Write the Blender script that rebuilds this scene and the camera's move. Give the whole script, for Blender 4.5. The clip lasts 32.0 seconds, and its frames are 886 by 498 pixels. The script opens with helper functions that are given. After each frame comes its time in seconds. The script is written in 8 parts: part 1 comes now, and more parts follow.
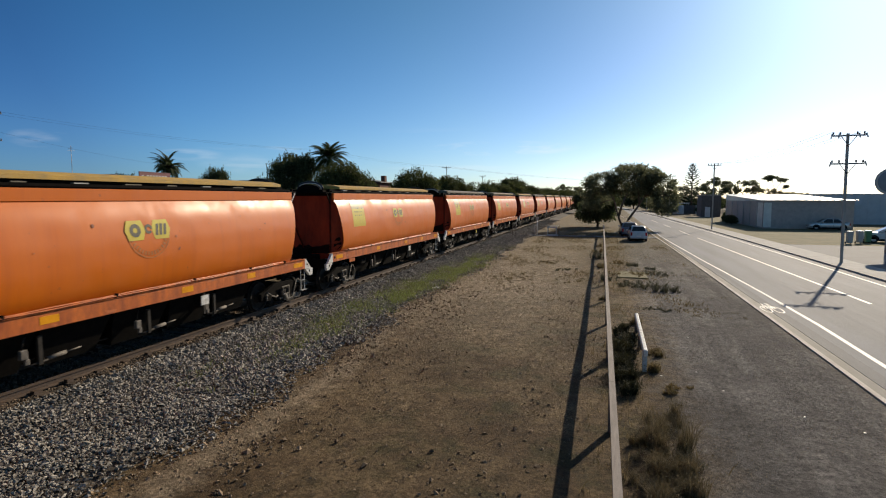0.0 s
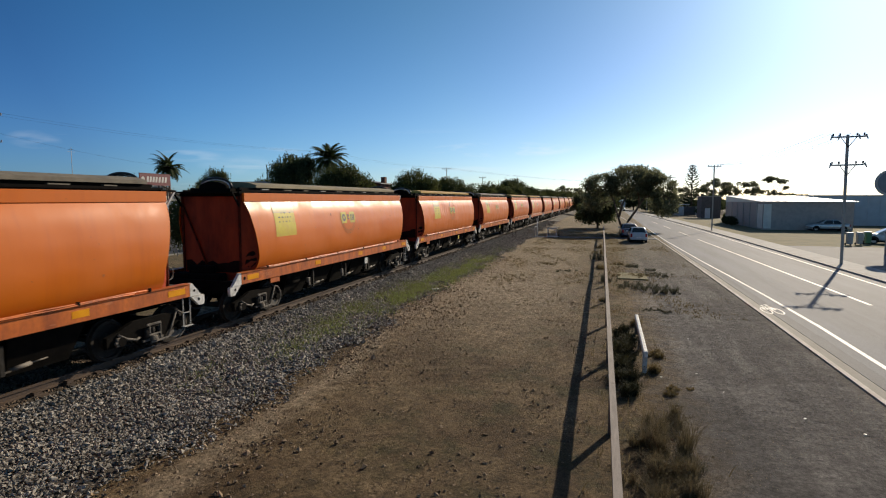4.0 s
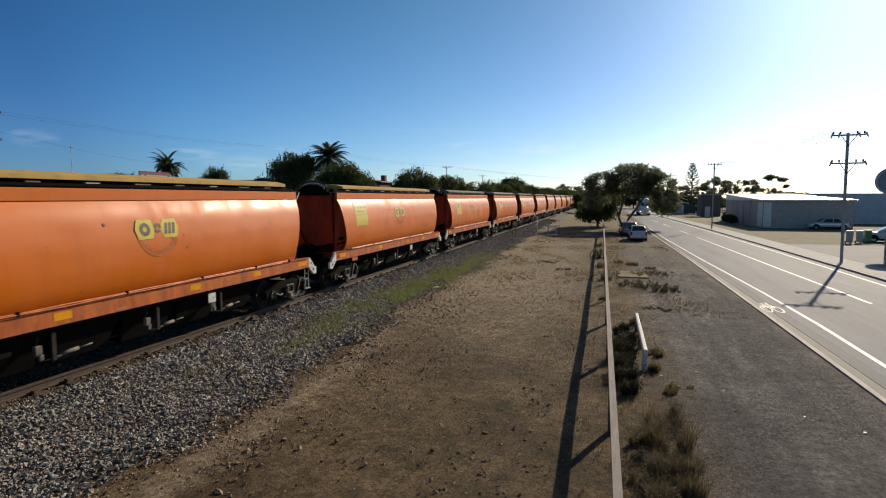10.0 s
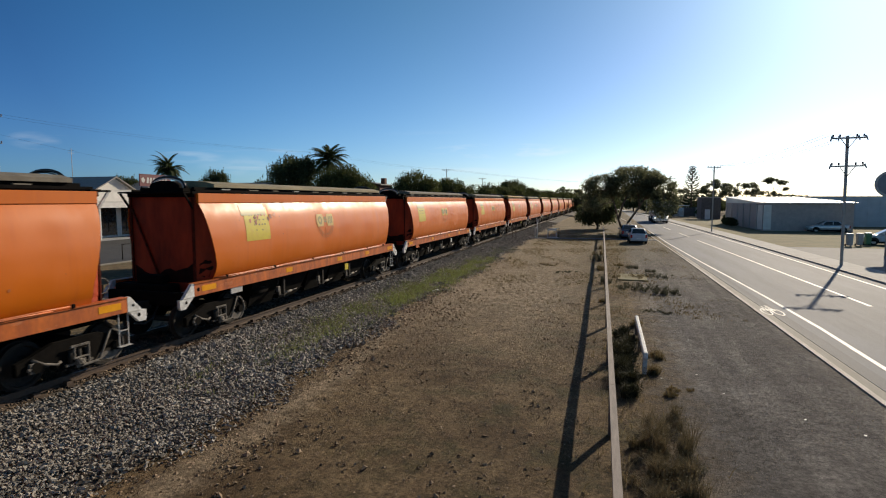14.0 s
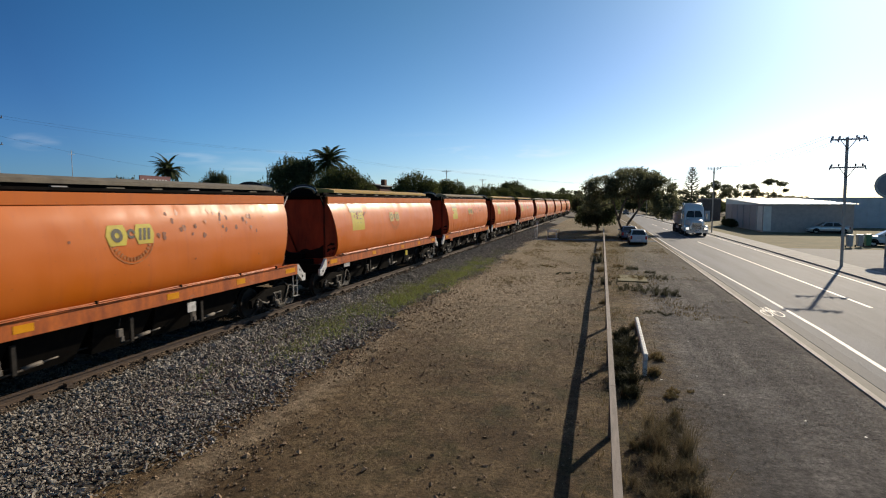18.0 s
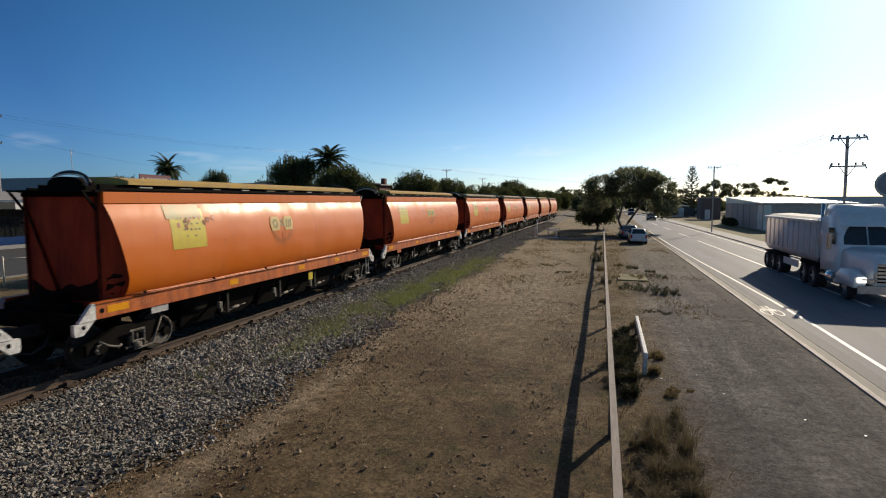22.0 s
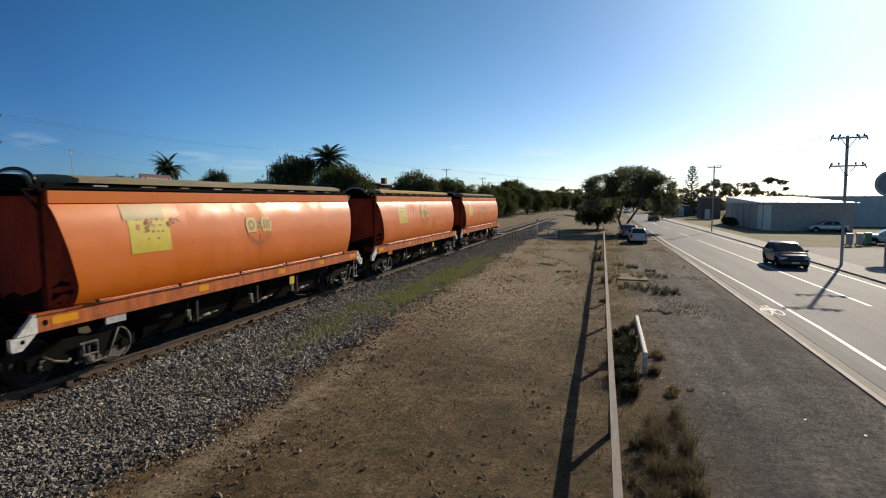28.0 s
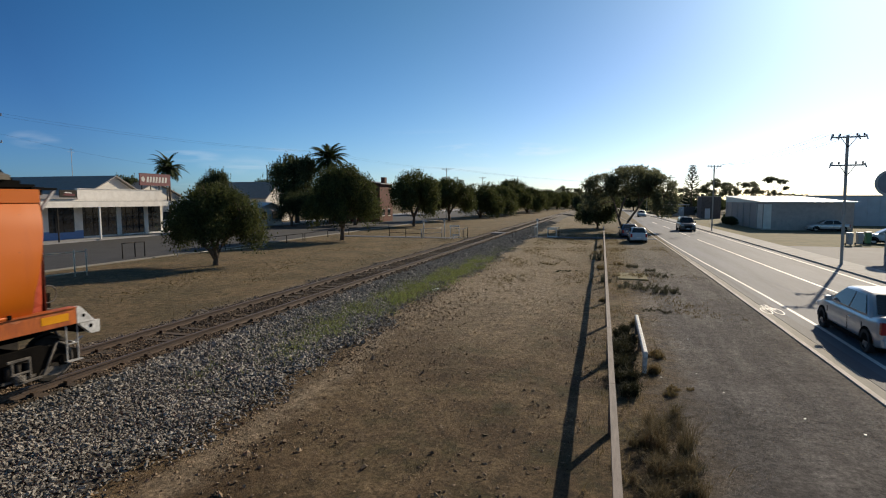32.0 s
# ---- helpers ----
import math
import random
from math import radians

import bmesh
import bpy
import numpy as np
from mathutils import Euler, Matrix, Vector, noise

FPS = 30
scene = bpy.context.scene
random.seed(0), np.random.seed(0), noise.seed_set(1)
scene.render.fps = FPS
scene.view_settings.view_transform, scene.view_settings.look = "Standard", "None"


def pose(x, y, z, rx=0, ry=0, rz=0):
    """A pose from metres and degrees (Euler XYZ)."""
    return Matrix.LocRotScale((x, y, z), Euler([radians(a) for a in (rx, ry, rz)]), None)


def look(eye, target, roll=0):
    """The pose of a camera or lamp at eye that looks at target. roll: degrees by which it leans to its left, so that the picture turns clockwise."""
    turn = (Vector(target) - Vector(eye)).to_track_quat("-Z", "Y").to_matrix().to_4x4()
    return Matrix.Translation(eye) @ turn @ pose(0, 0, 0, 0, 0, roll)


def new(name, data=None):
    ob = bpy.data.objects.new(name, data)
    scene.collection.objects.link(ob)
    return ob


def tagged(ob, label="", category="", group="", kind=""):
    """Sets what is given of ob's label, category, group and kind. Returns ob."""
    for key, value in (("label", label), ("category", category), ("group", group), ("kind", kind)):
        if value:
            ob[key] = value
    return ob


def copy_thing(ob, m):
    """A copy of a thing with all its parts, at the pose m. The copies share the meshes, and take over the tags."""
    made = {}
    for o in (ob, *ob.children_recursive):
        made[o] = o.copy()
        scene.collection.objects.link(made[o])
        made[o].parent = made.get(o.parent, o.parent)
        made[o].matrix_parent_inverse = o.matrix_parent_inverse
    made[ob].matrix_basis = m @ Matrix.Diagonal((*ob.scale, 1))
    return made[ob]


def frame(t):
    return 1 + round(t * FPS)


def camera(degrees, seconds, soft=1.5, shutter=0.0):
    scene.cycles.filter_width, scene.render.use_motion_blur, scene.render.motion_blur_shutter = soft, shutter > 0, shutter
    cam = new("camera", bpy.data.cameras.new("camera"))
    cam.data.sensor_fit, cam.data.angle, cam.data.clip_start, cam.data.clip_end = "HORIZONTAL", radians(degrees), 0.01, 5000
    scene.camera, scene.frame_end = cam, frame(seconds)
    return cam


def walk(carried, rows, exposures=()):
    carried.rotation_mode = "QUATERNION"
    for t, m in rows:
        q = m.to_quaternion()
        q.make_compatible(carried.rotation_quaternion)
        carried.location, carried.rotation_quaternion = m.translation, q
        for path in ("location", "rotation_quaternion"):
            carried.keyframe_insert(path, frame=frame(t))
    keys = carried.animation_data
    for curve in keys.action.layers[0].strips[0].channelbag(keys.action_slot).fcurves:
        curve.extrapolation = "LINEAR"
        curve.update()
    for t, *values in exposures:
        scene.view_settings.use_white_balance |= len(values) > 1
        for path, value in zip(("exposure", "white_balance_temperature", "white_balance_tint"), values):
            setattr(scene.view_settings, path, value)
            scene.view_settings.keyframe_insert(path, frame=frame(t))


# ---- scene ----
# One straight run of rails, fence and road along +y; x to the right of it, z up from the dirt.
EYE = (0.0, 0.0, 4.0)
YAW, PITCH = 16.49, 5.06
cam = camera(77.15, 32.0, soft=1.1, shutter=0.12)
# seconds and the small nod of the mast, in degrees
NODS = [(0.0, -0.191), (0.5, -0.122), (1.0, 0.034), (1.5, -0.057), (2.0, -0.144), (2.5, -0.079), (3.0, -0.057), (3.5, -0.057), (5.5, -0.079), (6.0, 0.077), (6.5, -0.169), (7.0, 0.211), (7.5, -0.325), (8.0, 0.323), (8.5, -0.213), (9.0, -0.169), (9.5, 0.389), (10.0, -0.235), (10.5, 0.189), (11.0, -0.077), (11.5, 0.077), (12.0, 0.101), (12.5, -0.01), (13.0, 0.258), (13.5, -0.302), (14.0, 0.055), (14.5, 0.188), (16.5, 0.166), (17.0, 0.144), (17.5, -0.124), (18.0, 0.189), (18.5, 0.012), (19.0, 0.077), (19.5, 0.077), (20.0, -0.032), (20.5, 0.122), (21.0, 0.055), (21.5, 0.034), (22.0, 0.077), (22.5, -0.01), (23.0, 0.055), (23.5, 0.055), (24.0, 0.077), (24.5, 0.055), (25.0, 0.034), (25.5, 0.055), (27.5, -0.122), (28.0, 0.034), (28.5, 0.144), (29.0, -0.034), (29.5, 0.034), (30.0, 0.077), (30.5, -0.01), (31.0, 0.077), (31.5, -0.01), (32.0, -0.034)]


def aim(nod):
    return pose(*EYE, 90 - PITCH + nod, 0, YAW)


walk(cam, [(t, aim(a)) for t, a in NODS], exposures=[(0, -0.03, 6750, 10), (32, -0.03, 6750, 10)])

# ---- light ----
SUN_ELEV, SUN_AZ = 24.5, 22.0          # degrees; azimuth to the right of +y
world = bpy.data.worlds.new("sky")
scene.world = world
world.use_nodes = True
wn = world.node_tree.nodes
sky = wn.new("ShaderNodeTexSky")
sky.sky_type = "NISHITA"
sky.sun_disc = False
sky.sun_elevation, sky.sun_rotation = radians(SUN_ELEV), radians(SUN_AZ)
sky.altitude, sky.air_density, sky.dust_density, sky.ozone_density = 0, 0.75, 0.6, 3.0
wl = world.node_tree.links
deep = wn.new("ShaderNodeHueSaturation")       # clear, saturated winter sky
deep.inputs["Saturation"].default_value = 1.18
wl.new(sky.outputs[0], deep.inputs["Color"])
# the low sky is cooler and paler than a desert dusk: a smooth tint by height
wtc, wsep, wmr = wn.new("ShaderNodeTexCoord"), wn.new("ShaderNodeSeparateXYZ"), wn.new("ShaderNodeMapRange")
wl.new(wtc.outputs["Generated"], wsep.inputs[0])
wl.new(wsep.outputs[2], wmr.inputs[0])
tint, toned = wn.new("ShaderNodeValToRGB"), wn.new("ShaderNodeMix")
toned.data_type = "RGBA"
tint.color_ramp.elements[0].position, tint.color_ramp.elements[0].color = 0.0, (0.69, 0.90, 1.20, 1)
tint.color_ramp.elements[1].position, tint.color_ramp.elements[1].color = 0.36, (0.50, 0.82, 0.92, 1)
for at, c in ((0.58, (1.0, 0.94, 0.80, 1)), (1.0, (1.15, 0.96, 0.72, 1))):
    tint.color_ramp.elements.new(at).color = c
wl.new(wmr.outputs[0], tint.inputs[0])
toned.blend_type = "MULTIPLY"
toned.inputs[0].default_value = 1.0
wl.new(deep.outputs[0], toned.inputs[6])
wl.new(tint.outputs[0], toned.inputs[7])
# the clear sky is deepest a quarter turn away from the sun and pales again opposite it
wdot, wdeep, wquarter, deepened = wn.new("ShaderNodeVectorMath"), wn.new("ShaderNodeMapRange"), wn.new("ShaderNodeValToRGB"), wn.new("ShaderNodeMix")
wdot.operation = "DOT_PRODUCT"
wdot.inputs[1].default_value = (math.sin(radians(SUN_AZ)) * math.cos(radians(SUN_ELEV)), math.cos(radians(SUN_AZ)) * math.cos(radians(SUN_ELEV)), math.sin(radians(SUN_ELEV)))
wl.new(wtc.outputs["Generated"], wdot.inputs[0])
wl.new(wdot.outputs["Value"], wdeep.inputs[0])
wdeep.inputs[1].default_value, wdeep.inputs[2].default_value = -1.0, 1.0
wl.new(wdeep.outputs[0], wquarter.inputs[0])
wquarter.color_ramp.elements[0].position, wquarter.color_ramp.elements[0].color = 0.28, (1.15, 1.0, 0.86, 1)
wquarter.color_ramp.elements[1].position, wquarter.color_ramp.elements[1].color = 0.98, (1.15, 1.0, 1.0, 1)
for at, c in ((0.56, (0.52, 0.68, 0.80, 1)), (0.66, (0.60, 0.71, 0.79, 1)), (0.73, (0.80, 0.92, 0.93, 1)), (0.80, (1.0, 1.0, 0.94, 1)), (0.89, (1.17, 1.06, 0.94, 1))):
    wquarter.color_ramp.elements.new(at).color = c
deepened.data_type, deepened.blend_type = "RGBA", "MULTIPLY"
deepened.inputs[0].default_value = 1.0
wl.new(wquarter.outputs[0], deepened.inputs[7])
wl.new(toned.outputs[2], deepened.inputs[6])
# a few thin streaks of cloud low down
wmap, wnoise, wramp, wband, wfac = wn.new("ShaderNodeMapping"), wn.new("ShaderNodeTexNoise"), wn.new("ShaderNodeMapRange"), wn.new("ShaderNodeMapRange"), wn.new("ShaderNodeMath")
wmap.inputs["Scale"].default_value = (2.2, 2.2, 26)
wl.new(wtc.outputs["Generated"], wmap.inputs[0])
wl.new(wmap.outputs[0], wnoise.inputs[0])
wnoise.inputs["Scale"].default_value, wnoise.inputs["Detail"].default_value = 1.6, 5
wramp.inputs[1].default_value, wramp.inputs[2].default_value, wramp.inputs[4].default_value = 0.60, 0.78, 0.30
wl.new(wnoise.outputs[0], wramp.inputs[0])
wband.inputs[1].default_value, wband.inputs[2].default_value = 0.125, 0.085
wl.new(wsep.outputs[2], wband.inputs[0])
wfac.operation = "MULTIPLY"
wl.new(wramp.outputs[0], wfac.inputs[0])
wl.new(wband.outputs[0], wfac.inputs[1])
veil = wfac.outputs[0]
wsoft, wmap2, wnoise2 = wn.new("ShaderNodeMapRange"), wn.new("ShaderNodeMapping"), wn.new("ShaderNodeTexNoise")
wmap2.inputs["Scale"].default_value = (14, 14, 75)
wl.new(wtc.outputs["Generated"], wmap2.inputs[0])
wl.new(wmap2.outputs[0], wnoise2.inputs[0])
wnoise2.inputs["Scale"].default_value, wnoise2.inputs["Detail"].default_value = 1.0, 4
wsoft.inputs[1].default_value, wsoft.inputs[2].default_value = 0.40, 0.68
wl.new(wnoise2.outputs[0], wsoft.inputs[0])
# wisps by azimuth, elevation, half-width, half-height (degrees) and strength
for az, el, wide, high, thick in ((-10.5, 5.0, 8.0, 0.8, 0.55), (-40.5, 4.0, 3.4, 0.6, 0.26), (-36.0, 3.3, 4.5, 1.1, 0.14), (-52.5, 4.9, 2.0, 0.8, 0.17)):
    a, e = radians(az), radians(el)
    terms = []
    for vec, half in (((math.cos(a), -math.sin(a), 0.0), wide), ((-math.sin(e) * math.sin(a), -math.sin(e) * math.cos(a), math.cos(e)), high)):
        dot, sq = wn.new("ShaderNodeVectorMath"), wn.new("ShaderNodeMath")
        dot.operation, sq.operation = "DOT_PRODUCT", "MULTIPLY"
        dot.inputs[1].default_value = [c / radians(half) for c in vec]
        wl.new(wtc.outputs["Generated"], dot.inputs[0])
        wl.new(dot.outputs["Value"], sq.inputs[0])
        wl.new(dot.outputs["Value"], sq.inputs[1])
        terms.append(sq.outputs[0])
    both, fall, torn, join = wn.new("ShaderNodeMath"), wn.new("ShaderNodeMapRange"), wn.new("ShaderNodeMath"), wn.new("ShaderNodeMath")
    both.operation, torn.operation, join.operation = "ADD", "MULTIPLY", "MAXIMUM"
    wl.new(terms[0], both.inputs[0])
    wl.new(terms[1], both.inputs[1])
    fall.inputs[3].default_value, fall.inputs[4].default_value = thick, 0.0
    wl.new(both.outputs[0], fall.inputs[0])
    wl.new(fall.outputs[0], torn.inputs[0])
    wl.new(wsoft.outputs[0], torn.inputs[1])
    wl.new(torn.outputs[0], join.inputs[0])
    wl.new(veil, join.inputs[1])
    veil = join.outputs[0]
cloudy = wn.new("ShaderNodeMix")
cloudy.data_type = "RGBA"
wl.new(veil, cloudy.inputs[0])
wl.new(deepened.outputs[2], cloudy.inputs[6])
cloudy.inputs[7].default_value = (9.0, 9.3, 9.8, 1)
wn["Background"].inputs["Strength"].default_value = 0.105
wl.new(cloudy.outputs[2], wn["Background"].inputs[0])
sun = new("sun", bpy.data.lights.new("sun", "SUN"))
sun.data.energy, sun.data.angle, sun.data.color = 5.0, radians(0.55), (1.0, 0.865, 0.68)
sd = Vector((math.sin(radians(SUN_AZ)) * math.cos(radians(SUN_ELEV)), math.cos(radians(SUN_AZ)) * math.cos(radians(SUN_ELEV)), math.sin(radians(SUN_ELEV))))
sun.matrix_world = look(sd * 60, (0, 0, 0))


# ---- materials ----
def mat(name, base, second=None, rough=0.6, metal=0.0, scale=4.0, fine=60.0, bump=0.15, spec=0.5, streak=None, per=None, amount=0.35, coat=0.0, coat_rough=0.03):
    """A two-scale surface: base mixed with second by noise, with fine relief. streak stretches the noise; per adds random value for each object or island."""
    m = bpy.data.materials.new(name)
    m.use_nodes = True
    n, l = m.node_tree.nodes, m.node_tree.links
    b = n["Principled BSDF"]
    b.inputs["Roughness"].default_value, b.inputs["Metallic"].default_value = rough, metal
    b.inputs["Specular IOR Level"].default_value = spec
    b.inputs["Coat Weight"].default_value, b.inputs["Coat Roughness"].default_value = coat, coat_rough
    if second is None:
        second = [c * 0.72 for c in base]
    tc = n.new("ShaderNodeTexCoord")
    mp = n.new("ShaderNodeMapping")
    mp.inputs["Scale"].default_value = streak or (1, 1, 1)
    l.new(tc.outputs["Object"], mp.inputs[0])
    n1, n2 = n.new("ShaderNodeTexNoise"), n.new("ShaderNodeTexNoise")
    n1.inputs["Scale"].default_value, n1.inputs["Detail"].default_value, n1.inputs["Roughness"].default_value = scale, 6, 0.65
    n2.inputs["Scale"].default_value, n2.inputs["Detail"].default_value = fine, 3
    l.new(mp.outputs[0], n1.inputs[0])
    l.new(tc.outputs["Object"], n2.inputs[0])
    ramp = n.new("ShaderNodeValToRGB")
    ramp.color_ramp.elements[0].position, ramp.color_ramp.elements[1].position = 0.38, 0.66
    l.new(n1.outputs[0], ramp.inputs[0])
    mix = n.new("ShaderNodeMix")
    mix.data_type = "RGBA"
    mix.inputs[6].default_value, mix.inputs[7].default_value = (*base, 1), (*second, 1)
    l.new(ramp.outputs[0], mix.inputs[0])
    hsv = n.new("ShaderNodeHueSaturation")
    l.new(mix.outputs[2], hsv.inputs["Color"])
    mr = n.new("ShaderNodeMapRange")
    mr.inputs[3].default_value, mr.inputs[4].default_value = 1 - amount, 1 + amount
    if per == "object":
        src = n.new("ShaderNodeObjectInfo").outputs["Random"]
    elif per == "island":
        src = n.new("ShaderNodeNewGeometry").outputs["Random Per Island"]
    else:
        src = n2.outputs[0]
    l.new(src, mr.inputs[0])
    l.new(mr.outputs[0], hsv.inputs["Value"])
    l.new(hsv.outputs[0], b.inputs["Base Color"])
    if bump:
        bp = n.new("ShaderNodeBump")
        bp.inputs["Strength"].default_value, bp.inputs["Distance"].default_value = bump, 0.02
        l.new(n2.outputs[0], bp.inputs["Height"])
        l.new(bp.outputs[0], b.inputs["Normal"])
    return m


def leafy(name, base, second, glow=0.35, scale=0.5):
    m = mat(name, base, second, rough=0.75, scale=scale, bump=0, spec=0.2, per="island", amount=0.45)
    n, l = m.node_tree.nodes, m.node_tree.links
    tr, ad = n.new("ShaderNodeBsdfTranslucent"), n.new("ShaderNodeMixShader")
    hue = [x for x in n if x.type == "HUE_SAT"][0]
    l.new(hue.outputs[0], tr.inputs[0])
    ad.inputs[0].default_value = glow
    l.new(n["Principled BSDF"].outputs[0], ad.inputs[1])
    l.new(tr.outputs[0], ad.inputs[2])
    l.new(ad.outputs[0], n["Material Output"].inputs[0])
    return m


def glow(name, col, strength):
    m = mat(name, col, bump=0)
    b = m.node_tree.nodes["Principled BSDF"]
    b.inputs["Emission Color"].default_value = (*col, 1)
    b.inputs["Emission Strength"].default_value = strength
    return m


def wagon_paint():
    """Sun-faded orange enamel: pinkish fading, thin run-off streaks, small chips down to dark primer; each wagon differs."""
    m = bpy.data.materials.new("orange_paint")
    m.use_nodes = True
    n, l = m.node_tree.nodes, m.node_tree.links
    b = n["Principled BSDF"]
    tc, oi, ad, sc = n.new("ShaderNodeTexCoord"), n.new("ShaderNodeObjectInfo"), n.new("ShaderNodeVectorMath"), n.new("ShaderNodeVectorMath")
    sc.operation = "SCALE"
    sc.inputs[0].default_value = (13.0, 57.0, 0.0)
    l.new(oi.outputs["Random"], sc.inputs["Scale"])
    l.new(tc.outputs["Object"], ad.inputs[0])
    l.new(sc.outputs[0], ad.inputs[1])

    def field(scale, stretch, lo, hi, top, detail=5):
        mp, nz, mr = n.new("ShaderNodeMapping"), n.new("ShaderNodeTexNoise"), n.new("ShaderNodeMapRange")
        mp.inputs["Scale"].default_value = stretch
        nz.inputs["Scale"].default_value, nz.inputs["Detail"].default_value, nz.inputs["Roughness"].default_value = scale, detail, 0.6
        mr.inputs[1].default_value, mr.inputs[2].default_value, mr.inputs[4].default_value = lo, hi, top
        l.new(ad.outputs[0], mp.inputs[0])
        l.new(mp.outputs[0], nz.inputs[0])
        l.new(nz.outputs[0], mr.inputs[0])
        return mr.outputs[0]

    col = None
    for fac, colour in ((field(0.55, (1, 1, 0.7), 0.38, 0.68, 0.55), (0.62, 0.140, 0.005)), (field(2.6, (1, 1.6, 0.10), 0.52, 0.74, 0.30), (0.46, 0.100, 0.020)), (field(1.1, (1, 1, 1), 0.58, 0.75, 0.30), (0.69, 0.165, 0.012)), (field(9.0, (1, 1, 0.7), 0.69, 0.74, 0.6, 4), (0.30, 0.09, 0.035))):
        mx = n.new("ShaderNodeMix")
        mx.data_type = "RGBA"
        l.new(fac, mx.inputs[0])
        if col is None:
            mx.inputs[6].default_value = (0.66, 0.148, 0.003, 1)
        else:
            l.new(col, mx.inputs[6])
        mx.inputs[7].default_value = (*colour, 1)
        col = mx.outputs[2]
    l.new(col, b.inputs["Base Color"])
    rr = field(1.25, (1, 1, 0.55), 0.40, 0.66, 0.22)
    for base, socket in ((0.46, "Roughness"), (0.33, "Coat Roughness")):
        add = n.new("ShaderNodeMath")
        add.inputs[1].default_value = base
        l.new(rr, add.inputs[0])
        l.new(add.outputs[0], b.inputs[socket])
    b.inputs["Specular IOR Level"].default_value = 0.16
    b.inputs["Coat Weight"].default_value = 0.42
    bp = n.new("ShaderNodeBump")
    bp.inputs["Strength"].default_value, bp.inputs["Distance"].default_value = 0.12, 0.02
    l.new(field(3.0, (1, 1, 1), 0.0, 1.0, 1.0, 2), bp.inputs["Height"])
    l.new(bp.outputs[0], b.inputs["Normal"])
    return m


ORANGE = wagon_paint()
PRIMER = mat("bare_primer_chip", (0.30, 0.10, 0.045), (0.17, 0.07, 0.04), rough=0.7, bump=0, scale=14)
ORANGE_SILL = mat("orange_sill_paint", (0.60, 0.145, 0.018), (0.30, 0.066, 0.014), rough=0.5, scale=3, fine=14, bump=0.05, streak=(1, 1, 0.3), amount=0.2)
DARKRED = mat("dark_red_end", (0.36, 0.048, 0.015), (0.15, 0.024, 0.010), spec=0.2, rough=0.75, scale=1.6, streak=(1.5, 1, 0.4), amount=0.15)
SOOT_SHADE_RED = mat("sooty_shade_red", (0.11, 0.018, 0.008), (0.04, 0.010, 0.006), rough=0.85, scale=5, spec=0.1)
WHITE_PAINT = mat("white_paint", (0.78, 0.77, 0.73), (0.45, 0.43, 0.40), rough=0.5, scale=9, fine=40, bump=0.05, amount=0.08)
# Black grime deepened further, so underframe and roof-edge shade sits in the colour.
BLACK = mat("grimy_shaded_black", (0.0045, 0.004, 0.0036), (0.009, 0.0075, 0.006), rough=0.95, scale=5, spec=0.08)
END_BLACK = mat("dull_end_black", (0.022, 0.008, 0.006), (0.010, 0.006, 0.005), rough=0.95, scale=6, spec=0.08)
BLACK_GLOSS = mat("black_tube", (0.012, 0.012, 0.013), rough=0.3, bump=0)
GREASE = mat("dusty_steel", (0.034, 0.029, 0.024), (0.016, 0.014, 0.012), rough=0.8, scale=9, spec=0.25)
DUSTY = mat("dusty_cast_iron", (0.165, 0.145, 0.122), (0.055, 0.046, 0.037), rough=0.75, scale=8)
KHAKI = mat("faded_lid_paint", (0.34, 0.275, 0.15), (0.21, 0.175, 0.10), rough=0.6, scale=2, fine=20, streak=(1, 0.25, 1), amount=0.15)
KHAKI_DULL = mat("dull_lid_fibreglass", (0.21, 0.18, 0.13), (0.12, 0.103, 0.075), rough=0.7, scale=2, fine=20, amount=0.15)
LID_YELLOW = mat("yellow_lid_paint", (0.60, 0.36, 0.06), (0.40, 0.27, 0.09), rough=0.55, scale=2, fine=20, amount=0.12)
YELLOW = mat("yellow_panel", (0.60, 0.49, 0.025), (0.55, 0.39, 0.035), rough=0.55, spec=0.2, scale=4, bump=0.03, amount=0.12, coat=0.42, coat_rough=0.40)
REFLECT = mat("amber_reflector", (0.85, 0.36, 0.01), (0.75, 0.30, 0.01), rough=0.3, bump=0, amount=0.1)
INK = mat("dark_ink", (0.045, 0.04, 0.03), (0.11, 0.09, 0.04), rough=0.55, spec=0.2, bump=0, scale=9, coat=0.42, coat_rough=0.40)
# Worn ink pulled towards the orange; glare's wash-out is in its colour.
INK_WASHED = mat("worn_glare_washed_ink", (0.36, 0.145, 0.045), (0.62, 0.20, 0.04), rough=0.55, spec=0.2, bump=0, scale=12, coat=0.42, coat_rough=0.40)
PANEL_GHOST = mat("washed_out_yellow_green", (0.30, 0.27, 0.10), (0.46, 0.25, 0.08), rough=0.55, spec=0.2, scale=2.2, fine=12, bump=0, amount=0.15, coat=0.42, coat_rough=0.40)
PANEL_INK = mat("worn_panel_ink", (0.20, 0.16, 0.05), (0.34, 0.27, 0.05), rough=0.55, spec=0.2, bump=0, scale=9, coat=0.42, coat_rough=0.40)
YELLOW_FADED = mat("bleached_yellow", (0.60, 0.43, 0.10), (0.58, 0.32, 0.09), rough=0.55, spec=0.2, bump=0, scale=5, coat=0.42, coat_rough=0.40)
STREAK = mat("run_off_streak", (0.56, 0.14, 0.03), (0.70, 0.19, 0.035), rough=0.42, bump=0, scale=7, coat=0.2, coat_rough=0.4)
SCRAWL = mat("brown_overpaint", (0.40, 0.13, 0.05), (0.62, 0.17, 0.04), rough=0.5, bump=0, scale=6)
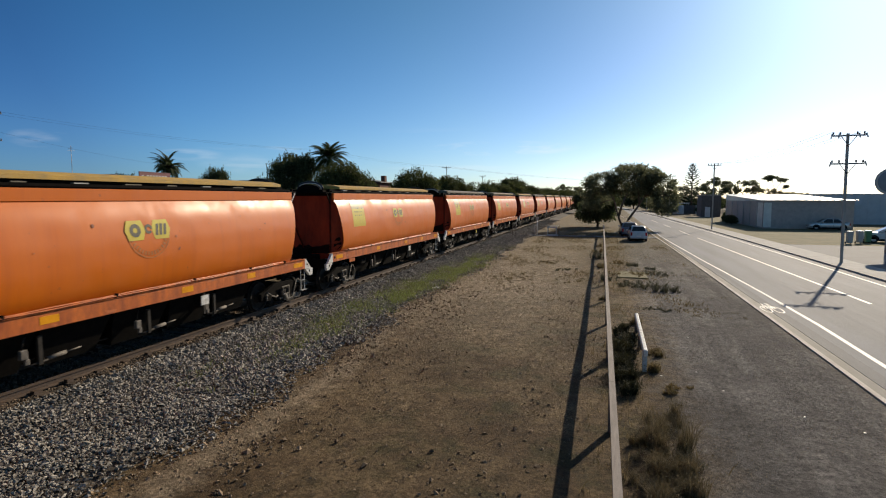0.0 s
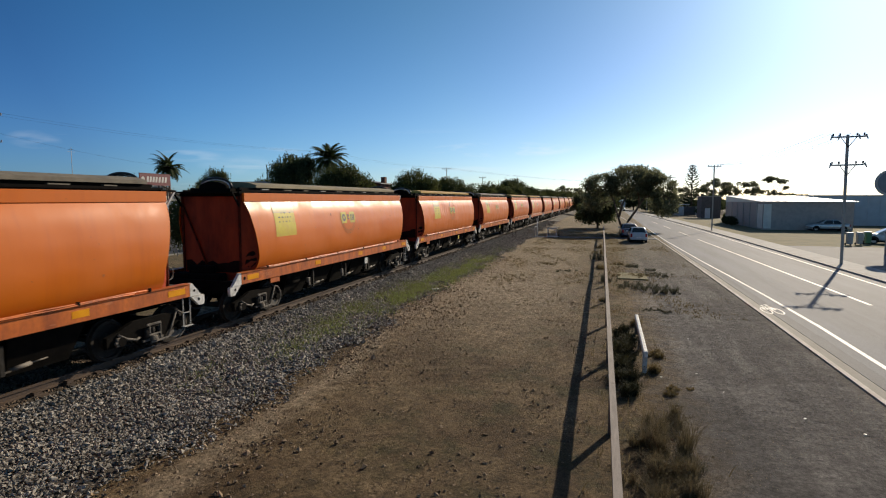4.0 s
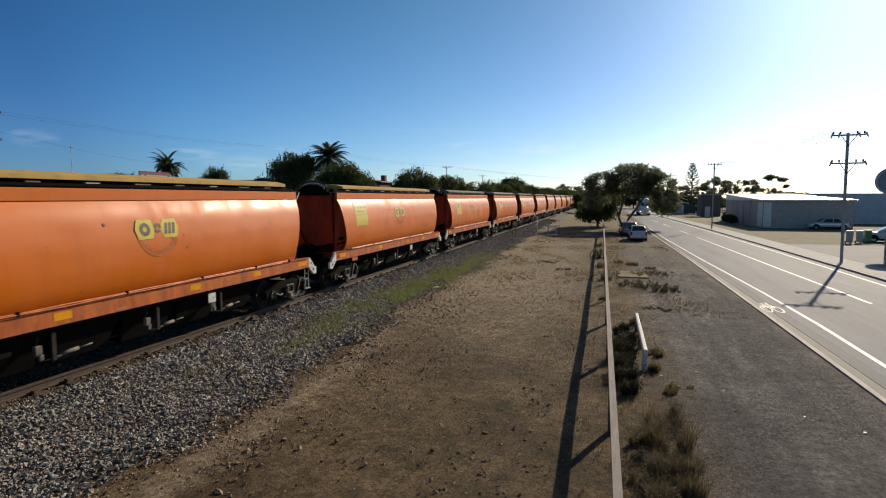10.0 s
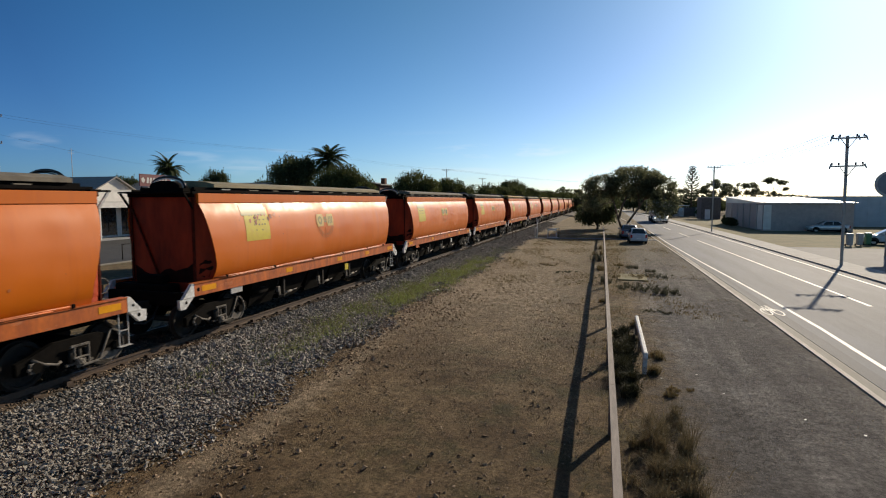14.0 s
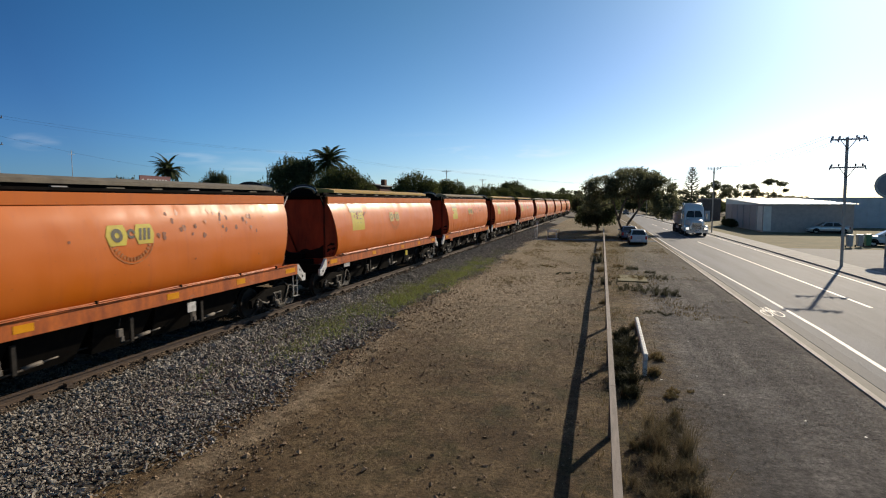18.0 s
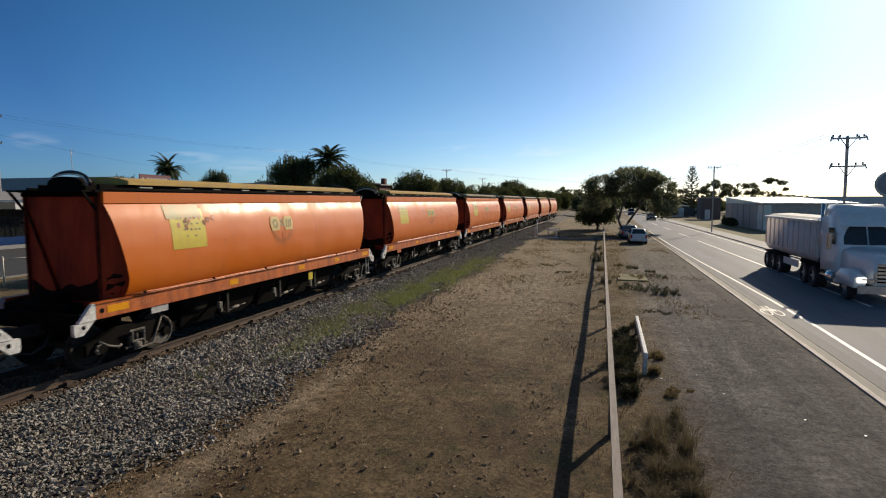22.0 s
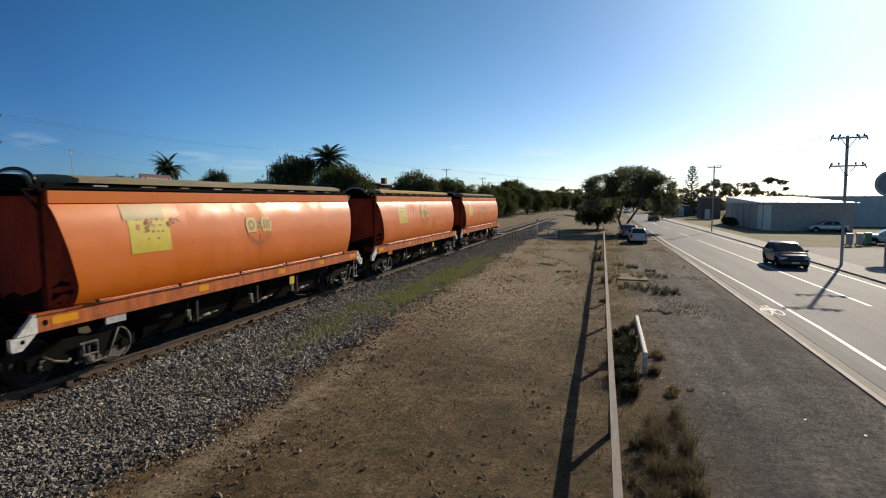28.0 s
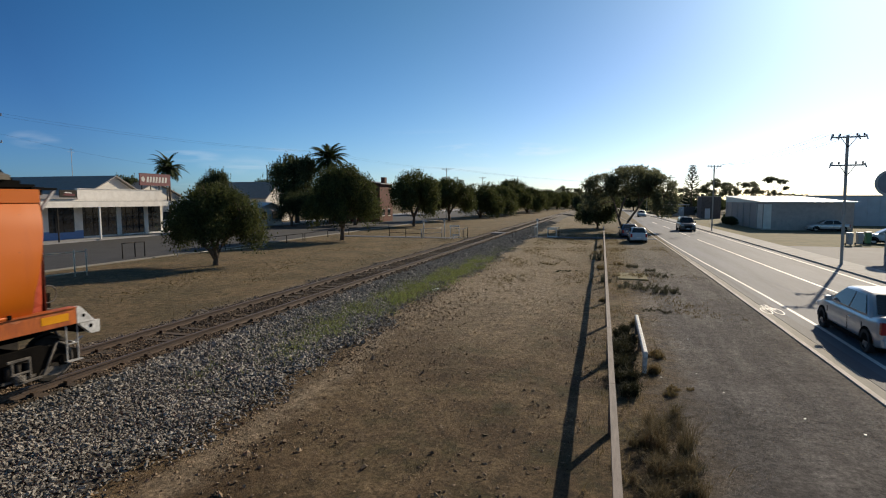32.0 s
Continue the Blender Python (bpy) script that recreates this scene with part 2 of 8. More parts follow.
RAILSTEEL = mat("rusty_rail", (0.085, 0.052, 0.032), (0.055, 0.035, 0.024), rough=0.7, scale=12)
RAILTOP = mat("polished_rail_head", (0.15, 0.105, 0.075), (0.10, 0.072, 0.052), rough=0.5, metal=0.35, scale=8, bump=0.02)
TIMBER = mat("weathered_timber", (0.070, 0.046, 0.030), (0.038, 0.026, 0.018), rough=0.9, scale=6, fine=90, streak=(0.4, 6, 1), per="object", amount=0.3)
STONE = mat("ballast_stone", (0.315, 0.29, 0.25), (0.16, 0.143, 0.12), rough=0.9, scale=2.5, fine=40, per="island", amount=0.5)
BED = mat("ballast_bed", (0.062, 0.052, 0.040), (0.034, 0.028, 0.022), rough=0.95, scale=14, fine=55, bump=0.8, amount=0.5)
SHOULDER_STONE = mat("dusty_shoulder_stone", (0.27, 0.225, 0.175), (0.12, 0.098, 0.075), rough=0.95, scale=2.5, fine=40, per="island", amount=0.5)
RUSTSTONE = mat("rust_dusted_stone", (0.20, 0.145, 0.095), (0.085, 0.058, 0.038), rough=0.95, scale=2.5, fine=40, per="island", amount=0.6)
CLOD = mat("brown_clod", (0.30, 0.215, 0.135), (0.17, 0.12, 0.075), rough=0.95, scale=3, per="island", amount=0.5)
PEBBLE = mat("dirt_pebble", (0.30, 0.235, 0.165), (0.18, 0.14, 0.10), rough=0.95, scale=3, per="island", amount=0.45)
VERGE_CLOD = mat("grey_brown_clod", (0.27, 0.24, 0.21), (0.15, 0.13, 0.115), rough=0.95, scale=3, per="island", amount=0.5)
CONCRETE = mat("kerb_concrete", (0.42, 0.39, 0.35), (0.30, 0.28, 0.25), rough=0.85, scale=2.5, fine=60, bump=0.3, amount=0.2)
LINE = mat("road_line_paint", (0.74, 0.73, 0.70), (0.52, 0.51, 0.49), rough=0.65, scale=10, fine=70, bump=0.1, amount=0.12)
PIPE = mat("fence_rail_timber", (0.29, 0.248, 0.22), (0.19, 0.162, 0.145), rough=0.8, scale=5, fine=70, streak=(3, 0.3, 3), amount=0.2)
POSTWOOD = mat("grey_post_timber", (0.16, 0.125, 0.10), (0.09, 0.07, 0.06), rough=0.9, scale=6, streak=(4, 4, 0.6), amount=0.25)
GALV = mat("galvanised_tube", (0.48, 0.47, 0.45), (0.34, 0.33, 0.32), rough=0.6, metal=0.0, scale=10, bump=0.03)
WHITE_TUBE = mat("white_tube", (0.80, 0.79, 0.76), (0.66, 0.64, 0.60), rough=0.5, bump=0, amount=0.05)
# Pale tube tinted warm to cancel the blue skylight it receives.
WARMED_TUBE = mat("warmed_pale_tube", (0.70, 0.62, 0.48), (0.60, 0.52, 0.40), rough=0.5, bump=0, amount=0.06)
BARK = mat("grey_brown_bark", (0.16, 0.115, 0.08), (0.075, 0.055, 0.04), rough=0.95, scale=5, fine=30, bump=0.9, streak=(3, 3, 0.5), amount=0.3)
LEAF = leafy("pepper_tree_leaf", (0.092, 0.104, 0.034), (0.050, 0.062, 0.022), 0.4)
LEAF_DARK = leafy("dark_tree_leaf", (0.088, 0.105, 0.048), (0.058, 0.074, 0.034), 0.45)
LEAF_GUM = leafy("gum_leaf", (0.17, 0.178, 0.105), (0.12, 0.13, 0.075), 0.65)
FROND = leafy("palm_frond", (0.045, 0.06, 0.02), (0.03, 0.045, 0.015), 0.25)
GRASS = leafy("green_grass", (0.235, 0.275, 0.095), (0.19, 0.20, 0.09), 0.4, 1.5)
DRYGRASS = leafy("dry_grass", (0.22, 0.165, 0.085), (0.13, 0.105, 0.05), 0.45, 1.5)
TUFT = leafy("brown_tuft", (0.185, 0.145, 0.085), (0.112, 0.096, 0.052), 0.35, 1.5)
WEED_SHADOWED = leafy("dark_shadowed_weed", (0.062, 0.060, 0.030), (0.040, 0.042, 0.022), 0.2, 1.5)
SALTBUSH = leafy("weedy_scrub", (0.135, 0.130, 0.085), (0.085, 0.083, 0.055), 0.3, 1.5)
STUCCO = mat("white_render", (0.86, 0.82, 0.75), (0.74, 0.70, 0.63), rough=0.9, scale=1.5, fine=40, amount=0.08)
BLUE_BAND = mat("pale_blue_dado", (0.15, 0.27, 0.52), (0.13, 0.23, 0.44), rough=0.8, bump=0.05)
TINROOF = mat("grey_tin_roof", (0.32, 0.30, 0.28), (0.22, 0.205, 0.19), rough=0.6, metal=0.0, scale=2, streak=(1, 6, 1), amount=0.12)
BRIGHTROOF = mat("zincalume_roof", (0.62, 0.63, 0.63), (0.50, 0.51, 0.51), rough=0.4, metal=0.5, scale=2, amount=0.1)
SHED_WALL = mat("grey_brown_block", (0.50, 0.43, 0.39), (0.40, 0.345, 0.315), rough=0.9, scale=2, fine=25, amount=0.2)
DARK_WALL = mat("dark_rendered_wall", (0.125, 0.108, 0.105), (0.085, 0.074, 0.072), rough=0.9, scale=2, fine=25, amount=0.2)
BRICK_WALL = mat("red_brown_brick", (0.15, 0.055, 0.038), (0.10, 0.042, 0.030), rough=0.9, scale=3, fine=25, amount=0.25)
GREYWALL = mat("pale_blue_grey_cladding", (0.58, 0.60, 0.62), (0.50, 0.52, 0.54), rough=0.7, scale=1.0, amount=0.12)
REDSIGN = mat("red_sign_face", (0.117, 0.011, 0.018), (0.095, 0.010, 0.014), rough=0.5, bump=0, amount=0.06)
GLASS = mat("dark_window_glass", (0.018, 0.022, 0.026), (0.03, 0.035, 0.04), rough=0.06, bump=0, amount=0.1, spec=0.8)
RUBBER = mat("tyre_rubber", (0.018, 0.018, 0.018), (0.04, 0.038, 0.035), rough=0.85, scale=12)
ALLOY = mat("alloy_rim", (0.50, 0.50, 0.51), rough=0.35, metal=0.8, bump=0)
CAR_WHITE = mat("white_car_paint", (0.62, 0.64, 0.66), (0.56, 0.58, 0.60), rough=0.25, bump=0, amount=0.05, coat=0.6)
CAR_DARK = mat("dark_grey_car_paint", (0.045, 0.05, 0.052), (0.05, 0.05, 0.05), rough=0.28, bump=0, amount=0.06, coat=0.6)
CAR_BLUE = mat("blue_car_paint", (0.06, 0.09, 0.16), (0.05, 0.08, 0.14), rough=0.28, bump=0, amount=0.06, coat=0.6)
CAR_SILVER = mat("silver_car_paint", (0.56, 0.59, 0.61), (0.50, 0.53, 0.55), rough=0.28, metal=0.5, bump=0, amount=0.06, coat=0.6)
TRUCK_BLUE = mat("pale_blue_truck_paint", (0.74, 0.77, 0.79), (0.66, 0.69, 0.71), rough=0.35, bump=0, amount=0.08, coat=0.3)
TARP = mat("off_white_tarp", (0.70, 0.70, 0.68), (0.56, 0.56, 0.54), rough=0.8, scale=2)
TRAILER = mat("dull_trailer_side", (0.62, 0.56, 0.55), (0.50, 0.45, 0.44), rough=0.6, scale=2, amount=0.1)
CHROME = mat("chrome", (0.75, 0.75, 0.75), rough=0.12, metal=1.0, bump=0, amount=0.05)
BIN_GREEN = mat("green_bin_plastic", (0.10, 0.26, 0.12), (0.08, 0.20, 0.10), rough=0.5, bump=0, amount=0.05)
TAIL = mat("red_lamp_lens", (0.45, 0.02, 0.02), rough=0.2, bump=0)
HEADLAMP = mat("clear_lamp_lens", (0.75, 0.77, 0.78), rough=0.1, bump=0)
HEADLIT = glow("lit_headlamp", (1.0, 0.95, 0.85), 1.6)
INSUL = mat("brown_insulator", (0.10, 0.06, 0.05), rough=0.4, bump=0)
WIRE = mat("dark_wire", (0.04, 0.04, 0.04), rough=0.6, bump=0)


def ground_material():
    """Brown dirt with compacted pale tracks, gritty grey verge towards the road and dry grass further off."""
    m = bpy.data.materials.new("dirt")
    m.use_nodes = True
    n, l = m.node_tree.nodes, m.node_tree.links
    b = n["Principled BSDF"]
    b.inputs["Roughness"].default_value = 0.95
    b.inputs["Specular IOR Level"].default_value = 0.25
    tc = n.new("ShaderNodeTexCoord")
    sep = n.new("ShaderNodeSeparateXYZ")
    l.new(tc.outputs["Object"], sep.inputs[0])

    def noisy(scale, detail=6, stretch=None):
        t = n.new("ShaderNodeTexNoise")
        t.inputs["Scale"].default_value, t.inputs["Detail"].default_value, t.inputs["Roughness"].default_value = scale, detail, 0.65
        if stretch:
            mp = n.new("ShaderNodeMapping")
            mp.inputs["Scale"].default_value = stretch
            l.new(tc.outputs["Object"], mp.inputs[0])
            l.new(mp.outputs[0], t.inputs[0])
        else:
            l.new(tc.outputs["Object"], t.inputs[0])
        return t.outputs[0]

    def rng(src, a, b2):
        r = n.new("ShaderNodeMapRange")
        r.inputs[1].default_value, r.inputs[2].default_value = a, b2
        l.new(src, r.inputs[0])
        return r.outputs[0]

    def blend(fac, a, b2):
        x = n.new("ShaderNodeMix")
        x.data_type = "RGBA"
        l.new(fac, x.inputs[0])
        for i, v in ((6, a), (7, b2)):
            if isinstance(v, tuple):
                x.inputs[i].default_value = (*v, 1)
            else:
                l.new(v, x.inputs[i])
        return x.outputs[2]

    def calc(op, a, b2):
        x = n.new("ShaderNodeMath")
        x.operation = op
        for i, v in enumerate((a, b2)):
            if isinstance(v, (int, float)):
                x.inputs[i].default_value = v
            else:
                l.new(v, x.inputs[i])
        return x.outputs[0]

    patch, mid, grit = noisy(0.35), noisy(2.2), noisy(75, 5)
    ruts = noisy(0.9, 4, (1.6, 0.12, 1))
    dirt = blend(rng(patch, 0.40, 0.60), (0.082, 0.053, 0.026), (0.172, 0.122, 0.066))
    dirt = blend(rng(mid, 0.52, 0.78), dirt, (0.064, 0.041, 0.022))
    dirt = blend(calc("MULTIPLY", rng(ruts, 0.5, 0.7), 0.5), dirt, (0.164, 0.109, 0.057))
    weedy = blend(rng(noisy(0.8), 0.5, 0.62), dirt, (0.060, 0.053, 0.021))
    band = calc("MULTIPLY", rng(calc("ADD", sep.outputs[0], calc("MULTIPLY", mid, 1.6)), -4.6, -2.6), rng(calc("ADD", sep.outputs[0], calc("MULTIPLY", mid, 1.6)), 2.8, 1.4))
    dirt = blend(calc("MULTIPLY", band, 0.75), dirt, weedy)
    drift = calc("MULTIPLY", calc("MINIMUM", calc("MAXIMUM", calc("SUBTRACT", sep.outputs[1], 11.0), 0.0), 19.0), 0.13)
    line = calc("ADD", calc("ADD", sep.outputs[0], drift), calc("ADD", 5.2, calc("MULTIPLY", mid, 1.2)))
    stripe = rng(calc("ABSOLUTE", line, 0.0), 0.50, 0.08)
    # Open sand further off, paled more to stand in for haze and lens falloff.
    hazed_sand = calc("MULTIPLY", rng(calc("ADD", sep.outputs[1], calc("MULTIPLY", patch, 8.0)), 15.0, 27.0), rng(calc("ADD", sep.outputs[0], calc("MULTIPLY", patch, 3.0)), 1.6, -1.2))
    sand = blend(rng(mid, 0.35, 0.7), (0.31, 0.245, 0.165), (0.21, 0.162, 0.106))
    dirt = blend(calc("MULTIPLY", calc("MAXIMUM", calc("MULTIPLY", stripe, 1.0), hazed_sand), 0.85), dirt, sand)
    verge = blend(rng(patch, 0.4, 0.62), (0.101, 0.092, 0.088), (0.186, 0.171, 0.163))
    verge = blend(calc("MULTIPLY", rng(ruts, 0.44, 0.58), 0.75), verge, (0.080, 0.073, 0.070))
    right = rng(calc("ADD", sep.outputs[0], calc("MULTIPLY", mid, 2.2)), 1.9, 3.2)
    col = blend(right, dirt, verge)
    # Far tones are lifted paler for haze as well as dry grass.
    far = rng(calc("ADD", sep.outputs[1], calc("MULTIPLY", patch, 30.0)), 40.0, 75.0)
    col = blend(calc("MULTIPLY", far, 0.8), col, blend(rng(patch, 0.4, 0.6), (0.175, 0.132, 0.074), (0.125, 0.104, 0.054)))
    leftside = rng(sep.outputs[0], -13.5, -15.0)
    col = blend(calc("MULTIPLY", leftside, 0.9), col, blend(rng(mid, 0.5, 0.7), blend(rng(patch, 0.40, 0.60), (0.175, 0.120, 0.062), (0.105, 0.080, 0.040)), (0.075, 0.066, 0.030)))
    hsv = n.new("ShaderNodeHueSaturation")
    hsv.inputs["Saturation"].default_value = 1.0
    l.new(col, hsv.inputs["Color"])
    v = n.new("ShaderNodeMapRange")
    v.inputs[1].default_value, v.inputs[2].default_value, v.inputs[3].default_value, v.inputs[4].default_value = 0.3, 0.7, 0.50, 1.5
    l.new(grit, v.inputs[0])
    crumb = n.new("ShaderNodeMapRange")
    crumb.inputs[1].default_value, crumb.inputs[2].default_value, crumb.inputs[3].default_value, crumb.inputs[4].default_value = 0.32, 0.68, 0.5, 1.55
    l.new(noisy(15, 7), crumb.inputs[0])
    blot = n.new("ShaderNodeMapRange")
    blot.inputs[1].default_value, blot.inputs[2].default_value, blot.inputs[3].default_value, blot.inputs[4].default_value = 0.36, 0.64, 0.72, 1.28
    l.new(noisy(4.2, 5), blot.inputs[0])
    l.new(calc("MULTIPLY", calc("MULTIPLY", v.outputs[0], crumb.outputs[0]), blot.outputs[0]), hsv.inputs["Value"])
    l.new(hsv.outputs[0], b.inputs["Base Color"])
    bp = n.new("ShaderNodeBump")
    bp.inputs["Strength"].default_value, bp.inputs["Distance"].default_value = 1.0, 0.045
    l.new(calc("ADD", grit, calc("MULTIPLY", mid, 1.5)), bp.inputs["Height"])
    l.new(bp.outputs[0], b.inputs["Normal"])
    return m


DIRT = ground_material()
ASPHALT = mat("worn_asphalt", (0.131, 0.148, 0.182), (0.096, 0.109, 0.134), rough=0.8, scale=0.7, fine=70, bump=0.35, streak=(1.6, 0.10, 1), amount=0.35, spec=0.35)
ASPHALT_OLD = mat("old_grey_asphalt", (0.088, 0.100, 0.124), (0.068, 0.077, 0.095), rough=0.85, scale=0.5, fine=60, bump=0.2, amount=0.25)
STREETTAR = mat("dark_street_asphalt", (0.042, 0.041, 0.042), (0.027, 0.026, 0.027), rough=0.85, scale=0.5, fine=60, bump=0.2, amount=0.25)
PAVING = mat("pale_concrete_paving", (0.33, 0.33, 0.33), (0.25, 0.25, 0.25), rough=0.85, scale=1.2, fine=60, bump=0.2, amount=0.2)


# ---- builders ----
def add_box(bm, x0, x1, y0, y1, z0, z1, m=None, bevel=0.0):
    vs = [bm.verts.new(p) for p in ((x0, y0, z0), (x1, y0, z0), (x1, y1, z0), (x0, y1, z0), (x0, y0, z1), (x1, y0, z1), (x1, y1, z1), (x0, y1, z1))]
    if m is not None:
        for v in vs:
            v.co = m @ v.co
    fs = [bm.faces.new([vs[i] for i in q]) for q in ((0, 3, 2, 1), (4, 5, 6, 7), (0, 1, 5, 4), (1, 2, 6, 5), (2, 3, 7, 6), (3, 0, 4, 7))]
    if bevel:
        bmesh.ops.bevel(bm, geom=list({e for f in fs for e in f.edges}), offset=bevel, segments=1, affect="EDGES")
    return fs


def add_tube(bm, pts, r, seg=8, r2=None, cap=True):
    """A round bar along points; the radius runs from r to r2."""
    pts = [Vector(p) for p in pts]
    rings = []
    for i, p in enumerate(pts):
        d = (pts[min(i + 1, len(pts) - 1)] - pts[max(i - 1, 0)]).normalized()
        a = d.cross(Vector((0, 0, 1)) if abs(d.z) < 0.9 else Vector((1, 0, 0))).normalized()
        b = d.cross(a)
        rr = r + ((r2 if r2 is not None else r) - r) * i / (len(pts) - 1)
        rings.append([bm.verts.new(p + (a * math.cos(2 * math.pi * k / seg) + b * math.sin(2 * math.pi * k / seg)) * rr) for k in range(seg)])
    for s, t in zip(rings[:-1], rings[1:]):
        for k in range(seg):
            f = bm.faces.new((s[k], s[(k + 1) % seg], t[(k + 1) % seg], t[k]))
            f.smooth = True
    if cap:
        bm.faces.new(rings[0][::-1])
        bm.faces.new(rings[-1])


def add_prism(bm, outline, a, b, axis="x"):
    """An outline in the plane across the axis, pushed from a to b along it."""
    def at(u, v, w):
        return {"x": (w, u, v), "y": (u, w, v), "z": (u, v, w)}[axis]
    lo, hi = [bm.verts.new(at(u, v, a)) for u, v in outline], [bm.verts.new(at(u, v, b)) for u, v in outline]
    k = len(outline)
    for i in range(k):
        bm.faces.new((lo[i], lo[(i + 1) % k], hi[(i + 1) % k], hi[i]))
    bm.faces.new(lo[::-1])
    bm.faces.new(hi)


def mesh_of(name, bm, material):
    bmesh.ops.recalc_face_normals(bm, faces=bm.faces)
    me = bpy.data.meshes.new(name)
    bm.to_mesh(me)
    bm.free()
    me.materials.append(material)
    return me


def part(name, bm, material, parent, label=""):
    ob = new(name, mesh_of(name, bm, material))
    ob.parent = parent
    return tagged(ob, label)


def solid(name, bm, material, label="", category="", group="", kind=""):
    return tagged(new(name, mesh_of(name, bm, material)), label, category, group, kind)


def soup(name, verts, faces, material, smooth=False):
    me = bpy.data.meshes.new(name)
    me.from_pydata(verts, [], faces)
    me.materials.append(material)
    if smooth:
        me.polygons.foreach_set("use_smooth", [True] * len(me.polygons))
    return new(name, me)


def thing(name, label, category, group="", m=None):
    ob = tagged(new(name), label, category, group)
    ob.empty_display_size = 0.3
    if m is not None:
        ob.matrix_world = m
    return ob


def boxes(*rows, bevel=0.0):
    bm = bmesh.new()
    for r in rows:
        add_box(bm, *r, bevel=bevel)
    return bm


def tube(pts, r, seg=8, r2=None):
    bm = bmesh.new()
    add_tube(bm, pts, r, seg, r2)
    return bm


def prism(outline, a, b, axis="x"):
    bm = bmesh.new()
    add_prism(bm, outline, a, b, axis)
    return bm

# ---- setting ----
RAIL_X, RAIL_Z = -11.33, 0.42


def bend(y):
    """The road eases to the left far ahead."""
    return -1.5 * (max(y, 0.0) / 100.0) ** 2


def strip(name, x0, x1, y0, y1, z, material, label, step=5.0, thick=0.0, kind="structure", category="", drift=None):
    """A long band along the road's line, with a raised edge where it has thickness; drift eases it aside by distance."""
    vs, fs = [], []
    n = max(1, int((y1 - y0) / step))
    for i in range(n + 1):
        y = y0 + (y1 - y0) * i / n
        c = bend(y) + (float(np.interp(y, drift[0], drift[1])) if drift else 0.0)
        vs += [(x0 + c, y, z - thick), (x0 + c, y, z), (x1 + c, y, z), (x1 + c, y, z - thick)]
    for i in range(n):
        a = i * 4
        for k in ((0, 1), (1, 2), (2, 3)):
            fs.append((a + k[0], a + 4 + k[0], a + 4 + k[1], a + k[1]))
    ob = soup(name, vs, fs, material)
    bm = bmesh.new()
    bm.from_mesh(ob.data)
    bmesh.ops.recalc_face_normals(bm, faces=bm.faces)
    if bm.faces and sum(f.normal.z for f in bm.faces) < 0:
        bmesh.ops.reverse_faces(bm, faces=bm.faces)
    bm.to_mesh(ob.data)
    bm.free()
    return tagged(ob, label, category, kind=kind)


def ground():
    vs, fs = [], []
    xs = [-3000, -600, -150, -60] + [-45 + 3 * i for i in range(9)] + [-18 + 0.6 * i for i in range(39)] + [5.24, 5.285, 5.5, 6, 12, 20, 60, 150, 600, 3000]
    ys = [-600, -150, -30] + [-12 + 0.7 * i for i in range(80)] + [46, 60, 90, 140, 220, 400, 900, 4200]
    for y in ys:
        for x in xs:
            z = 0.0
            if -17 < x < 4.5 and -12 < y < 45:
                z = 0.05 * noise.noise(Vector((x * 0.45, y * 0.35, 3.0))) + 0.025 * noise.noise(Vector((x * 1.4, y * 1.1, 8.0)))
                z *= 1 - 0.75 * math.exp(-((x + 0.4) / 0.9) ** 2)
            if x < -12.5:
                z += -0.30 * min(1, (-12.5 - x) / 4)
            if x > 5.25:
                z -= 0.16
            vs.append((x, y, z))
    w = len(xs)
    for j in range(len(ys) - 1):
        for i in range(w - 1):
            a = j * w + i
            fs.append((a, a + 1, a + w + 1, a + w))
    return tagged(soup("ground", vs, fs, DIRT, True), "bare brown dirt with dry weeds beside the railway", kind="structure")


ground()


def foot(y):
    """The ragged lower edge of the ballast draws in towards the rails further off."""
    return np.interp(y, [0, 6, 12, 15, 18, 22, 27, 35, 60, 120], [-6.3, -6.4, -6.5, -6.7, -7.0, -7.2, -6.9, -6.9, -7.7, -8.6])


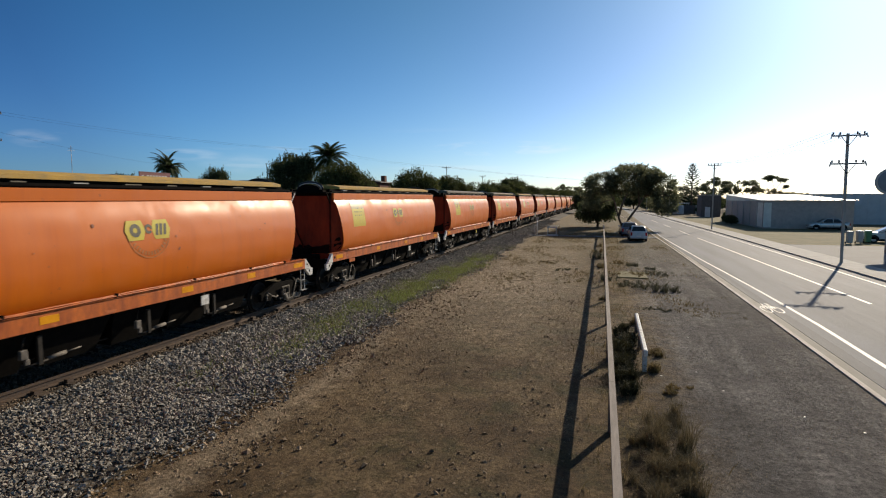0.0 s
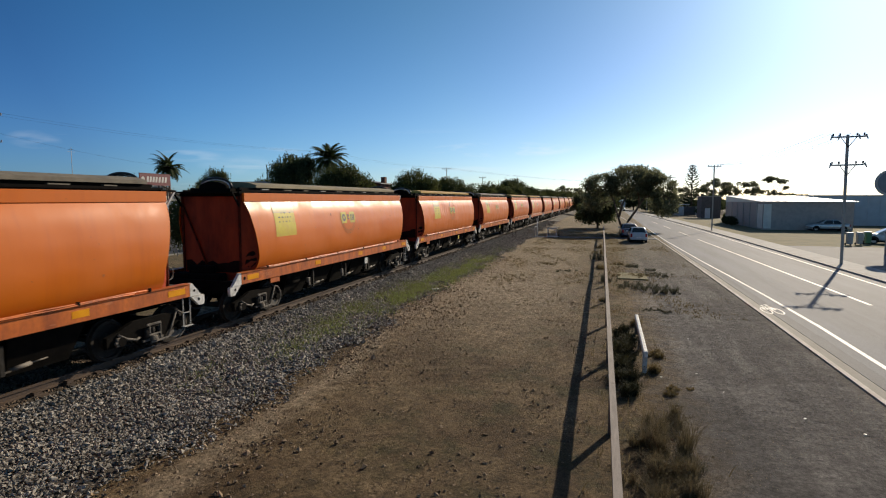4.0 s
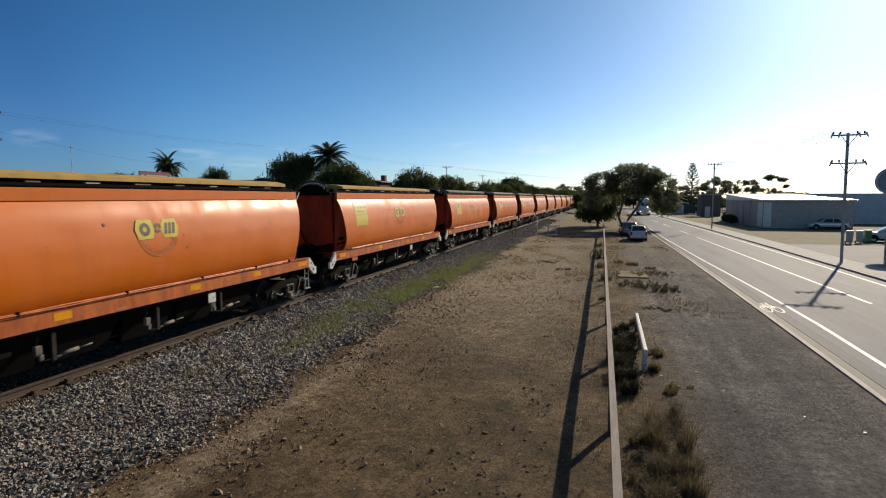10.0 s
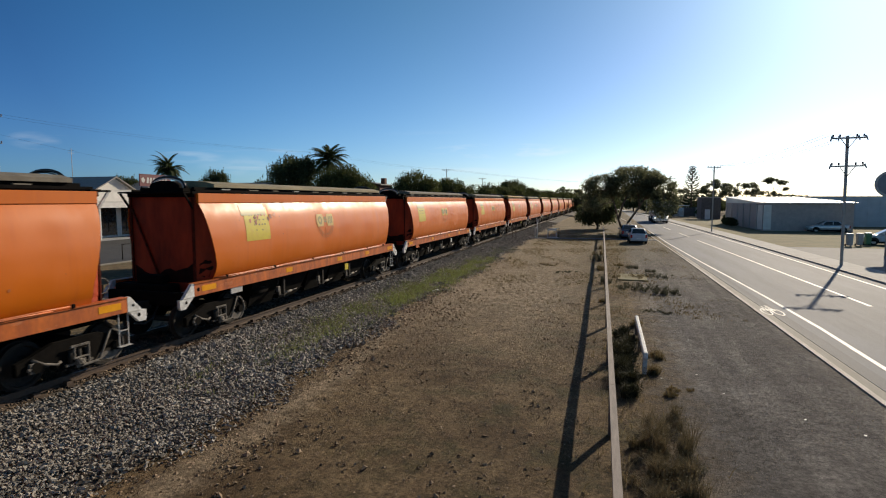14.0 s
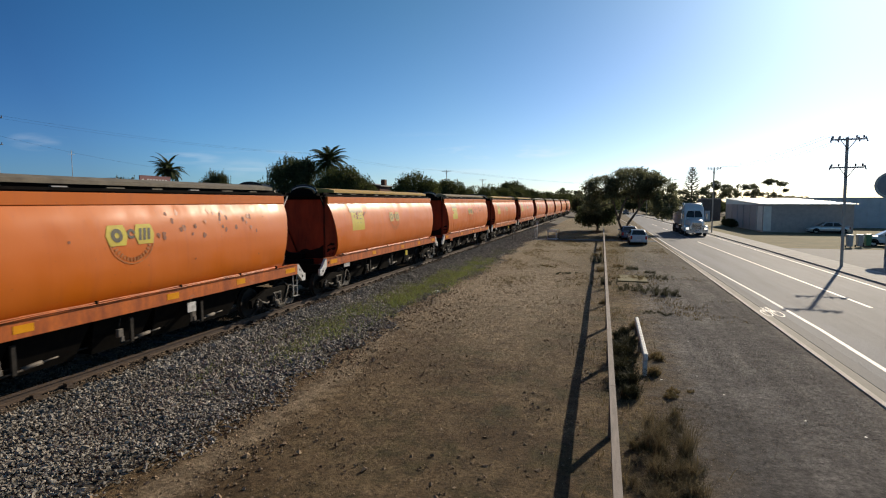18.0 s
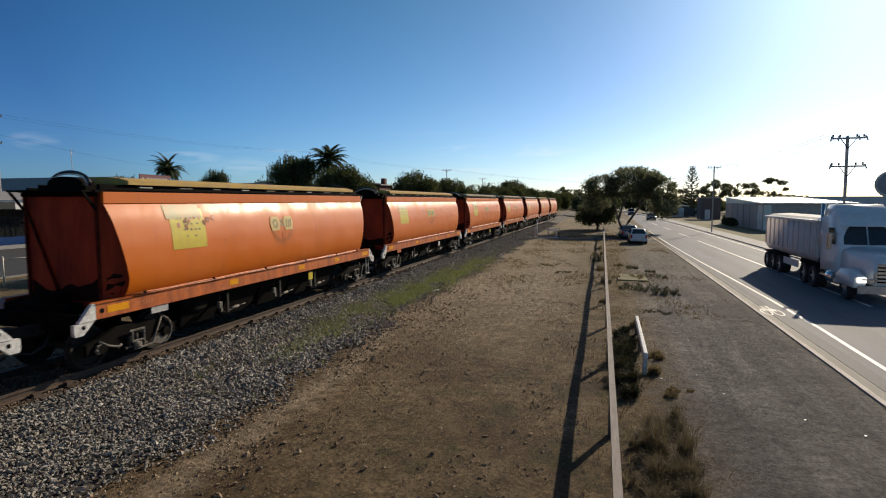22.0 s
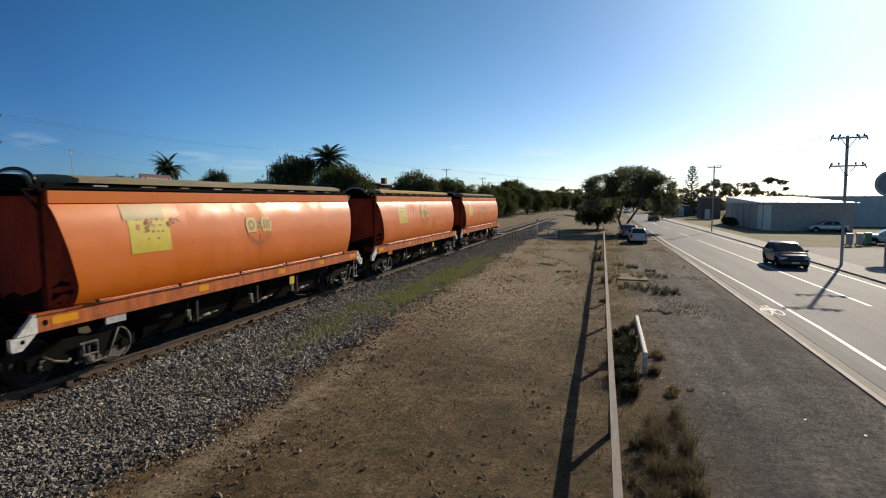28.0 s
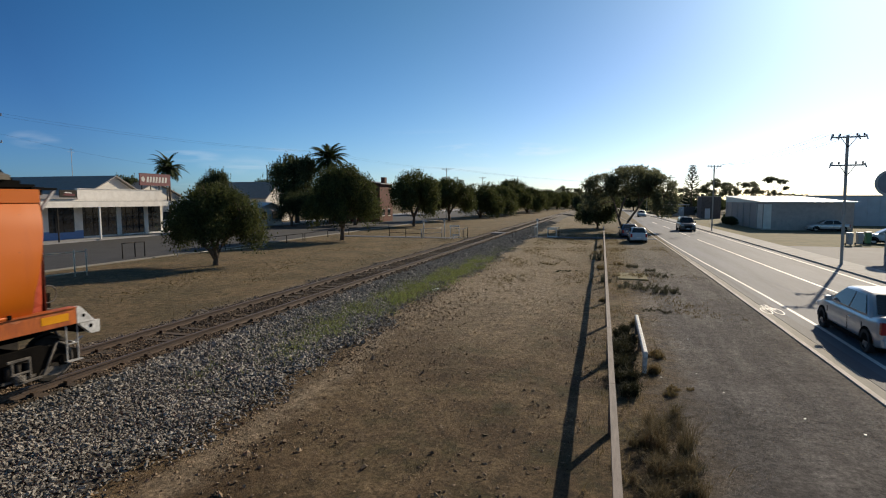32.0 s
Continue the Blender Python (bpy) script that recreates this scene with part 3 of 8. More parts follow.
def track():
    # ballast shoulder: a low bank with a ragged foot
    rng = random.Random(4)
    vs, fs = [], []
    prof = [(-14.2, -0.20), (-13.2, 0.02), (-12.75, 0.232), (-9.95, 0.232), (-9.3, 0.14), (-8.2, 0.08), (-7.3, 0.02), (-6.8, -0.08)]
    ys = [-40 + 0.8 * i for i in range(110)] + [50 + 6 * i for i in range(70)]
    for y in ys:
        for i, (x, z) in enumerate(prof):
            if i > 3:
                x = -10.0 + (x + 10.0) * (float(foot(y)) + 10.0) / 3.1
            wob = 0.35 * noise.noise(Vector((y * 0.22, i * 3.1, 0))) if i in (0, 7) else 0
            vs.append((x + wob, y, z + 0.025 * noise.noise(Vector((x * 2, y * 2, 0)))))
    k = len(prof)
    for j in range(len(ys) - 1):
        for i in range(k - 1):
            a = j * k + i
            fs.append((a, a + 1, a + k + 1, a + k))
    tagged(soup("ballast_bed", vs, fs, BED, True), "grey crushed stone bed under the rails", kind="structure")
    for nm, s in (("rail", 1), ("rail", -1)):
        x = RAIL_X + s * 0.7525
        sec = [(-0.07, 0.26), (0.07, 0.26), (0.07, 0.272), (0.012, 0.295), (0.012, 0.375), (0.036, 0.385), (0.036, 0.415), (-0.036, 0.415), (-0.036, 0.385), (-0.012, 0.375), (-0.012, 0.295), (-0.07, 0.272)]
        r = tagged(new(nm, mesh_of(nm, prism([(x + u, v) for u, v in sec], -60, 420, "y"), RAILSTEEL)), "rusty brown steel rail on timber sleepers", kind="structure")
        part("railhead", boxes((x - 0.034, x + 0.034, -60, 420, 0.4165, 0.421)), RAILTOP, r, "polished rail head")
    # sleepers
    me = mesh_of("sleeper", boxes((-1.28, 1.28, -0.115, 0.115, -0.14, 0.0), bevel=0.012), TIMBER)
    y = 5.0
    root = tagged(new("sleepers"), "dark weathered timber sleepers in stone ballast", "sleeper", kind="structure")
    while y < 118:
        ob = new("sleeper", me)
        ob.parent = root
        ob.matrix_basis = pose(RAIL_X + rng.uniform(-0.05, 0.05), y, 0.258, rng.uniform(-0.4, 0.4), 0, rng.uniform(-1.5, 1.5))
        y += 0.685 + rng.uniform(-0.03, 0.03)
    # rail fastenings
    bm = bmesh.new()
    for i in range(90):
        for s in (1, -1):
            for d in (0.115, -0.115):
                add_box(bm, RAIL_X + s * 0.7525 + d - 0.05, RAIL_X + s * 0.7525 + d + 0.05, 5 + i * 0.685 - 0.07, 5 + i * 0.685 + 0.07, 0.255, 0.30 + 0.015 * (i % 3))
    solid("rail_clips", bm, RAILSTEEL, "small rusty rail fastenings along both rails", "rail clip", kind="stuff")


def stones(name, spots, size, material, label, seed, flat=0.7, long=1.0):
    """Many small faceted stones as one heap."""
    rng = np.random.default_rng(seed)
    n = len(spots)
    base = np.array([(1, 0, 0), (-1, 0, 0), (0, 1, 0), (0, -1, 0), (0, 0, 1), (0, 0, -0.6)], float)
    tri = np.array([(0, 2, 4), (2, 1, 4), (1, 3, 4), (3, 0, 4), (2, 0, 5), (1, 2, 5), (3, 1, 5), (0, 3, 5)])
    a = rng.uniform(0, 6.28, n)
    tilt = rng.uniform(-0.7, 0.7, n)
    sc = size * rng.lognormal(0, 0.26, (n, 1)) * rng.uniform(0.6, 1.2, (n, 3)) * np.array([long, 1 / long ** 0.5, flat])
    v = base[None] * sc[:, None, :] + rng.normal(0, 0.16, (n, 6, 3)) * sc[:, None, :]
    y2, z2 = v[:, :, 1] * np.cos(tilt)[:, None] - v[:, :, 2] * np.sin(tilt)[:, None], v[:, :, 1] * np.sin(tilt)[:, None] + v[:, :, 2] * np.cos(tilt)[:, None]
    x3 = v[:, :, 0] * np.cos(a)[:, None] - y2 * np.sin(a)[:, None]
    y3 = v[:, :, 0] * np.sin(a)[:, None] + y2 * np.cos(a)[:, None]
    v = np.stack([x3, y3, z2], 2) + spots[:, None, :]
    f = (tri[None] + (np.arange(n) * 6)[:, None, None]).reshape(-1, 3)
    ob = soup(name, v.reshape(-1, 3).tolist(), f.tolist(), material)
    return tagged(ob, label, kind="stuff")


def ballast():
    rng = np.random.default_rng(11)

    def shoulder_z(x, y):
        xx = -10.0 + (x + 10.0) / np.where(x > -10, (foot(y) + 10.0) / 3.1, 1)
        return np.interp(xx, [-14.2, -13.2, -12.75, -9.95, -9.3, -8.2, -7.3, -6.3], [-0.20, 0.02, 0.232, 0.232, 0.14, 0.085, 0.03, 0.0])

    out, rust, far = [], [], []
    for y0, y1, dens in ((-20, 3.5, 110), (3.5, 9, 900), (9, 14, 700), (14, 22, 480), (22, 34, 320), (34, 60, 200), (60, 100, 110)):
        n = int((y1 - y0) * 4.2 * dens)
        x, y = rng.uniform(-10.15, -5.95, n), rng.uniform(y0, y1, n)
        keep = rng.uniform(0, 1, n) < np.clip((foot(y) + 0.25 + 0.22 * np.sin(y * 0.9) + 0.18 * np.sin(y * 2.7 + 1) - x) / 1.15 + 0.1, 0.0, 1) ** 1.6
        x, y = x[keep], y[keep]
        out.append(np.stack([x, y, shoulder_z(x, y) + rng.uniform(-0.018, 0.050, len(x))], 1))
        n = int((y1 - y0) * 3.4 * dens * 0.8)
        x, y = rng.uniform(-13.4, -10.0, n), rng.uniform(y0, y1, n)
        fill = 0.012 + 0.016 * np.sin(y * 0.8 + 1.5 * np.sin(x * 2.0)) + 0.012 * np.sin(y * 2.1 + x * 3)
        rust.append(np.stack([x, y, shoulder_z(x, y) + fill + rng.uniform(-0.01, 0.022, n)], 1))
        n = int((y1 - y0) * 2.4 * dens * 0.6)
        x, y = rng.uniform(-15.0, -12.5, n), rng.uniform(y0, y1, n)
        keep = rng.uniform(0, 1, n) < np.clip((x + 14.5 + 0.3 * np.sin(y * 0.8) + 0.2 * np.sin(y * 2.3)) / 0.9, 0, 1) ** 1.4
        x, y = x[keep], y[keep]
        far.append(np.stack([x, y, np.maximum(shoulder_z(x, y), np.interp(x, [-16.5, -12.5], [-0.3, 0.0])) + rng.uniform(-0.01, 0.035, len(x))], 1))
    heap = np.concatenate(out)
    stones("ballast_stones", heap[heap[:, 1] < 10], 0.0275, STONE, "loose grey angular ballast stones beside the track", 5, 0.85, 1.45)
    stones("ballast_stones", heap[heap[:, 1] >= 10], 0.038, STONE, "loose grey angular ballast stones further along the track", 35, 0.9, 1.35)
    stones("track_stones", np.concatenate(rust), 0.030, RUSTSTONE, "rust-dusted brown stones between the rails", 15)
    stones("shoulder_stones", np.concatenate(far), 0.036, SHOULDER_STONE, "dusty grey-brown stones on the far shoulder of the track", 25, 0.8, 1.2)
    # pebbles and clods strewn over the dirt
    n = 60000
    x, y = rng.uniform(-9.0, 0.2, n), rng.uniform(4.5, 34, n)
    u = x - foot(y)
    line = x + 5.8 + 0.13 * np.clip(y - 11, 0, 19)
    keep = rng.uniform(0, 1, n) < np.clip(0.07 + 0.75 * np.exp(-(line / 0.4) ** 2) + 0.5 * np.exp(-np.abs(u) / 0.5), 0, 1) * (u > -0.4)
    x, y = x[keep], y[keep]
    stones("pebbles", np.stack([x, y, np.full(len(x), 0.004)], 1), 0.0125, PEBBLE, "scattered pale pebbles and grit on the dirt", 6)
    n = 20000
    x, y = rng.uniform(-9.0, -0.2, n), 4.5 + 34 * rng.uniform(0, 1, n) ** 1.2
    u = x - foot(y)
    keep = (u > -0.5) & (rng.uniform(0, 1, n) < np.clip(0.09 + 0.75 * np.exp(-((u - 0.1) / 0.45) ** 2) + 0.22 * np.exp(-((u - 1.4) / 0.9) ** 2) * np.exp(-((y - 14) / 7) ** 2) + 0.9 * np.clip(np.sin(x * 1.7 + 2 * np.sin(y * 0.6)) * np.sin(y * 1.1) - 0.3, 0, 1), 0.0, 1))
    x, y = x[keep], y[keep]
    stones("clods", np.stack([x, y, np.full(len(x), 0.008)], 1), 0.025, CLOD, "loose brown clods and stones on the dirt", 16)
    n = 5200
    x, y = rng.uniform(-8.5, -1.0, n), rng.uniform(6.0, 24, n)
    u = x - foot(y)
    keep = (u > -0.3) & (rng.uniform(0, 1, n) < 0.03 + 0.75 * np.exp(-((u - 0.3) / 0.4) ** 2) + 0.35 * np.exp(-((u - 1.3) / 0.7) ** 2))
    x, y = x[keep], y[keep]
    stones("clods", np.stack([x, y, np.full(len(x), 0.014)], 1), 0.038, CLOD, "larger brown clods and strayed stones on the dirt", 17)
    n = 9000
    x, y = rng.uniform(0.6, 5.2, n), 4.5 + 20 * rng.uniform(0, 1, n) ** 1.4
    stones("gravel_bits", np.stack([x, y, np.full(n, 0.002)], 1), 0.0085, PEBBLE, "fine gravel on the road verge", 7)
    n = 11000
    x, y = rng.uniform(0.9, 5.2, n), 4.5 + 26 * rng.uniform(0, 1, n) ** 1.2
    keep = rng.uniform(0, 1, n) < np.clip(0.22 + 0.6 * np.sin(x * 2.3 + 1.2 * np.sin(y * 0.5)) * np.sin(y * 0.8 + x), 0.04, 1)
    stones("gravel_bits", np.stack([x[keep], y[keep], np.full(keep.sum(), 0.004)], 1), 0.011, VERGE_CLOD, "small grey-brown clods on the road verge", 8)


def blades(name, spots, height, material, label, seed, wide=0.012, lean=0.45, per=1):
    """Grass: thin bent blades, each of two quads."""
    rng = np.random.default_rng(seed)
    s = np.repeat(spots, per, 0)
    n = len(s)
    s = s + np.stack([rng.normal(0, 0.05, n), rng.normal(0, 0.05, n), np.zeros(n)], 1) * (per > 1)
    h = height * rng.lognormal(0, 0.35, n)
    a, b = rng.uniform(0, 6.28, n), rng.uniform(0, 6.28, n)
    d = np.stack([np.cos(a), np.sin(a), np.zeros(n)], 1)
    w = np.stack([np.cos(b), np.sin(b), np.zeros(n)], 1) * wide * rng.uniform(0.6, 1.3, (n, 1))
    ln = rng.uniform(0.1, 1.0, (n, 1)) * lean * h[:, None]
    up = np.array([0, 0, 1.0])
    p0, p1, p2 = s, s + d * ln * 0.35 + up * h[:, None] * 0.55, s + d * ln + up * h[:, None]
    v = np.stack([p0 - w, p0 + w, p1 - w * 0.8, p1 + w * 0.8, p2], 1).reshape(-1, 3)
    k = np.arange(n) * 5
    quads = np.stack([k, k + 1, k + 3, k + 2], 1).tolist()
    tris = np.stack([k + 2, k + 3, k + 4], 1).tolist()
    return tagged(soup(name, v.tolist(), quads + tris, material), label, kind="stuff")


def grasses():
    rng = np.random.default_rng(21)
    # green strip along the ballast shoulder
    n = 66000
    y = 9 + 36 * rng.uniform(0, 1, n)
    x = np.interp(y, [9, 17, 21, 30, 41], [-8.4, -8.75, -8.45, -8.0, -8.3]) + rng.normal(0, 0.62, n)
    dens = np.clip(0.42 + 0.22 * np.sin(y * 0.9 + 2.0 * np.sin(x * 2.2)) + 0.22 * np.sin(y * 2.3 + x) + 0.25 * np.sin(x * 5 + y * 0.7), 0.10, 1) * np.clip((y - 9) / 9, 0.05, 1) * np.clip((39 - y) / 14, 0.04, 1)
    keep = rng.uniform(0, 1, n) < dens
    x, y = x[keep], y[keep]
    blades("grass_strip", np.stack([x, y, np.full(len(x), 0.09)], 1), 0.085, GRASS, "low green grass growing through the ballast", 3, 0.008, 0.9, 2)
    # dry tufts over the ground towards the street
    n = 9000
    x, y = rng.uniform(-30, -14, n), rng.uniform(17, 75, n)
    keep = rng.uniform(0, 1, n) < np.clip(np.sin(x * 0.9 + 1.3 * np.sin(y * 0.23)) * np.sin(y * 0.31 + 0.4 * x), 0.05, 1)
    blades("dry_grass", np.stack([x[keep], y[keep], np.interp(x[keep], [-16.5, -12.5], [-0.3, 0.0])], 1), 0.055, DRYGRASS, "thin dry grass on the bank before the street", 9, 0.012, 1.2, 3)
    # dry scrub on both sides of the fence further off
    n = 15000
    x, y = rng.uniform(-6.5, 4.6, n), 20 + 50 * rng.uniform(0, 1, n)
    keep = rng.uniform(0, 1, n) < np.clip(np.sin(x * 1.1 + 1.7 * np.sin(y * 0.33)) * np.sin(y * 0.42 + 0.8 * x) * 1.2 - 0.1 + 0.012 * (y - 20), 0.02, 1)
    blades("dry_scrub", np.stack([x[keep], y[keep], np.zeros(keep.sum())], 1), 0.06, DRYGRASS, "low dry grass and scrub on the dirt", 19, 0.010, 1.3, 3)
    # thin dry weeds by the fence
    n = 2600
    x, y = 0.45 + rng.normal(0, 0.42, n), rng.uniform(5, 60, n)
    keep = np.abs(noise_line(y)) > 0.18
    blades("dry_weeds", np.stack([x[keep], y[keep], np.zeros(keep.sum())], 1), 0.10, DRYGRASS, "sparse dry weeds along the fence line", 4, 0.006, 0.9, 2)


def noise_line(y):
    return np.sin(y * 0.7) * 0.5 + np.sin(y * 1.9 + 1) * 0.3


def weed(x, y, rad, height, material, label, seed, count=900, wide=0.004, leaf=0.010):
    """A loose tuft: several sprays of thin bent stems with sparse small leaves."""
    rng = np.random.default_rng(seed)
    sprays = max(4, int(rad * 22))
    sc = rng.normal(0, rad * 0.42, (sprays, 2))
    sh = rng.uniform(0.35, 1.1, sprays)
    idx = rng.integers(0, sprays, count)
    a = rng.uniform(0, 6.28, count)
    base = np.concatenate([sc[idx] + rng.normal(0, 0.035, (count, 2)), np.zeros((count, 1))], 1)
    h = height * sh[idx] * rng.uniform(0.35, 1.1, count)
    reach = h * rng.uniform(0.15, 0.95, count)
    d = np.stack([np.cos(a), np.sin(a), np.zeros(count)], 1)
    side = np.stack([-np.sin(a), np.cos(a), np.zeros(count)], 1) * wide
    up = np.array([0, 0, 1.0])
    p1 = base + d * (reach * 0.35)[:, None] + up * (h * 0.62)[:, None]
    p2 = base + d * reach[:, None] + up * h[:, None]
    v = np.stack([base - side, base + side, p1 + side * 0.8, p1 - side * 0.8, p2], 1).reshape(-1, 3)
    k = np.arange(count) * 5
    faces = np.stack([k, k + 1, k + 2, k + 3], 1).tolist() + np.stack([k + 3, k + 2, k + 4], 1).tolist()
    m = int(count * 1.3)
    j = rng.integers(0, count, m)
    t = rng.uniform(0.0, 1.0, (m, 1))
    c = p1[j] * (1 - t) + p2[j] * t + rng.normal(0, 0.012, (m, 3))
    e1, e2 = rng.normal(0, leaf, (m, 3)), rng.normal(0, leaf, (m, 3))
    lv = np.stack([c - e1, c + e2, c + e1], 1).reshape(-1, 3)
    k2 = len(v) + np.arange(m) * 3
    ob = soup("weed", np.concatenate([v, lv]).tolist(), faces + np.stack([k2, k2 + 1, k2 + 2], 1).tolist(), material)
    ob.location = (x, y, 0)
    return tagged(ob, label, "weed", "weeds along the fence", "stuff")


track()
ballast()
grasses()


def road():
    Z = -0.02
    strip("bicycle_lane", 5.741, 6.12, -60, 400, Z, ASPHALT_LANE, "darker asphalt bicycle lane beside the gutter", thick=0.2)
    strip("road", 6.121, 13.0, -60, 900, Z, ASPHALT, "worn grey asphalt two-lane road", thick=0.2)
    strip("gutter", 5.401, 5.72, -60, 400, Z + 0.004, GUTTER, "pale concrete gutter along the road edge", thick=0.2)
    strip("gutter_joint", 5.721, 5.74, -60, 120, Z - 0.012, GREASE, "dark open joint between gutter and asphalt", thick=0.1)
    strip("kerb", 5.28, 5.40, -60, 400, 0.035, KERB_LIP, "low concrete kerb beside the dirt verge", thick=0.3)
    strip("edge_line", 6.11, 6.24, -60, 300, Z + 0.006, LINE, "solid white bicycle-lane line", step=2.0, drift=((8, 15, 20, 26, 31, 39, 56, 80), (0.24, 0.31, 0.40, 0.33, 0.22, 0.0, -0.2, 0.0)))
    strip("edge_line", 12.30, 12.42, -60, 300, Z + 0.006, LINE, "solid white road edge line")
    for a, b in ((-4.0, 2.0), (24.6, 61.0), (66, 74), (82, 90), (98, 106)):
        strip("centre_dash", 9.22, 9.36, a, b, Z + 0.006, LINE, "white painted centre line", step=2, drift=((20, 25, 35, 46, 58), (0.50, 0.49, 0.29, 0.16, 0.03)))
    strip("kerb", 13.001, 13.2, -60, 300, 0.07, CONCRETE, "grey concrete kerb before the footpath", thick=0.4)
    strip("pavement", 13.201, 15.0, -60, 300, 0.055, PAVING, "pale paved footpath", thick=0.3)
    strip("car_park", 15.001, 60, 20, 54, 0.03, ASPHALT_OLD, "grey asphalt car park behind the footpath", thick=0.3)
    strip("verge", 15.001, 60, 54.01, 127, 0.035, DRYVERGE, "dry grass verge beside the road", thick=0.3)
    # bicycle mark on the lane
    bike = bmesh.new()
    z = Z + 0.006

    def ring(cx, cy, rx, ry, w):
        k = 20
        o = [bike.verts.new((cx + rx * math.cos(6.2832 * i / k), cy + ry * math.sin(6.2832 * i / k), z)) for i in range(k)]
        q = [bike.verts.new((cx + (rx - w) * math.cos(6.2832 * i / k), cy + (ry - w * 2) * math.sin(6.2832 * i / k), z)) for i in range(k)]
        for i in range(k):
            bike.faces.new((o[i], o[(i + 1) % k], q[(i + 1) % k], q[i]))

    def bar(x0, y0, x1, y1, w=0.045):
        d = Vector((x1 - x0, y1 - y0, 0)).normalized()
        s = Vector((-d.y, d.x, 0)) * w
        p, q = Vector((x0, y0, z + 0.001)), Vector((x1, y1, z + 0.001))
        bike.faces.new([bike.verts.new(v) for v in (p - s, q - s, q + s, p + s)])

    ring(5.60, 22.35, 0.17, 0.62, 0.05)
    ring(5.97, 22.35, 0.17, 0.62, 0.05)
    for s in ((5.57, 22.55, 5.70, 23.2), (5.70, 23.2, 5.88, 23.2), (5.88, 23.2, 5.75, 22.5), (5.75, 22.5, 5.57, 22.55), (5.75, 22.5, 5.68, 23.4), (5.88, 23.2, 5.96, 22.55), (5.88, 23.2, 5.86, 23.55), (5.80, 23.6, 5.93, 23.55), (5.63, 23.42, 5.72, 23.42)):
        bar(*s)
    solid("bicycle_mark", bike, LINE, "white painted bicycle symbol on the lane", "road marking", kind="structure")
    # left street beyond the trees
    strip("street", -50.2, -32.0, -20, 300, -0.24, STREETTAR, "dark asphalt street before the shops", thick=0.1)
    strip("pavement", -56.0, -50.201, -20, 300, -0.10, PAVING, "concrete shop footpath", thick=0.3)
    strip("kerb", -32.0 + 0.001, -31.8, -20, 300, -0.21, GUTTER, "low concrete kerb beside the grass", thick=0.3)


ASPHALT_LANE = mat("smooth_lane_asphalt", (0.100, 0.112, 0.136), (0.076, 0.085, 0.104), rough=0.8, scale=0.7, fine=70, bump=0.3, streak=(1.6, 0.10, 1), amount=0.3, spec=0.35)
KERB_LIP = mat("worn_kerb_lip", (0.50, 0.46, 0.42), (0.36, 0.33, 0.30), rough=0.8, scale=1.2, fine=50, bump=0.2, amount=0.2)
GUTTER = mat("grey_gutter_concrete", (0.30, 0.285, 0.25), (0.22, 0.205, 0.18), rough=0.85, scale=1.5, fine=60, bump=0.3, streak=(1, 0.2, 1), amount=0.25)
DRYVERGE = mat("dry_grass_verge", (0.20, 0.17, 0.085), (0.12, 0.115, 0.05), rough=0.95, scale=0.6, fine=30, bump=0.6, amount=0.4)
road()


def pipe_fence():
    """Long low fence: a flat timber top rail on square posts, between the dirt and the verge."""
    f = thing("fence", "long low post-and-rail fence of weathered brown timber", "fence")
    x = lambda y: 0.24 - 0.0098 * y
    joints = [-15.6, -11.4, -7.2, -3.0, 1.2, 5.45, 9.66, 13.9, 18.1, 22.3, 26.5, 30.7, 34.9, 39.1, 43.3, 47.5, 51.7, 55.9, 60.1, 64.3, 68.5]
    for i, (a, b) in enumerate(zip(joints[:-1], joints[1:])):
        bm = bmesh.new()
        vs = []
        for y, dz in ((a + 0.004, 0.022 * math.sin(i * 2.1)), (b - 0.004, 0.022 * math.sin((i + 1) * 2.1))):
            for dx, z in ((-0.05, 0.76), (0.05, 0.76), (0.05, 0.88), (-0.05, 0.88)):
                vs.append(bm.verts.new((x(y) + dx, y, z + dz)))
        for q in ((0, 1, 5, 4), (1, 2, 6, 5), (2, 3, 7, 6), (3, 0, 4, 7), (3, 2, 1, 0), (4, 5, 6, 7)):
            bm.faces.new([vs[k] for k in q])
        part("top_rail", bm, PIPE, f)
    for i, y in enumerate(joints):
        part("post", boxes((x(y) - 0.05, x(y) + 0.05, y - 0.05, y + 0.05, -0.1, 0.75), bevel=0.008), POSTWOOD, f)


pipe_fence()


def barrier():
    """A short white-topped timber barrier rail in the weeds."""
    b = thing("barrier_rail", "short white-painted timber barrier rail among weeds", "barrier")
    part("rail", boxes((0.86, 0.96, 13.2, 17.5, 0.39, 0.54), bevel=0.02), WHITE_PAINT, b, "white-painted top beam")
    for y in (13.4, 15.4, 17.3):
        part("post", boxes((0.86, 0.96, y - 0.07, y + 0.07, -0.1, 0.388), bevel=0.01), POSTWOOD if y > 14 else WHITE_PAINT, b)


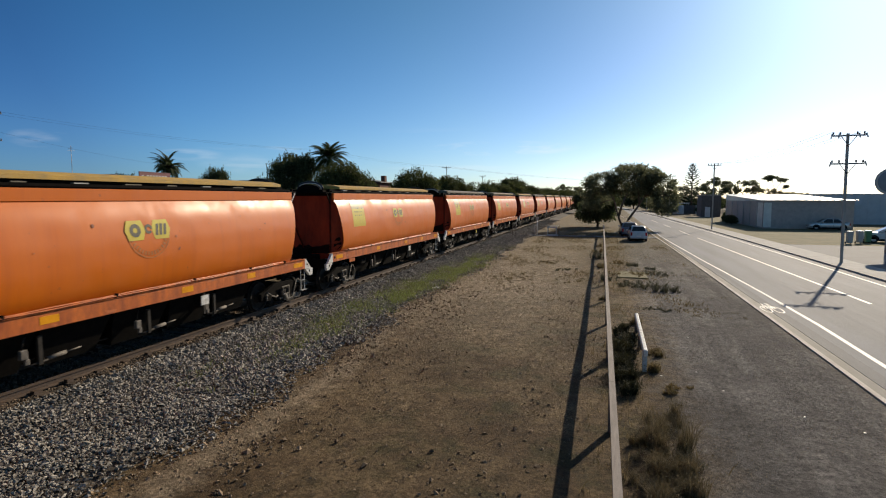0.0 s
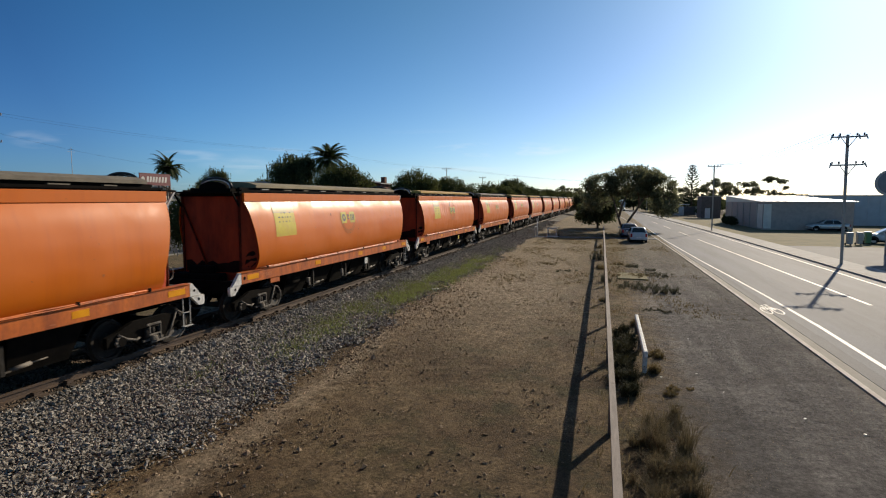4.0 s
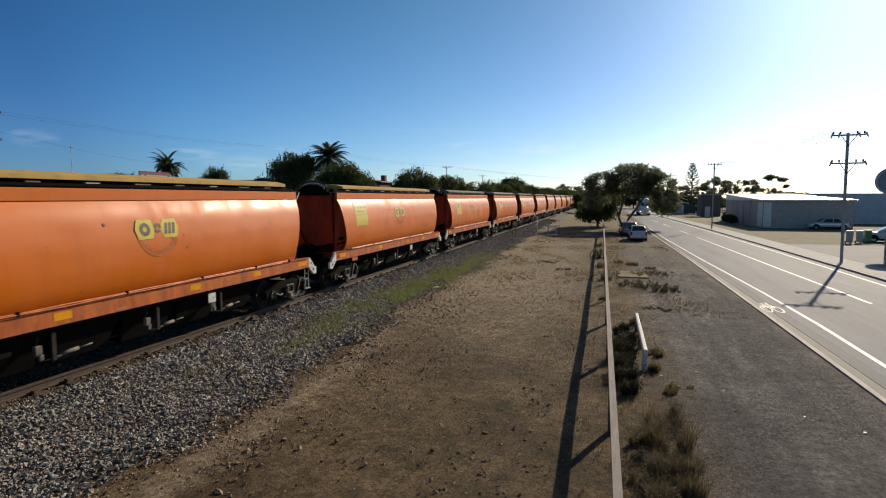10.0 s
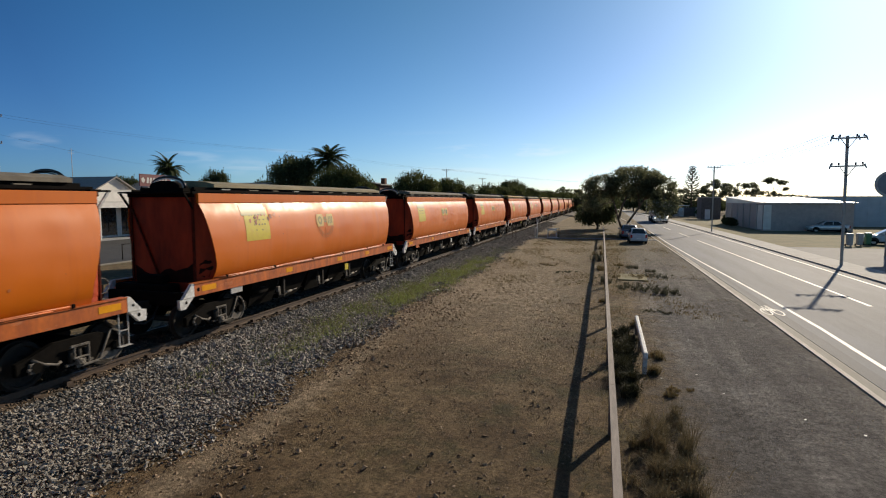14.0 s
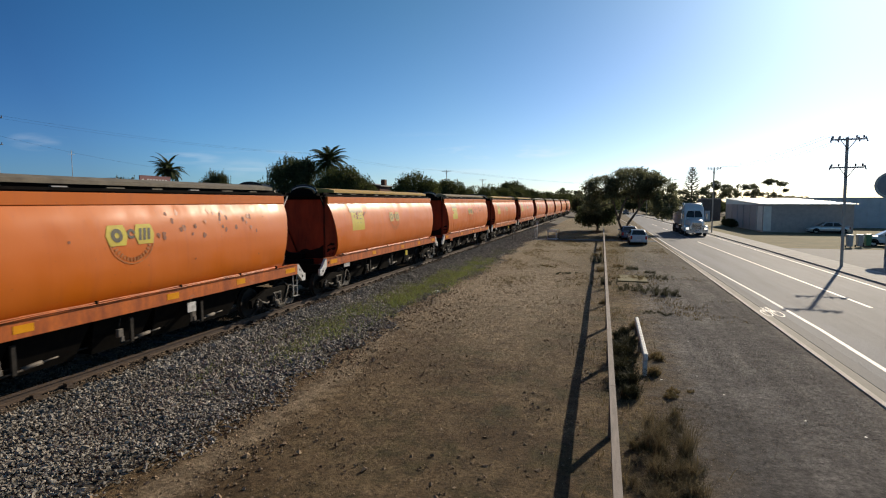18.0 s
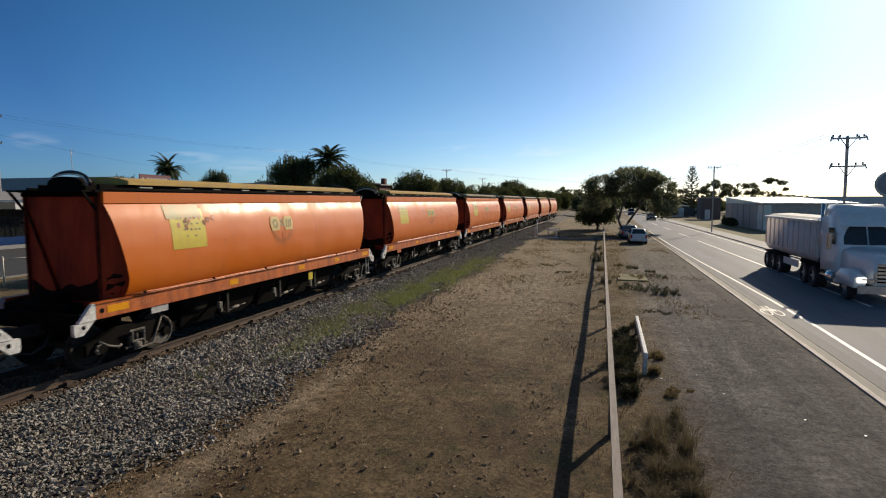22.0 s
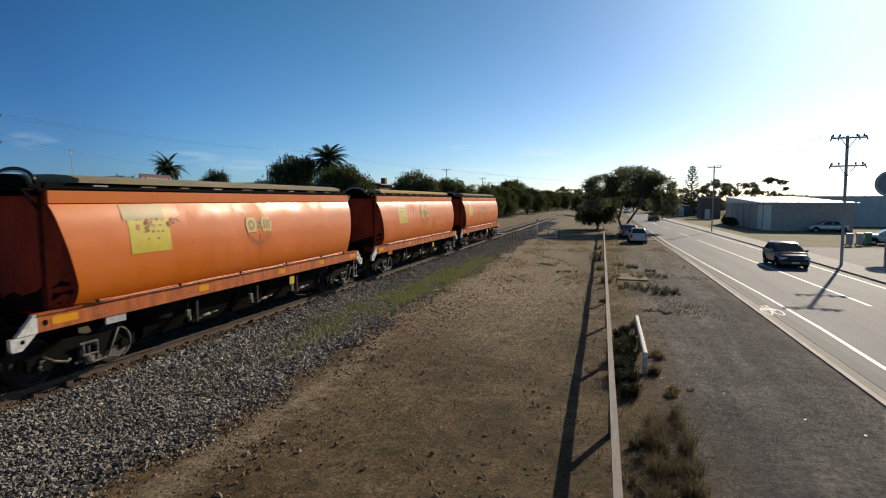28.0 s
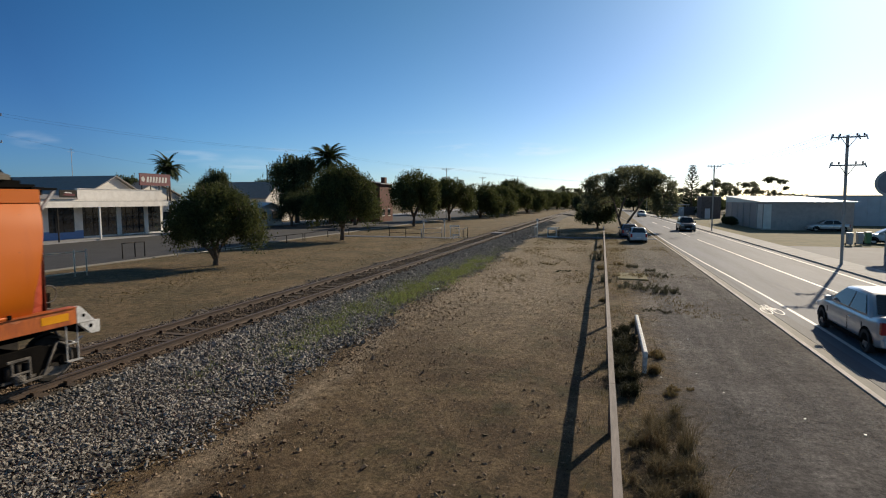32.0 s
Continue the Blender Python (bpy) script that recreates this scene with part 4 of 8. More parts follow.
barrier()
# Weeds left of the barrier: dark green, deepened to carry its shadow.
for i, (x, y, r, h, c) in enumerate(((0.52, 13.3, 0.34, 0.46, 2000), (0.54, 14.4, 0.36, 0.46, 1900), (0.62, 15.6, 0.36, 0.42, 1400), (0.50, 12.4, 0.28, 0.42, 1500), (0.48, 11.7, 0.24, 0.26, 900), (1.15, 13.4, 0.30, 0.22, 420), (1.0, 18.4, 0.35, 0.32, 600), (0.6, 17.0, 0.35, 0.38, 900), (1.25, 14.8, 0.35, 0.20, 380), (1.35, 12.2, 0.4, 0.14, 320))):
    weed(x, y, r, h, WEED_SHADOWED if i in (0, 1, 2, 3, 4, 7) else DRYGRASS, "dark green scrubby weed, deepened for the barrier's shadow" if i in (0, 1, 2, 3, 4, 7) else "thin dry weed beside the barrier", 40 + i, c, 0.005, 0.014)
for i, (x, y, r, h, c) in enumerate(((0.95, 8.15, 0.38, 0.56, 1500), (1.05, 9.1, 0.40, 0.52, 1300), (0.88, 7.45, 0.40, 0.42, 1100), (1.05, 10.1, 0.38, 0.42, 1100), (1.3, 7.2, 0.22, 0.14, 240), (1.3, 8.8, 0.24, 0.18, 260), (0.62, 9.4, 0.26, 0.22, 500), (1.15, 7.7, 0.30, 0.32, 600), (0.6, 7.9, 0.28, 0.22, 450))):
    weed(x, y, r, h, TUFT if i not in (4, 5) else SALTBUSH, "tall brown weed tuft with long thin stems", 60 + i, c, 0.0035, 0.009)
for i, (x, y, r, h, c) in enumerate(((1.1, 26.6, 1.0, 0.30, 500), (1.9, 26.0, 0.9, 0.34, 500), (2.5, 25.4, 0.5, 0.42, 350), (1.2, 30.2, 1.1, 0.30, 500), (2.6, 30.8, 0.8, 0.25, 300), (0.0, 28.0, 0.3, 0.5, 250), (-0.5, 38.0, 0.4, 0.9, 350), (-0.3, 33.0, 0.3, 0.5, 200), (1.7, 21.0, 0.5, 0.15, 200), (1.4, 34.5, 0.6, 0.3, 300))):
    weed(x, y, r * 1.25, h * 0.85, DRYGRASS if i % 4 == 3 else SALTBUSH, "low scrubby weed on bare dirt", 80 + i, c, 0.007, 0.016)


# tufts along the kerb and at the fence posts
for i, (x, y, r, h, c) in enumerate(((-0.35, 33.5, 0.35, 0.28, 260), (-0.15, 22.6, 0.25, 0.18, 160), (0.9, 35.5, 0.5, 0.22, 260), (2.3, 33.0, 0.45, 0.22, 240), (-0.6, 42.0, 0.5, 0.45, 300), (-0.4, 47.5, 0.4, 0.5, 260), (-2.2, 31.5, 0.6, 0.10, 260), (-3.4, 34.5, 0.8, 0.12, 320))):
    weed(x, y, r, h, DRYGRASS if i % 3 else SALTBUSH, "low dry weed beside the fence", 120 + i, c, 0.006, 0.014)

# low timber plinth in the weeds
solid("concrete_plinth", boxes((0.55, 2.0, 28.9, 31.2, -0.05, 0.07), bevel=0.03), DRYVERGE, "low grass-covered concrete plinth among dry weeds", "plinth")

# ---- grain wagons ----
# half-width and end inset of the curved hopper side by height above the rail
PROFILE = [(1.47, 1.20, 6.02), (1.60, 1.29, 6.00), (1.85, 1.345, 5.98), (2.16, 1.375, 6.06), (2.62, 1.36, 6.17), (3.07, 1.285, 6.27), (3.25, 1.238, 6.30), (3.40, 1.172, 6.33), (3.51, 1.11, 6.345)]


PZ = np.linspace(1.47, 3.51, 205)
PX = np.interp(PZ, [p[0] for p in PROFILE], [p[1] for p in PROFILE])
for k in range(2):                                     # ease the corners of the bulge
    PX = np.convolve(np.concatenate([2 * PX[0] - PX[12:0:-1], PX, 2 * PX[-1] - PX[-2:-14:-1]]), np.full(25, 1 / 25), "valid")


def side_x(z):
    return float(np.interp(z, PZ, PX))


def side_end(z):
    return float(np.interp(z, [p[0] for p in PROFILE], [p[2] for p in PROFILE]))


def hopper_side(sign, seed):
    """The bulged side sheet, with thickness and shallow dents."""
    bm = bmesh.new()
    zs = np.linspace(1.47, 3.51, 26)
    n = 108
    outer, inner = [], []
    for z in zs:
        ro, ri = [], []
        for j in range(n + 1):
            y = side_end(z) * (2 * j / n - 1)
            edge = min(1.0, (1 - abs(2 * j / n - 1)) * 8, (z - 1.47) * 3, (3.51 - z) * 3)
            dent = 0.010 * edge * noise.noise(Vector((y * 0.9, z * 1.1, seed * 7.7))) + 0.004 * edge * noise.noise(Vector((y * 2.4, z * 2.8, seed * 3.1)))
            if seed == 2 and -3.0 < y < -0.9:      # buckled sheet between panel and emblem
                g = math.exp(-((y + 1.95) / 0.62) ** 2) * math.exp(-((z - 3.0) / 0.38) ** 2) * edge
                dent += g * (-0.035 + 0.022 * math.sin(y * 15.0 + 2.0 * math.sin(z * 5)))
            if seed in (1, 4):
                dent += 0.007 * edge * math.exp(-(y / 0.40) ** 2) * math.exp(-((z - 3.0) / 0.4) ** 2) * math.sin(y * 10 + seed)
            if seed == 3:
                dent -= 0.020 * edge * math.exp(-((y + 4.9) / 0.5) ** 2) * math.exp(-((z - 1.95) / 0.25) ** 2) * math.sin(y * 11)
            seam = -0.003 * math.exp(-((y - 0.02) / 0.10) ** 2)
            x = side_x(z) + dent + seam
            ro.append(bm.verts.new((sign * x, y, z)))
            ri.append(bm.verts.new((sign * (x - 0.012), y, z)))
        outer.append(ro)
        inner.append(ri)
    for a, b in zip(range(len(zs) - 1), range(1, len(zs))):
        for j in range(n):
            f = bm.faces.new((outer[a][j], outer[a][j + 1], outer[b][j + 1], outer[b][j]))
            f.smooth = True
            bm.faces.new((inner[a][j + 1], inner[a][j], inner[b][j], inner[b][j + 1]))
        for j in (0, n):                               # the cut edge keeps its own corners, so that it stays sharp
            bm.faces.new([bm.verts.new(v.co) for v in (outer[a][j], outer[b][j], inner[b][j], inner[a][j])])
    return bm


def patch(y0, y1, z0, z1, off=0.006, ny=6, nz=8, shape=None):
    """A thin painted area that follows the bulged side: shape(u, v) -> y, z over the unit square."""
    bm = bmesh.new()
    g = []
    for i in range(nz + 1):
        row = []
        for j in range(ny + 1):
            u, v = j / ny, i / nz
            y, z = shape(u, v) if shape else (y0 + (y1 - y0) * u, z0 + (z1 - z0) * v)
            row.append(bm.verts.new((side_x(z) + off, y, z)))
        g.append(row)
    for i in range(nz):
        for j in range(ny):
            f = bm.faces.new((g[i][j], g[i][j + 1], g[i + 1][j + 1], g[i + 1][j]))
            f.smooth = True
    return bm


def hexagon(cy, cz, w, h):
    """A pointed tile: flat top and bottom, points to both sides."""
    def shape(u, v):
        k = 1 - abs(2 * v - 1)
        half = w / 2 * (0.72 + 0.28 * k)
        return cy + (2 * u - 1) * half, cz + (v - 0.5) * h
    return shape


def ring_patch(cy, cz, r0, r1, a0=0.0, a1=360.0):
    def shape(u, v):
        a = radians(a0 + (a1 - a0) * u)
        r = r0 + (r1 - r0) * v
        return cy + r * math.cos(a), cz + r * math.sin(a)
    return shape


def flake(cy, cz, r, rng):
    """An uneven blot: its rim wanders in and out."""
    k = [rng.uniform(0.45, 1.25) for i in range(9)]

    def shape(u, v):
        a = 6.2832 * u
        f = u * 9
        rim = k[int(f) % 9] * (1 - f % 1) + k[(int(f) + 1) % 9] * (f % 1)
        return cy + r * rim * v * math.cos(a), cz + 1.25 * r * rim * v * math.sin(a)
    return shape


def bogie(parent, cy, light):
    b = new("bogie")
    b.parent = parent
    b.location = (0, cy, 0)
    for s in (1, -1):
        out = [(-1.22, 0.36), (-1.22, 0.60), (-0.98, 0.66), (-0.50, 0.83), (0.50, 0.83), (0.98, 0.66), (1.22, 0.60), (1.22, 0.36), (1.02, 0.36), (0.86, 0.46), (0.52, 0.42), (0.36, 0.24), (-0.36, 0.24), (-0.52, 0.42), (-0.86, 0.46), (-1.02, 0.36)]
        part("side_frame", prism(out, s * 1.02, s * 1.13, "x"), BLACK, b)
        # Far-side planks and springs are black copies: their shade is in the colour.
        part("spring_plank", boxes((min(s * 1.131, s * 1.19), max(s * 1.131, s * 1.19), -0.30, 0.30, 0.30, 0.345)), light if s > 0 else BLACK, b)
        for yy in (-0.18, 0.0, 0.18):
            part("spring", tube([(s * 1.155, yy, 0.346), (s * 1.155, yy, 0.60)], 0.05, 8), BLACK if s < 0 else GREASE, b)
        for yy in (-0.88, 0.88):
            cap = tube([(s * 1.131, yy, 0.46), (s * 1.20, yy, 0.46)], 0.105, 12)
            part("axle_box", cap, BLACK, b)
        if s > 0:
            arc = [(1.16, 0.68 + 0.38 * math.cos(q), 0.50 + 0.34 * math.sin(q)) for q in (1.35 - 0.24 * i for i in range(12))]
            crescent = part("brake_shield", tube(arc, 0.024, 6), light, b, "dusty crescent-shaped casting")
            part("shield_strut", tube([arc[0], (1.16, 0.52, 0.36), (1.16, 0.44, 0.28)], 0.024, 6), light, crescent)
            foot_line = [(0.46, 0.26), (0.60, 0.40), (0.80, 0.34), (0.97, 0.42)] + [(p[1], p[2]) for p in arc[8:]]
            part("shield_foot", prism(foot_line, 1.135, 1.155, "x"), light, crescent)
            coil = [(1.215 + 0.05 * math.cos(0.9 * i), -0.02 + 0.11 * math.sin(0.9 * i), 0.29 + 0.0036 * i) for i in range(36)]
            part("coil_spring", tube(coil, 0.013, 5), light, b, "dusty coil spring")
            part("brake_lever", tube([(1.15, -0.95, 0.62), (1.15, -0.72, 0.48), (1.15, -0.45, 0.40), (1.15, -0.38, 0.44)], 0.03, 6), light, b)
            part("lever_link", boxes((1.13, 1.19, -1.02, -0.90, 0.36, 0.56), (1.14, 1.20, -1.06, -0.98, 0.42, 0.48), bevel=0.015), light, b)
            part("spring_frame", boxes((1.20, 1.235, -0.16, -0.12, 0.44, 0.70), (1.20, 1.235, 0.16, 0.20, 0.30, 0.68), (1.20, 1.235, -0.22, 0.20, 0.66, 0.71), (1.20, 1.235, -0.17, 0.17, 0.42, 0.46), (1.20, 1.235, -0.12, 0.40, 0.24, 0.29), bevel=0.008), light, b)
    part("bolster", boxes((-1.0, 1.0, -0.2, 0.2, 0.50, 0.80), bevel=0.02), BLACK, b)
    for yy in (-0.88, 0.88):
        w = new("wheelset", mesh_of("wheelset", wheel_mesh(), GREASE))
        w.parent = b
        w.location = (0, yy, 0.46)
    return b


def wheel_mesh():
    bm = bmesh.new()
    add_tube(bm, [(-1.12, 0, 0), (1.12, 0, 0)], 0.075, 10)
    for s in (1, -1):
        lo, hi = 0.69, 0.82
        sec = [(lo, 0.10), (lo, 0.485), (lo + 0.035, 0.485), (lo + 0.045, 0.46), (hi, 0.452), (hi, 0.39), (hi - 0.055, 0.37), (hi - 0.07, 0.20), (hi - 0.02, 0.16), (hi - 0.02, 0.10)]
        k = 24
        rings = [[bm.verts.new((s * x, r * math.cos(6.2832 * i / k), r * math.sin(6.2832 * i / k))) for i in range(k)] for x, r in sec]
        for a, c in zip(rings, rings[1:] + rings[:1]):
            for i in range(k):
                bm.faces.new((a[i], a[(i + 1) % k], c[(i + 1) % k], c[i]))
    return bm


def wagon(look_id, lid, logo, panel, label):
    """One orange grain hopper wagon; its origin is at mid-length on the rail top."""
    w = thing("hopper_wagon", label, "wagon", "grain hopper wagons of the train")
    for s in (1, -1):
        side = part("hopper_side", hopper_side(s, look_id), ORANGE, w)
        a, b = sorted((s * 1.06, s * 1.135))
        part("top_band", boxes((a, b, -6.36, 6.36, 3.515, 3.765), bevel=0.008), ORANGE, w, "plain orange top plate")
        a, b = sorted((s * 1.20, s * 1.30))
        sill = part("side_sill", boxes((a, b, -6.82, 6.82, 1.13, 1.455), bevel=0.01), ORANGE_SILL, w, "scuffed orange side sill")
        a, b = sorted((s * 1.12, s * 1.33))
        part("sill_flange", boxes((a, b, -6.82, 6.82, 1.458, 1.472)), ORANGE_SILL, w)
        if s > 0:
            for y0 in (-6.55, -2.6, 1.0, 3.6, 6.1):
                part("reflector", boxes((1.3005, 1.306, y0, y0 + (0.55 if abs(y0) > 5 else 0.38), 1.23, 1.38)), REFLECT, sill, "amber reflective label")
            part("pipe_rail", tube([(1.315, -6.1 + 0.61 * i, 1.515 + 0.006 * math.sin(i * 2.2)) for i in range(20)], 0.022, 6), ORANGE_SILL, w, "thin pipe along the sill")
            part("pipe_rail", tube([(1.335, -5.9 + 0.61 * i, 1.49 + 0.008 * math.sin(i * 1.7 + look_id)) for i in range(19)], 0.016, 6), ORANGE_SILL, w)
            for y0 in (-5.6, -3.3, -0.95, 1.4, 3.7, 5.5):
                part("pipe_clip", boxes((1.295, 1.35, y0, y0 + 0.05, 1.473, 1.55)), BLACK, w)
            part("hanging_plate", boxes((1.25, 1.275, -5.35, -4.85, 0.97, 1.127)), GALV if look_id == 4 else ORANGE_SILL, w)
            for y0 in (-5.84, -5.76, -5.62, -5.54, -5.46, -5.38):
                part("text_bar", boxes((1.3005, 1.3025, y0, y0 + 0.05, 1.24, 1.345)), SCRAWL, sill, "worn lettering bar on the sill")
            part("number_plate", boxes((1.25, 1.272, 1.7, 1.98, 0.80, 1.04)), WHITE_PAINT if look_id % 2 else YELLOW, w, "small pale destination plate")
            part("plate_stem", boxes((1.225, 1.249, 1.80, 1.87, 0.55, 1.129)), GREASE, w)
        for e in (1, -1):
            a, b = sorted((s * 1.215, s * 1.30))
            brk = part("end_bracket", prism([(e * 6.825, 1.13), (e * 6.825, 1.468), (e * 6.90, 1.468), (e * 7.22, 1.13)], a, b, "x"), WHITE_PAINT, w, "white-painted end bracket")
            part("lower_plate", prism([(e * 6.86, 1.118), (e * 7.33, 1.118), (e * 7.33, 0.93), (e * 7.30, 0.87), (e * 7.13, 0.87)], a, b, "x"), WHITE_PAINT, brk, "white-painted plate with a round hole")
            if s > 0:
                part("bracket_hole", tube([(1.3003, e * 7.12, 1.03), (1.304, e * 7.12, 1.03)], 0.042, 12), BLACK, brk)
                if e > 0:
                    part("bracket_hole", tube([(1.3003, e * 6.97, 1.27), (1.304, e * 6.97, 1.27)], 0.035, 12), BLACK, brk)
                part("bracket_lug", boxes((1.18, 1.214, e * 7.24 - 0.06, e * 7.24 + 0.06, 0.90, 1.06)), GREASE, brk)
    # ends: flat plate between two creased wings, dark crease-shadow bars, brace and platform
    for e in (1, -1):
        bm = bmesh.new()
        rows = []
        for z in np.linspace(1.16, 3.75, 14):
            zz = min(max(z, 1.47), 3.51)
            wx, wy = (side_x(zz) if z < 3.51 else 1.10) - 0.032, side_end(zz) - 0.05
            cx = min(wx - 0.01, 0.97 + 0.09 * (z - 1.16) / 2.59)
            bow = ((-wx, wy), (-cx, 6.40), (cx, 6.40), (wx, wy))
            rows.append([bm.verts.new((x, e * y, z)) for x, y in bow] + [bm.verts.new((x, e * (y - 0.03), z)) for x, y in bow[::-1]])
        for a, b in zip(rows[:-1], rows[1:]):
            for i in range(8):
                bm.faces.new((a[i], a[(i + 1) % 8], b[(i + 1) % 8], b[i]))
        bm.faces.new(rows[0])
        bm.faces.new(rows[-1])
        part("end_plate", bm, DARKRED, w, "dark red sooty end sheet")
        # Dark bars along the creases stand in for the shadow line there.
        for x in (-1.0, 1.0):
            part("end_upright", boxes((x - 0.03, x + 0.03, min(e * 6.401, e * 6.45), max(e * 6.401, e * 6.44), 1.16, 3.655)), SOOT_SHADE_RED, w)
        if e < 0:
            rg = random.Random(look_id + 70)
            # Near-black band along the sheet's foot, its top edge ragged.
            top = [(-0.94 + 0.188 * i, 1.62 + 0.20 * abs(i - 4) / 5 + rg.uniform(-0.09, 0.09)) for i in range(11)]
            part("soot_stain", prism([(0.94, 1.41), (-0.94, 1.41)] + top, -6.406, -6.4015, "y"), END_BLACK, w, "ragged black band on the foot of the end sheet")
            bm = bmesh.new()
            rim = []
            for i in range(14):                        # a sooty blot low on the wing
                a, k = 6.2832 * i / 14, rg.uniform(0.75, 1.15)
                rim.append((0.52 + 0.34 * k * math.cos(a), 1.78 + 0.28 * k * math.sin(a)))
            vs = []
            for u, z in rim:
                cx = 0.97 + 0.09 * (z - 1.16) / 2.59
                wx, wy = side_x(z) - 0.032, side_end(z) - 0.05
                q = min(0.95, max(0.12, u))
                nx, ny = 6.40 - wy, wx - cx
                d = 0.005 / math.hypot(nx, ny)
                vs.append(bm.verts.new((cx + (wx - cx) * q + nx * d, -(6.40 + (wy - 6.40) * q + ny * d), z)))
            mid = bm.verts.new(sum((v.co for v in vs), Vector()) / len(vs))
            for a, b in zip(vs, vs[1:] + vs[:1]):
                bm.faces.new((a, b, mid))
            part("soot_stain", bm, END_BLACK, w, "black sooty blot on the end wing")
        part("end_brace", tube([(-0.95, e * 6.43, 3.35), (-0.15, e * 6.43, 1.55)], 0.03, 6), SOOT_SHADE_RED, w, "sooty diagonal brace")
        part("top_cross_beam", boxes((-1.08, 1.08, min(e * 6.25, e * 6.50), max(e * 6.25, e * 6.50), 3.752, 3.81), (-1.05, 1.05, min(e * 6.402, e * 6.47), max(e * 6.402, e * 6.47), 3.66, 3.75), (-1.05, 1.05, min(e * 6.501, e * 6.78), max(e * 6.501, e * 6.78), 3.76, 3.80)), BLACK, w, "black roof shelf over the end")
        for x in (-1.02, 1.02):
            part("corner_strut", prism([(e * 6.46, 3.36), (e * 6.46, 3.44), (e * 6.70, 3.758), (e * 6.76, 3.758)], x - 0.02, x + 0.02, "x"), GALV if e > 0 else BLACK, w, "strut under the roof shelf")
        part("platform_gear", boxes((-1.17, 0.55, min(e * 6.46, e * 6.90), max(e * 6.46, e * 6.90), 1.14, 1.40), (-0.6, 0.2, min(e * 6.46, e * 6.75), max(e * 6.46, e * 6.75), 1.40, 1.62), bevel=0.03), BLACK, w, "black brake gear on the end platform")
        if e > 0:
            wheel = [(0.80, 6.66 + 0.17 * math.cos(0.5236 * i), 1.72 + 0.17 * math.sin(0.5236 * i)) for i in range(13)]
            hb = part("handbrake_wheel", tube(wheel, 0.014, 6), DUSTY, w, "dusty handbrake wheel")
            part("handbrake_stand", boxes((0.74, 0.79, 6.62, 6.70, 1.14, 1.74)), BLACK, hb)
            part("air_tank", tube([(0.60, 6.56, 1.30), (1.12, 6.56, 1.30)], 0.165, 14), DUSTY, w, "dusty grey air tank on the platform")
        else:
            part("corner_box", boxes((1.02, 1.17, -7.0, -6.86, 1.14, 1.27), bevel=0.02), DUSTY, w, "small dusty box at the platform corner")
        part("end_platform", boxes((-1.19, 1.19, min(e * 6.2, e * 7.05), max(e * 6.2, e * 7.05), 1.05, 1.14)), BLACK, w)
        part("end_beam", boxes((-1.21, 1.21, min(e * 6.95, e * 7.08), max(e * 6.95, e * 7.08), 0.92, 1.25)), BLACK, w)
        part("coupler", boxes((-0.12, 0.12, min(e * 7.0, e * 7.80), max(e * 7.0, e * 7.80), 0.80, 1.02), (-0.17, 0.17, min(e * 7.55, e * 7.84), max(e * 7.55, e * 7.84), 0.74, 1.06), bevel=0.02), GREASE, w)
        part("air_hose", tube([(0.35, e * 7.05, 0.90), (0.38, e * 7.25, 0.62), (0.36, e * 7.5, 0.52), (0.3, e * 7.75, 0.58)], 0.025, 6), BLACK_GLOSS, w)
    # ladder steps under the trailing corner
    for y in (6.62, 6.86):
        part("step_stile", boxes((1.225, 1.245, y, y + 0.02, 0.42, 1.128)), GALV, w, "pale steel step stile")
    part("step_tread", boxes((1.20, 1.30, 6.60, 6.91, 0.40, 0.418)), GALV, w)
    part("step_tread", boxes((1.215, 1.255, 6.652, 6.858, 0.74, 0.758)), GALV, w)
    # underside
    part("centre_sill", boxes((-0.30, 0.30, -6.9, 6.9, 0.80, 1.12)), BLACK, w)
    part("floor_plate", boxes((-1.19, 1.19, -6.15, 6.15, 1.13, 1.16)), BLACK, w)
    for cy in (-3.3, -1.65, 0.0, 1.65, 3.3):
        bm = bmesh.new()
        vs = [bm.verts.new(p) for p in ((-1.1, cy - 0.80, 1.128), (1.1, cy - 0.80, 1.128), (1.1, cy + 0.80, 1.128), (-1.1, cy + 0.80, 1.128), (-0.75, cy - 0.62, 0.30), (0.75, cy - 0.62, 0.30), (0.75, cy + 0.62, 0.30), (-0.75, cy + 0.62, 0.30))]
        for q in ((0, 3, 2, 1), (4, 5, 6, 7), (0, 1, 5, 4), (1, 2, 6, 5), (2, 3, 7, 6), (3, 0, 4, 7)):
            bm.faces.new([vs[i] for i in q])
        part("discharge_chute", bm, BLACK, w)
    for cy in (-2.55, 0.05, 2.3):
        part("door_lever", boxes((1.10, 1.16, cy, cy + 0.08, 0.45, 1.0)), GREASE, w)
        part("door_cylinder", tube([(1.05, cy + 0.22, 0.50), (1.05, cy + 0.62, 0.53)], 0.042, 10), DUSTY, w, "dusty grey air cylinder")
        part("cylinder_rod", tube([(1.05, cy + 0.62, 0.53), (1.05, cy + 0.95, 0.55)], 0.016, 6), DUSTY, w)
        part("valve_box", boxes((1.08, 1.17, cy - 0.34, cy - 0.20, 0.62, 0.80), (1.09, 1.15, cy - 0.26, cy - 0.16, 0.50, 0.62), bevel=0.012), DUSTY, w, "small dusty valve box")
        part("valve_pipe", tube([(1.10, cy - 0.27, 0.80), (1.11, cy - 0.24, 0.95), (1.0, cy - 0.1, 1.05)], 0.014, 6), GREASE, w)
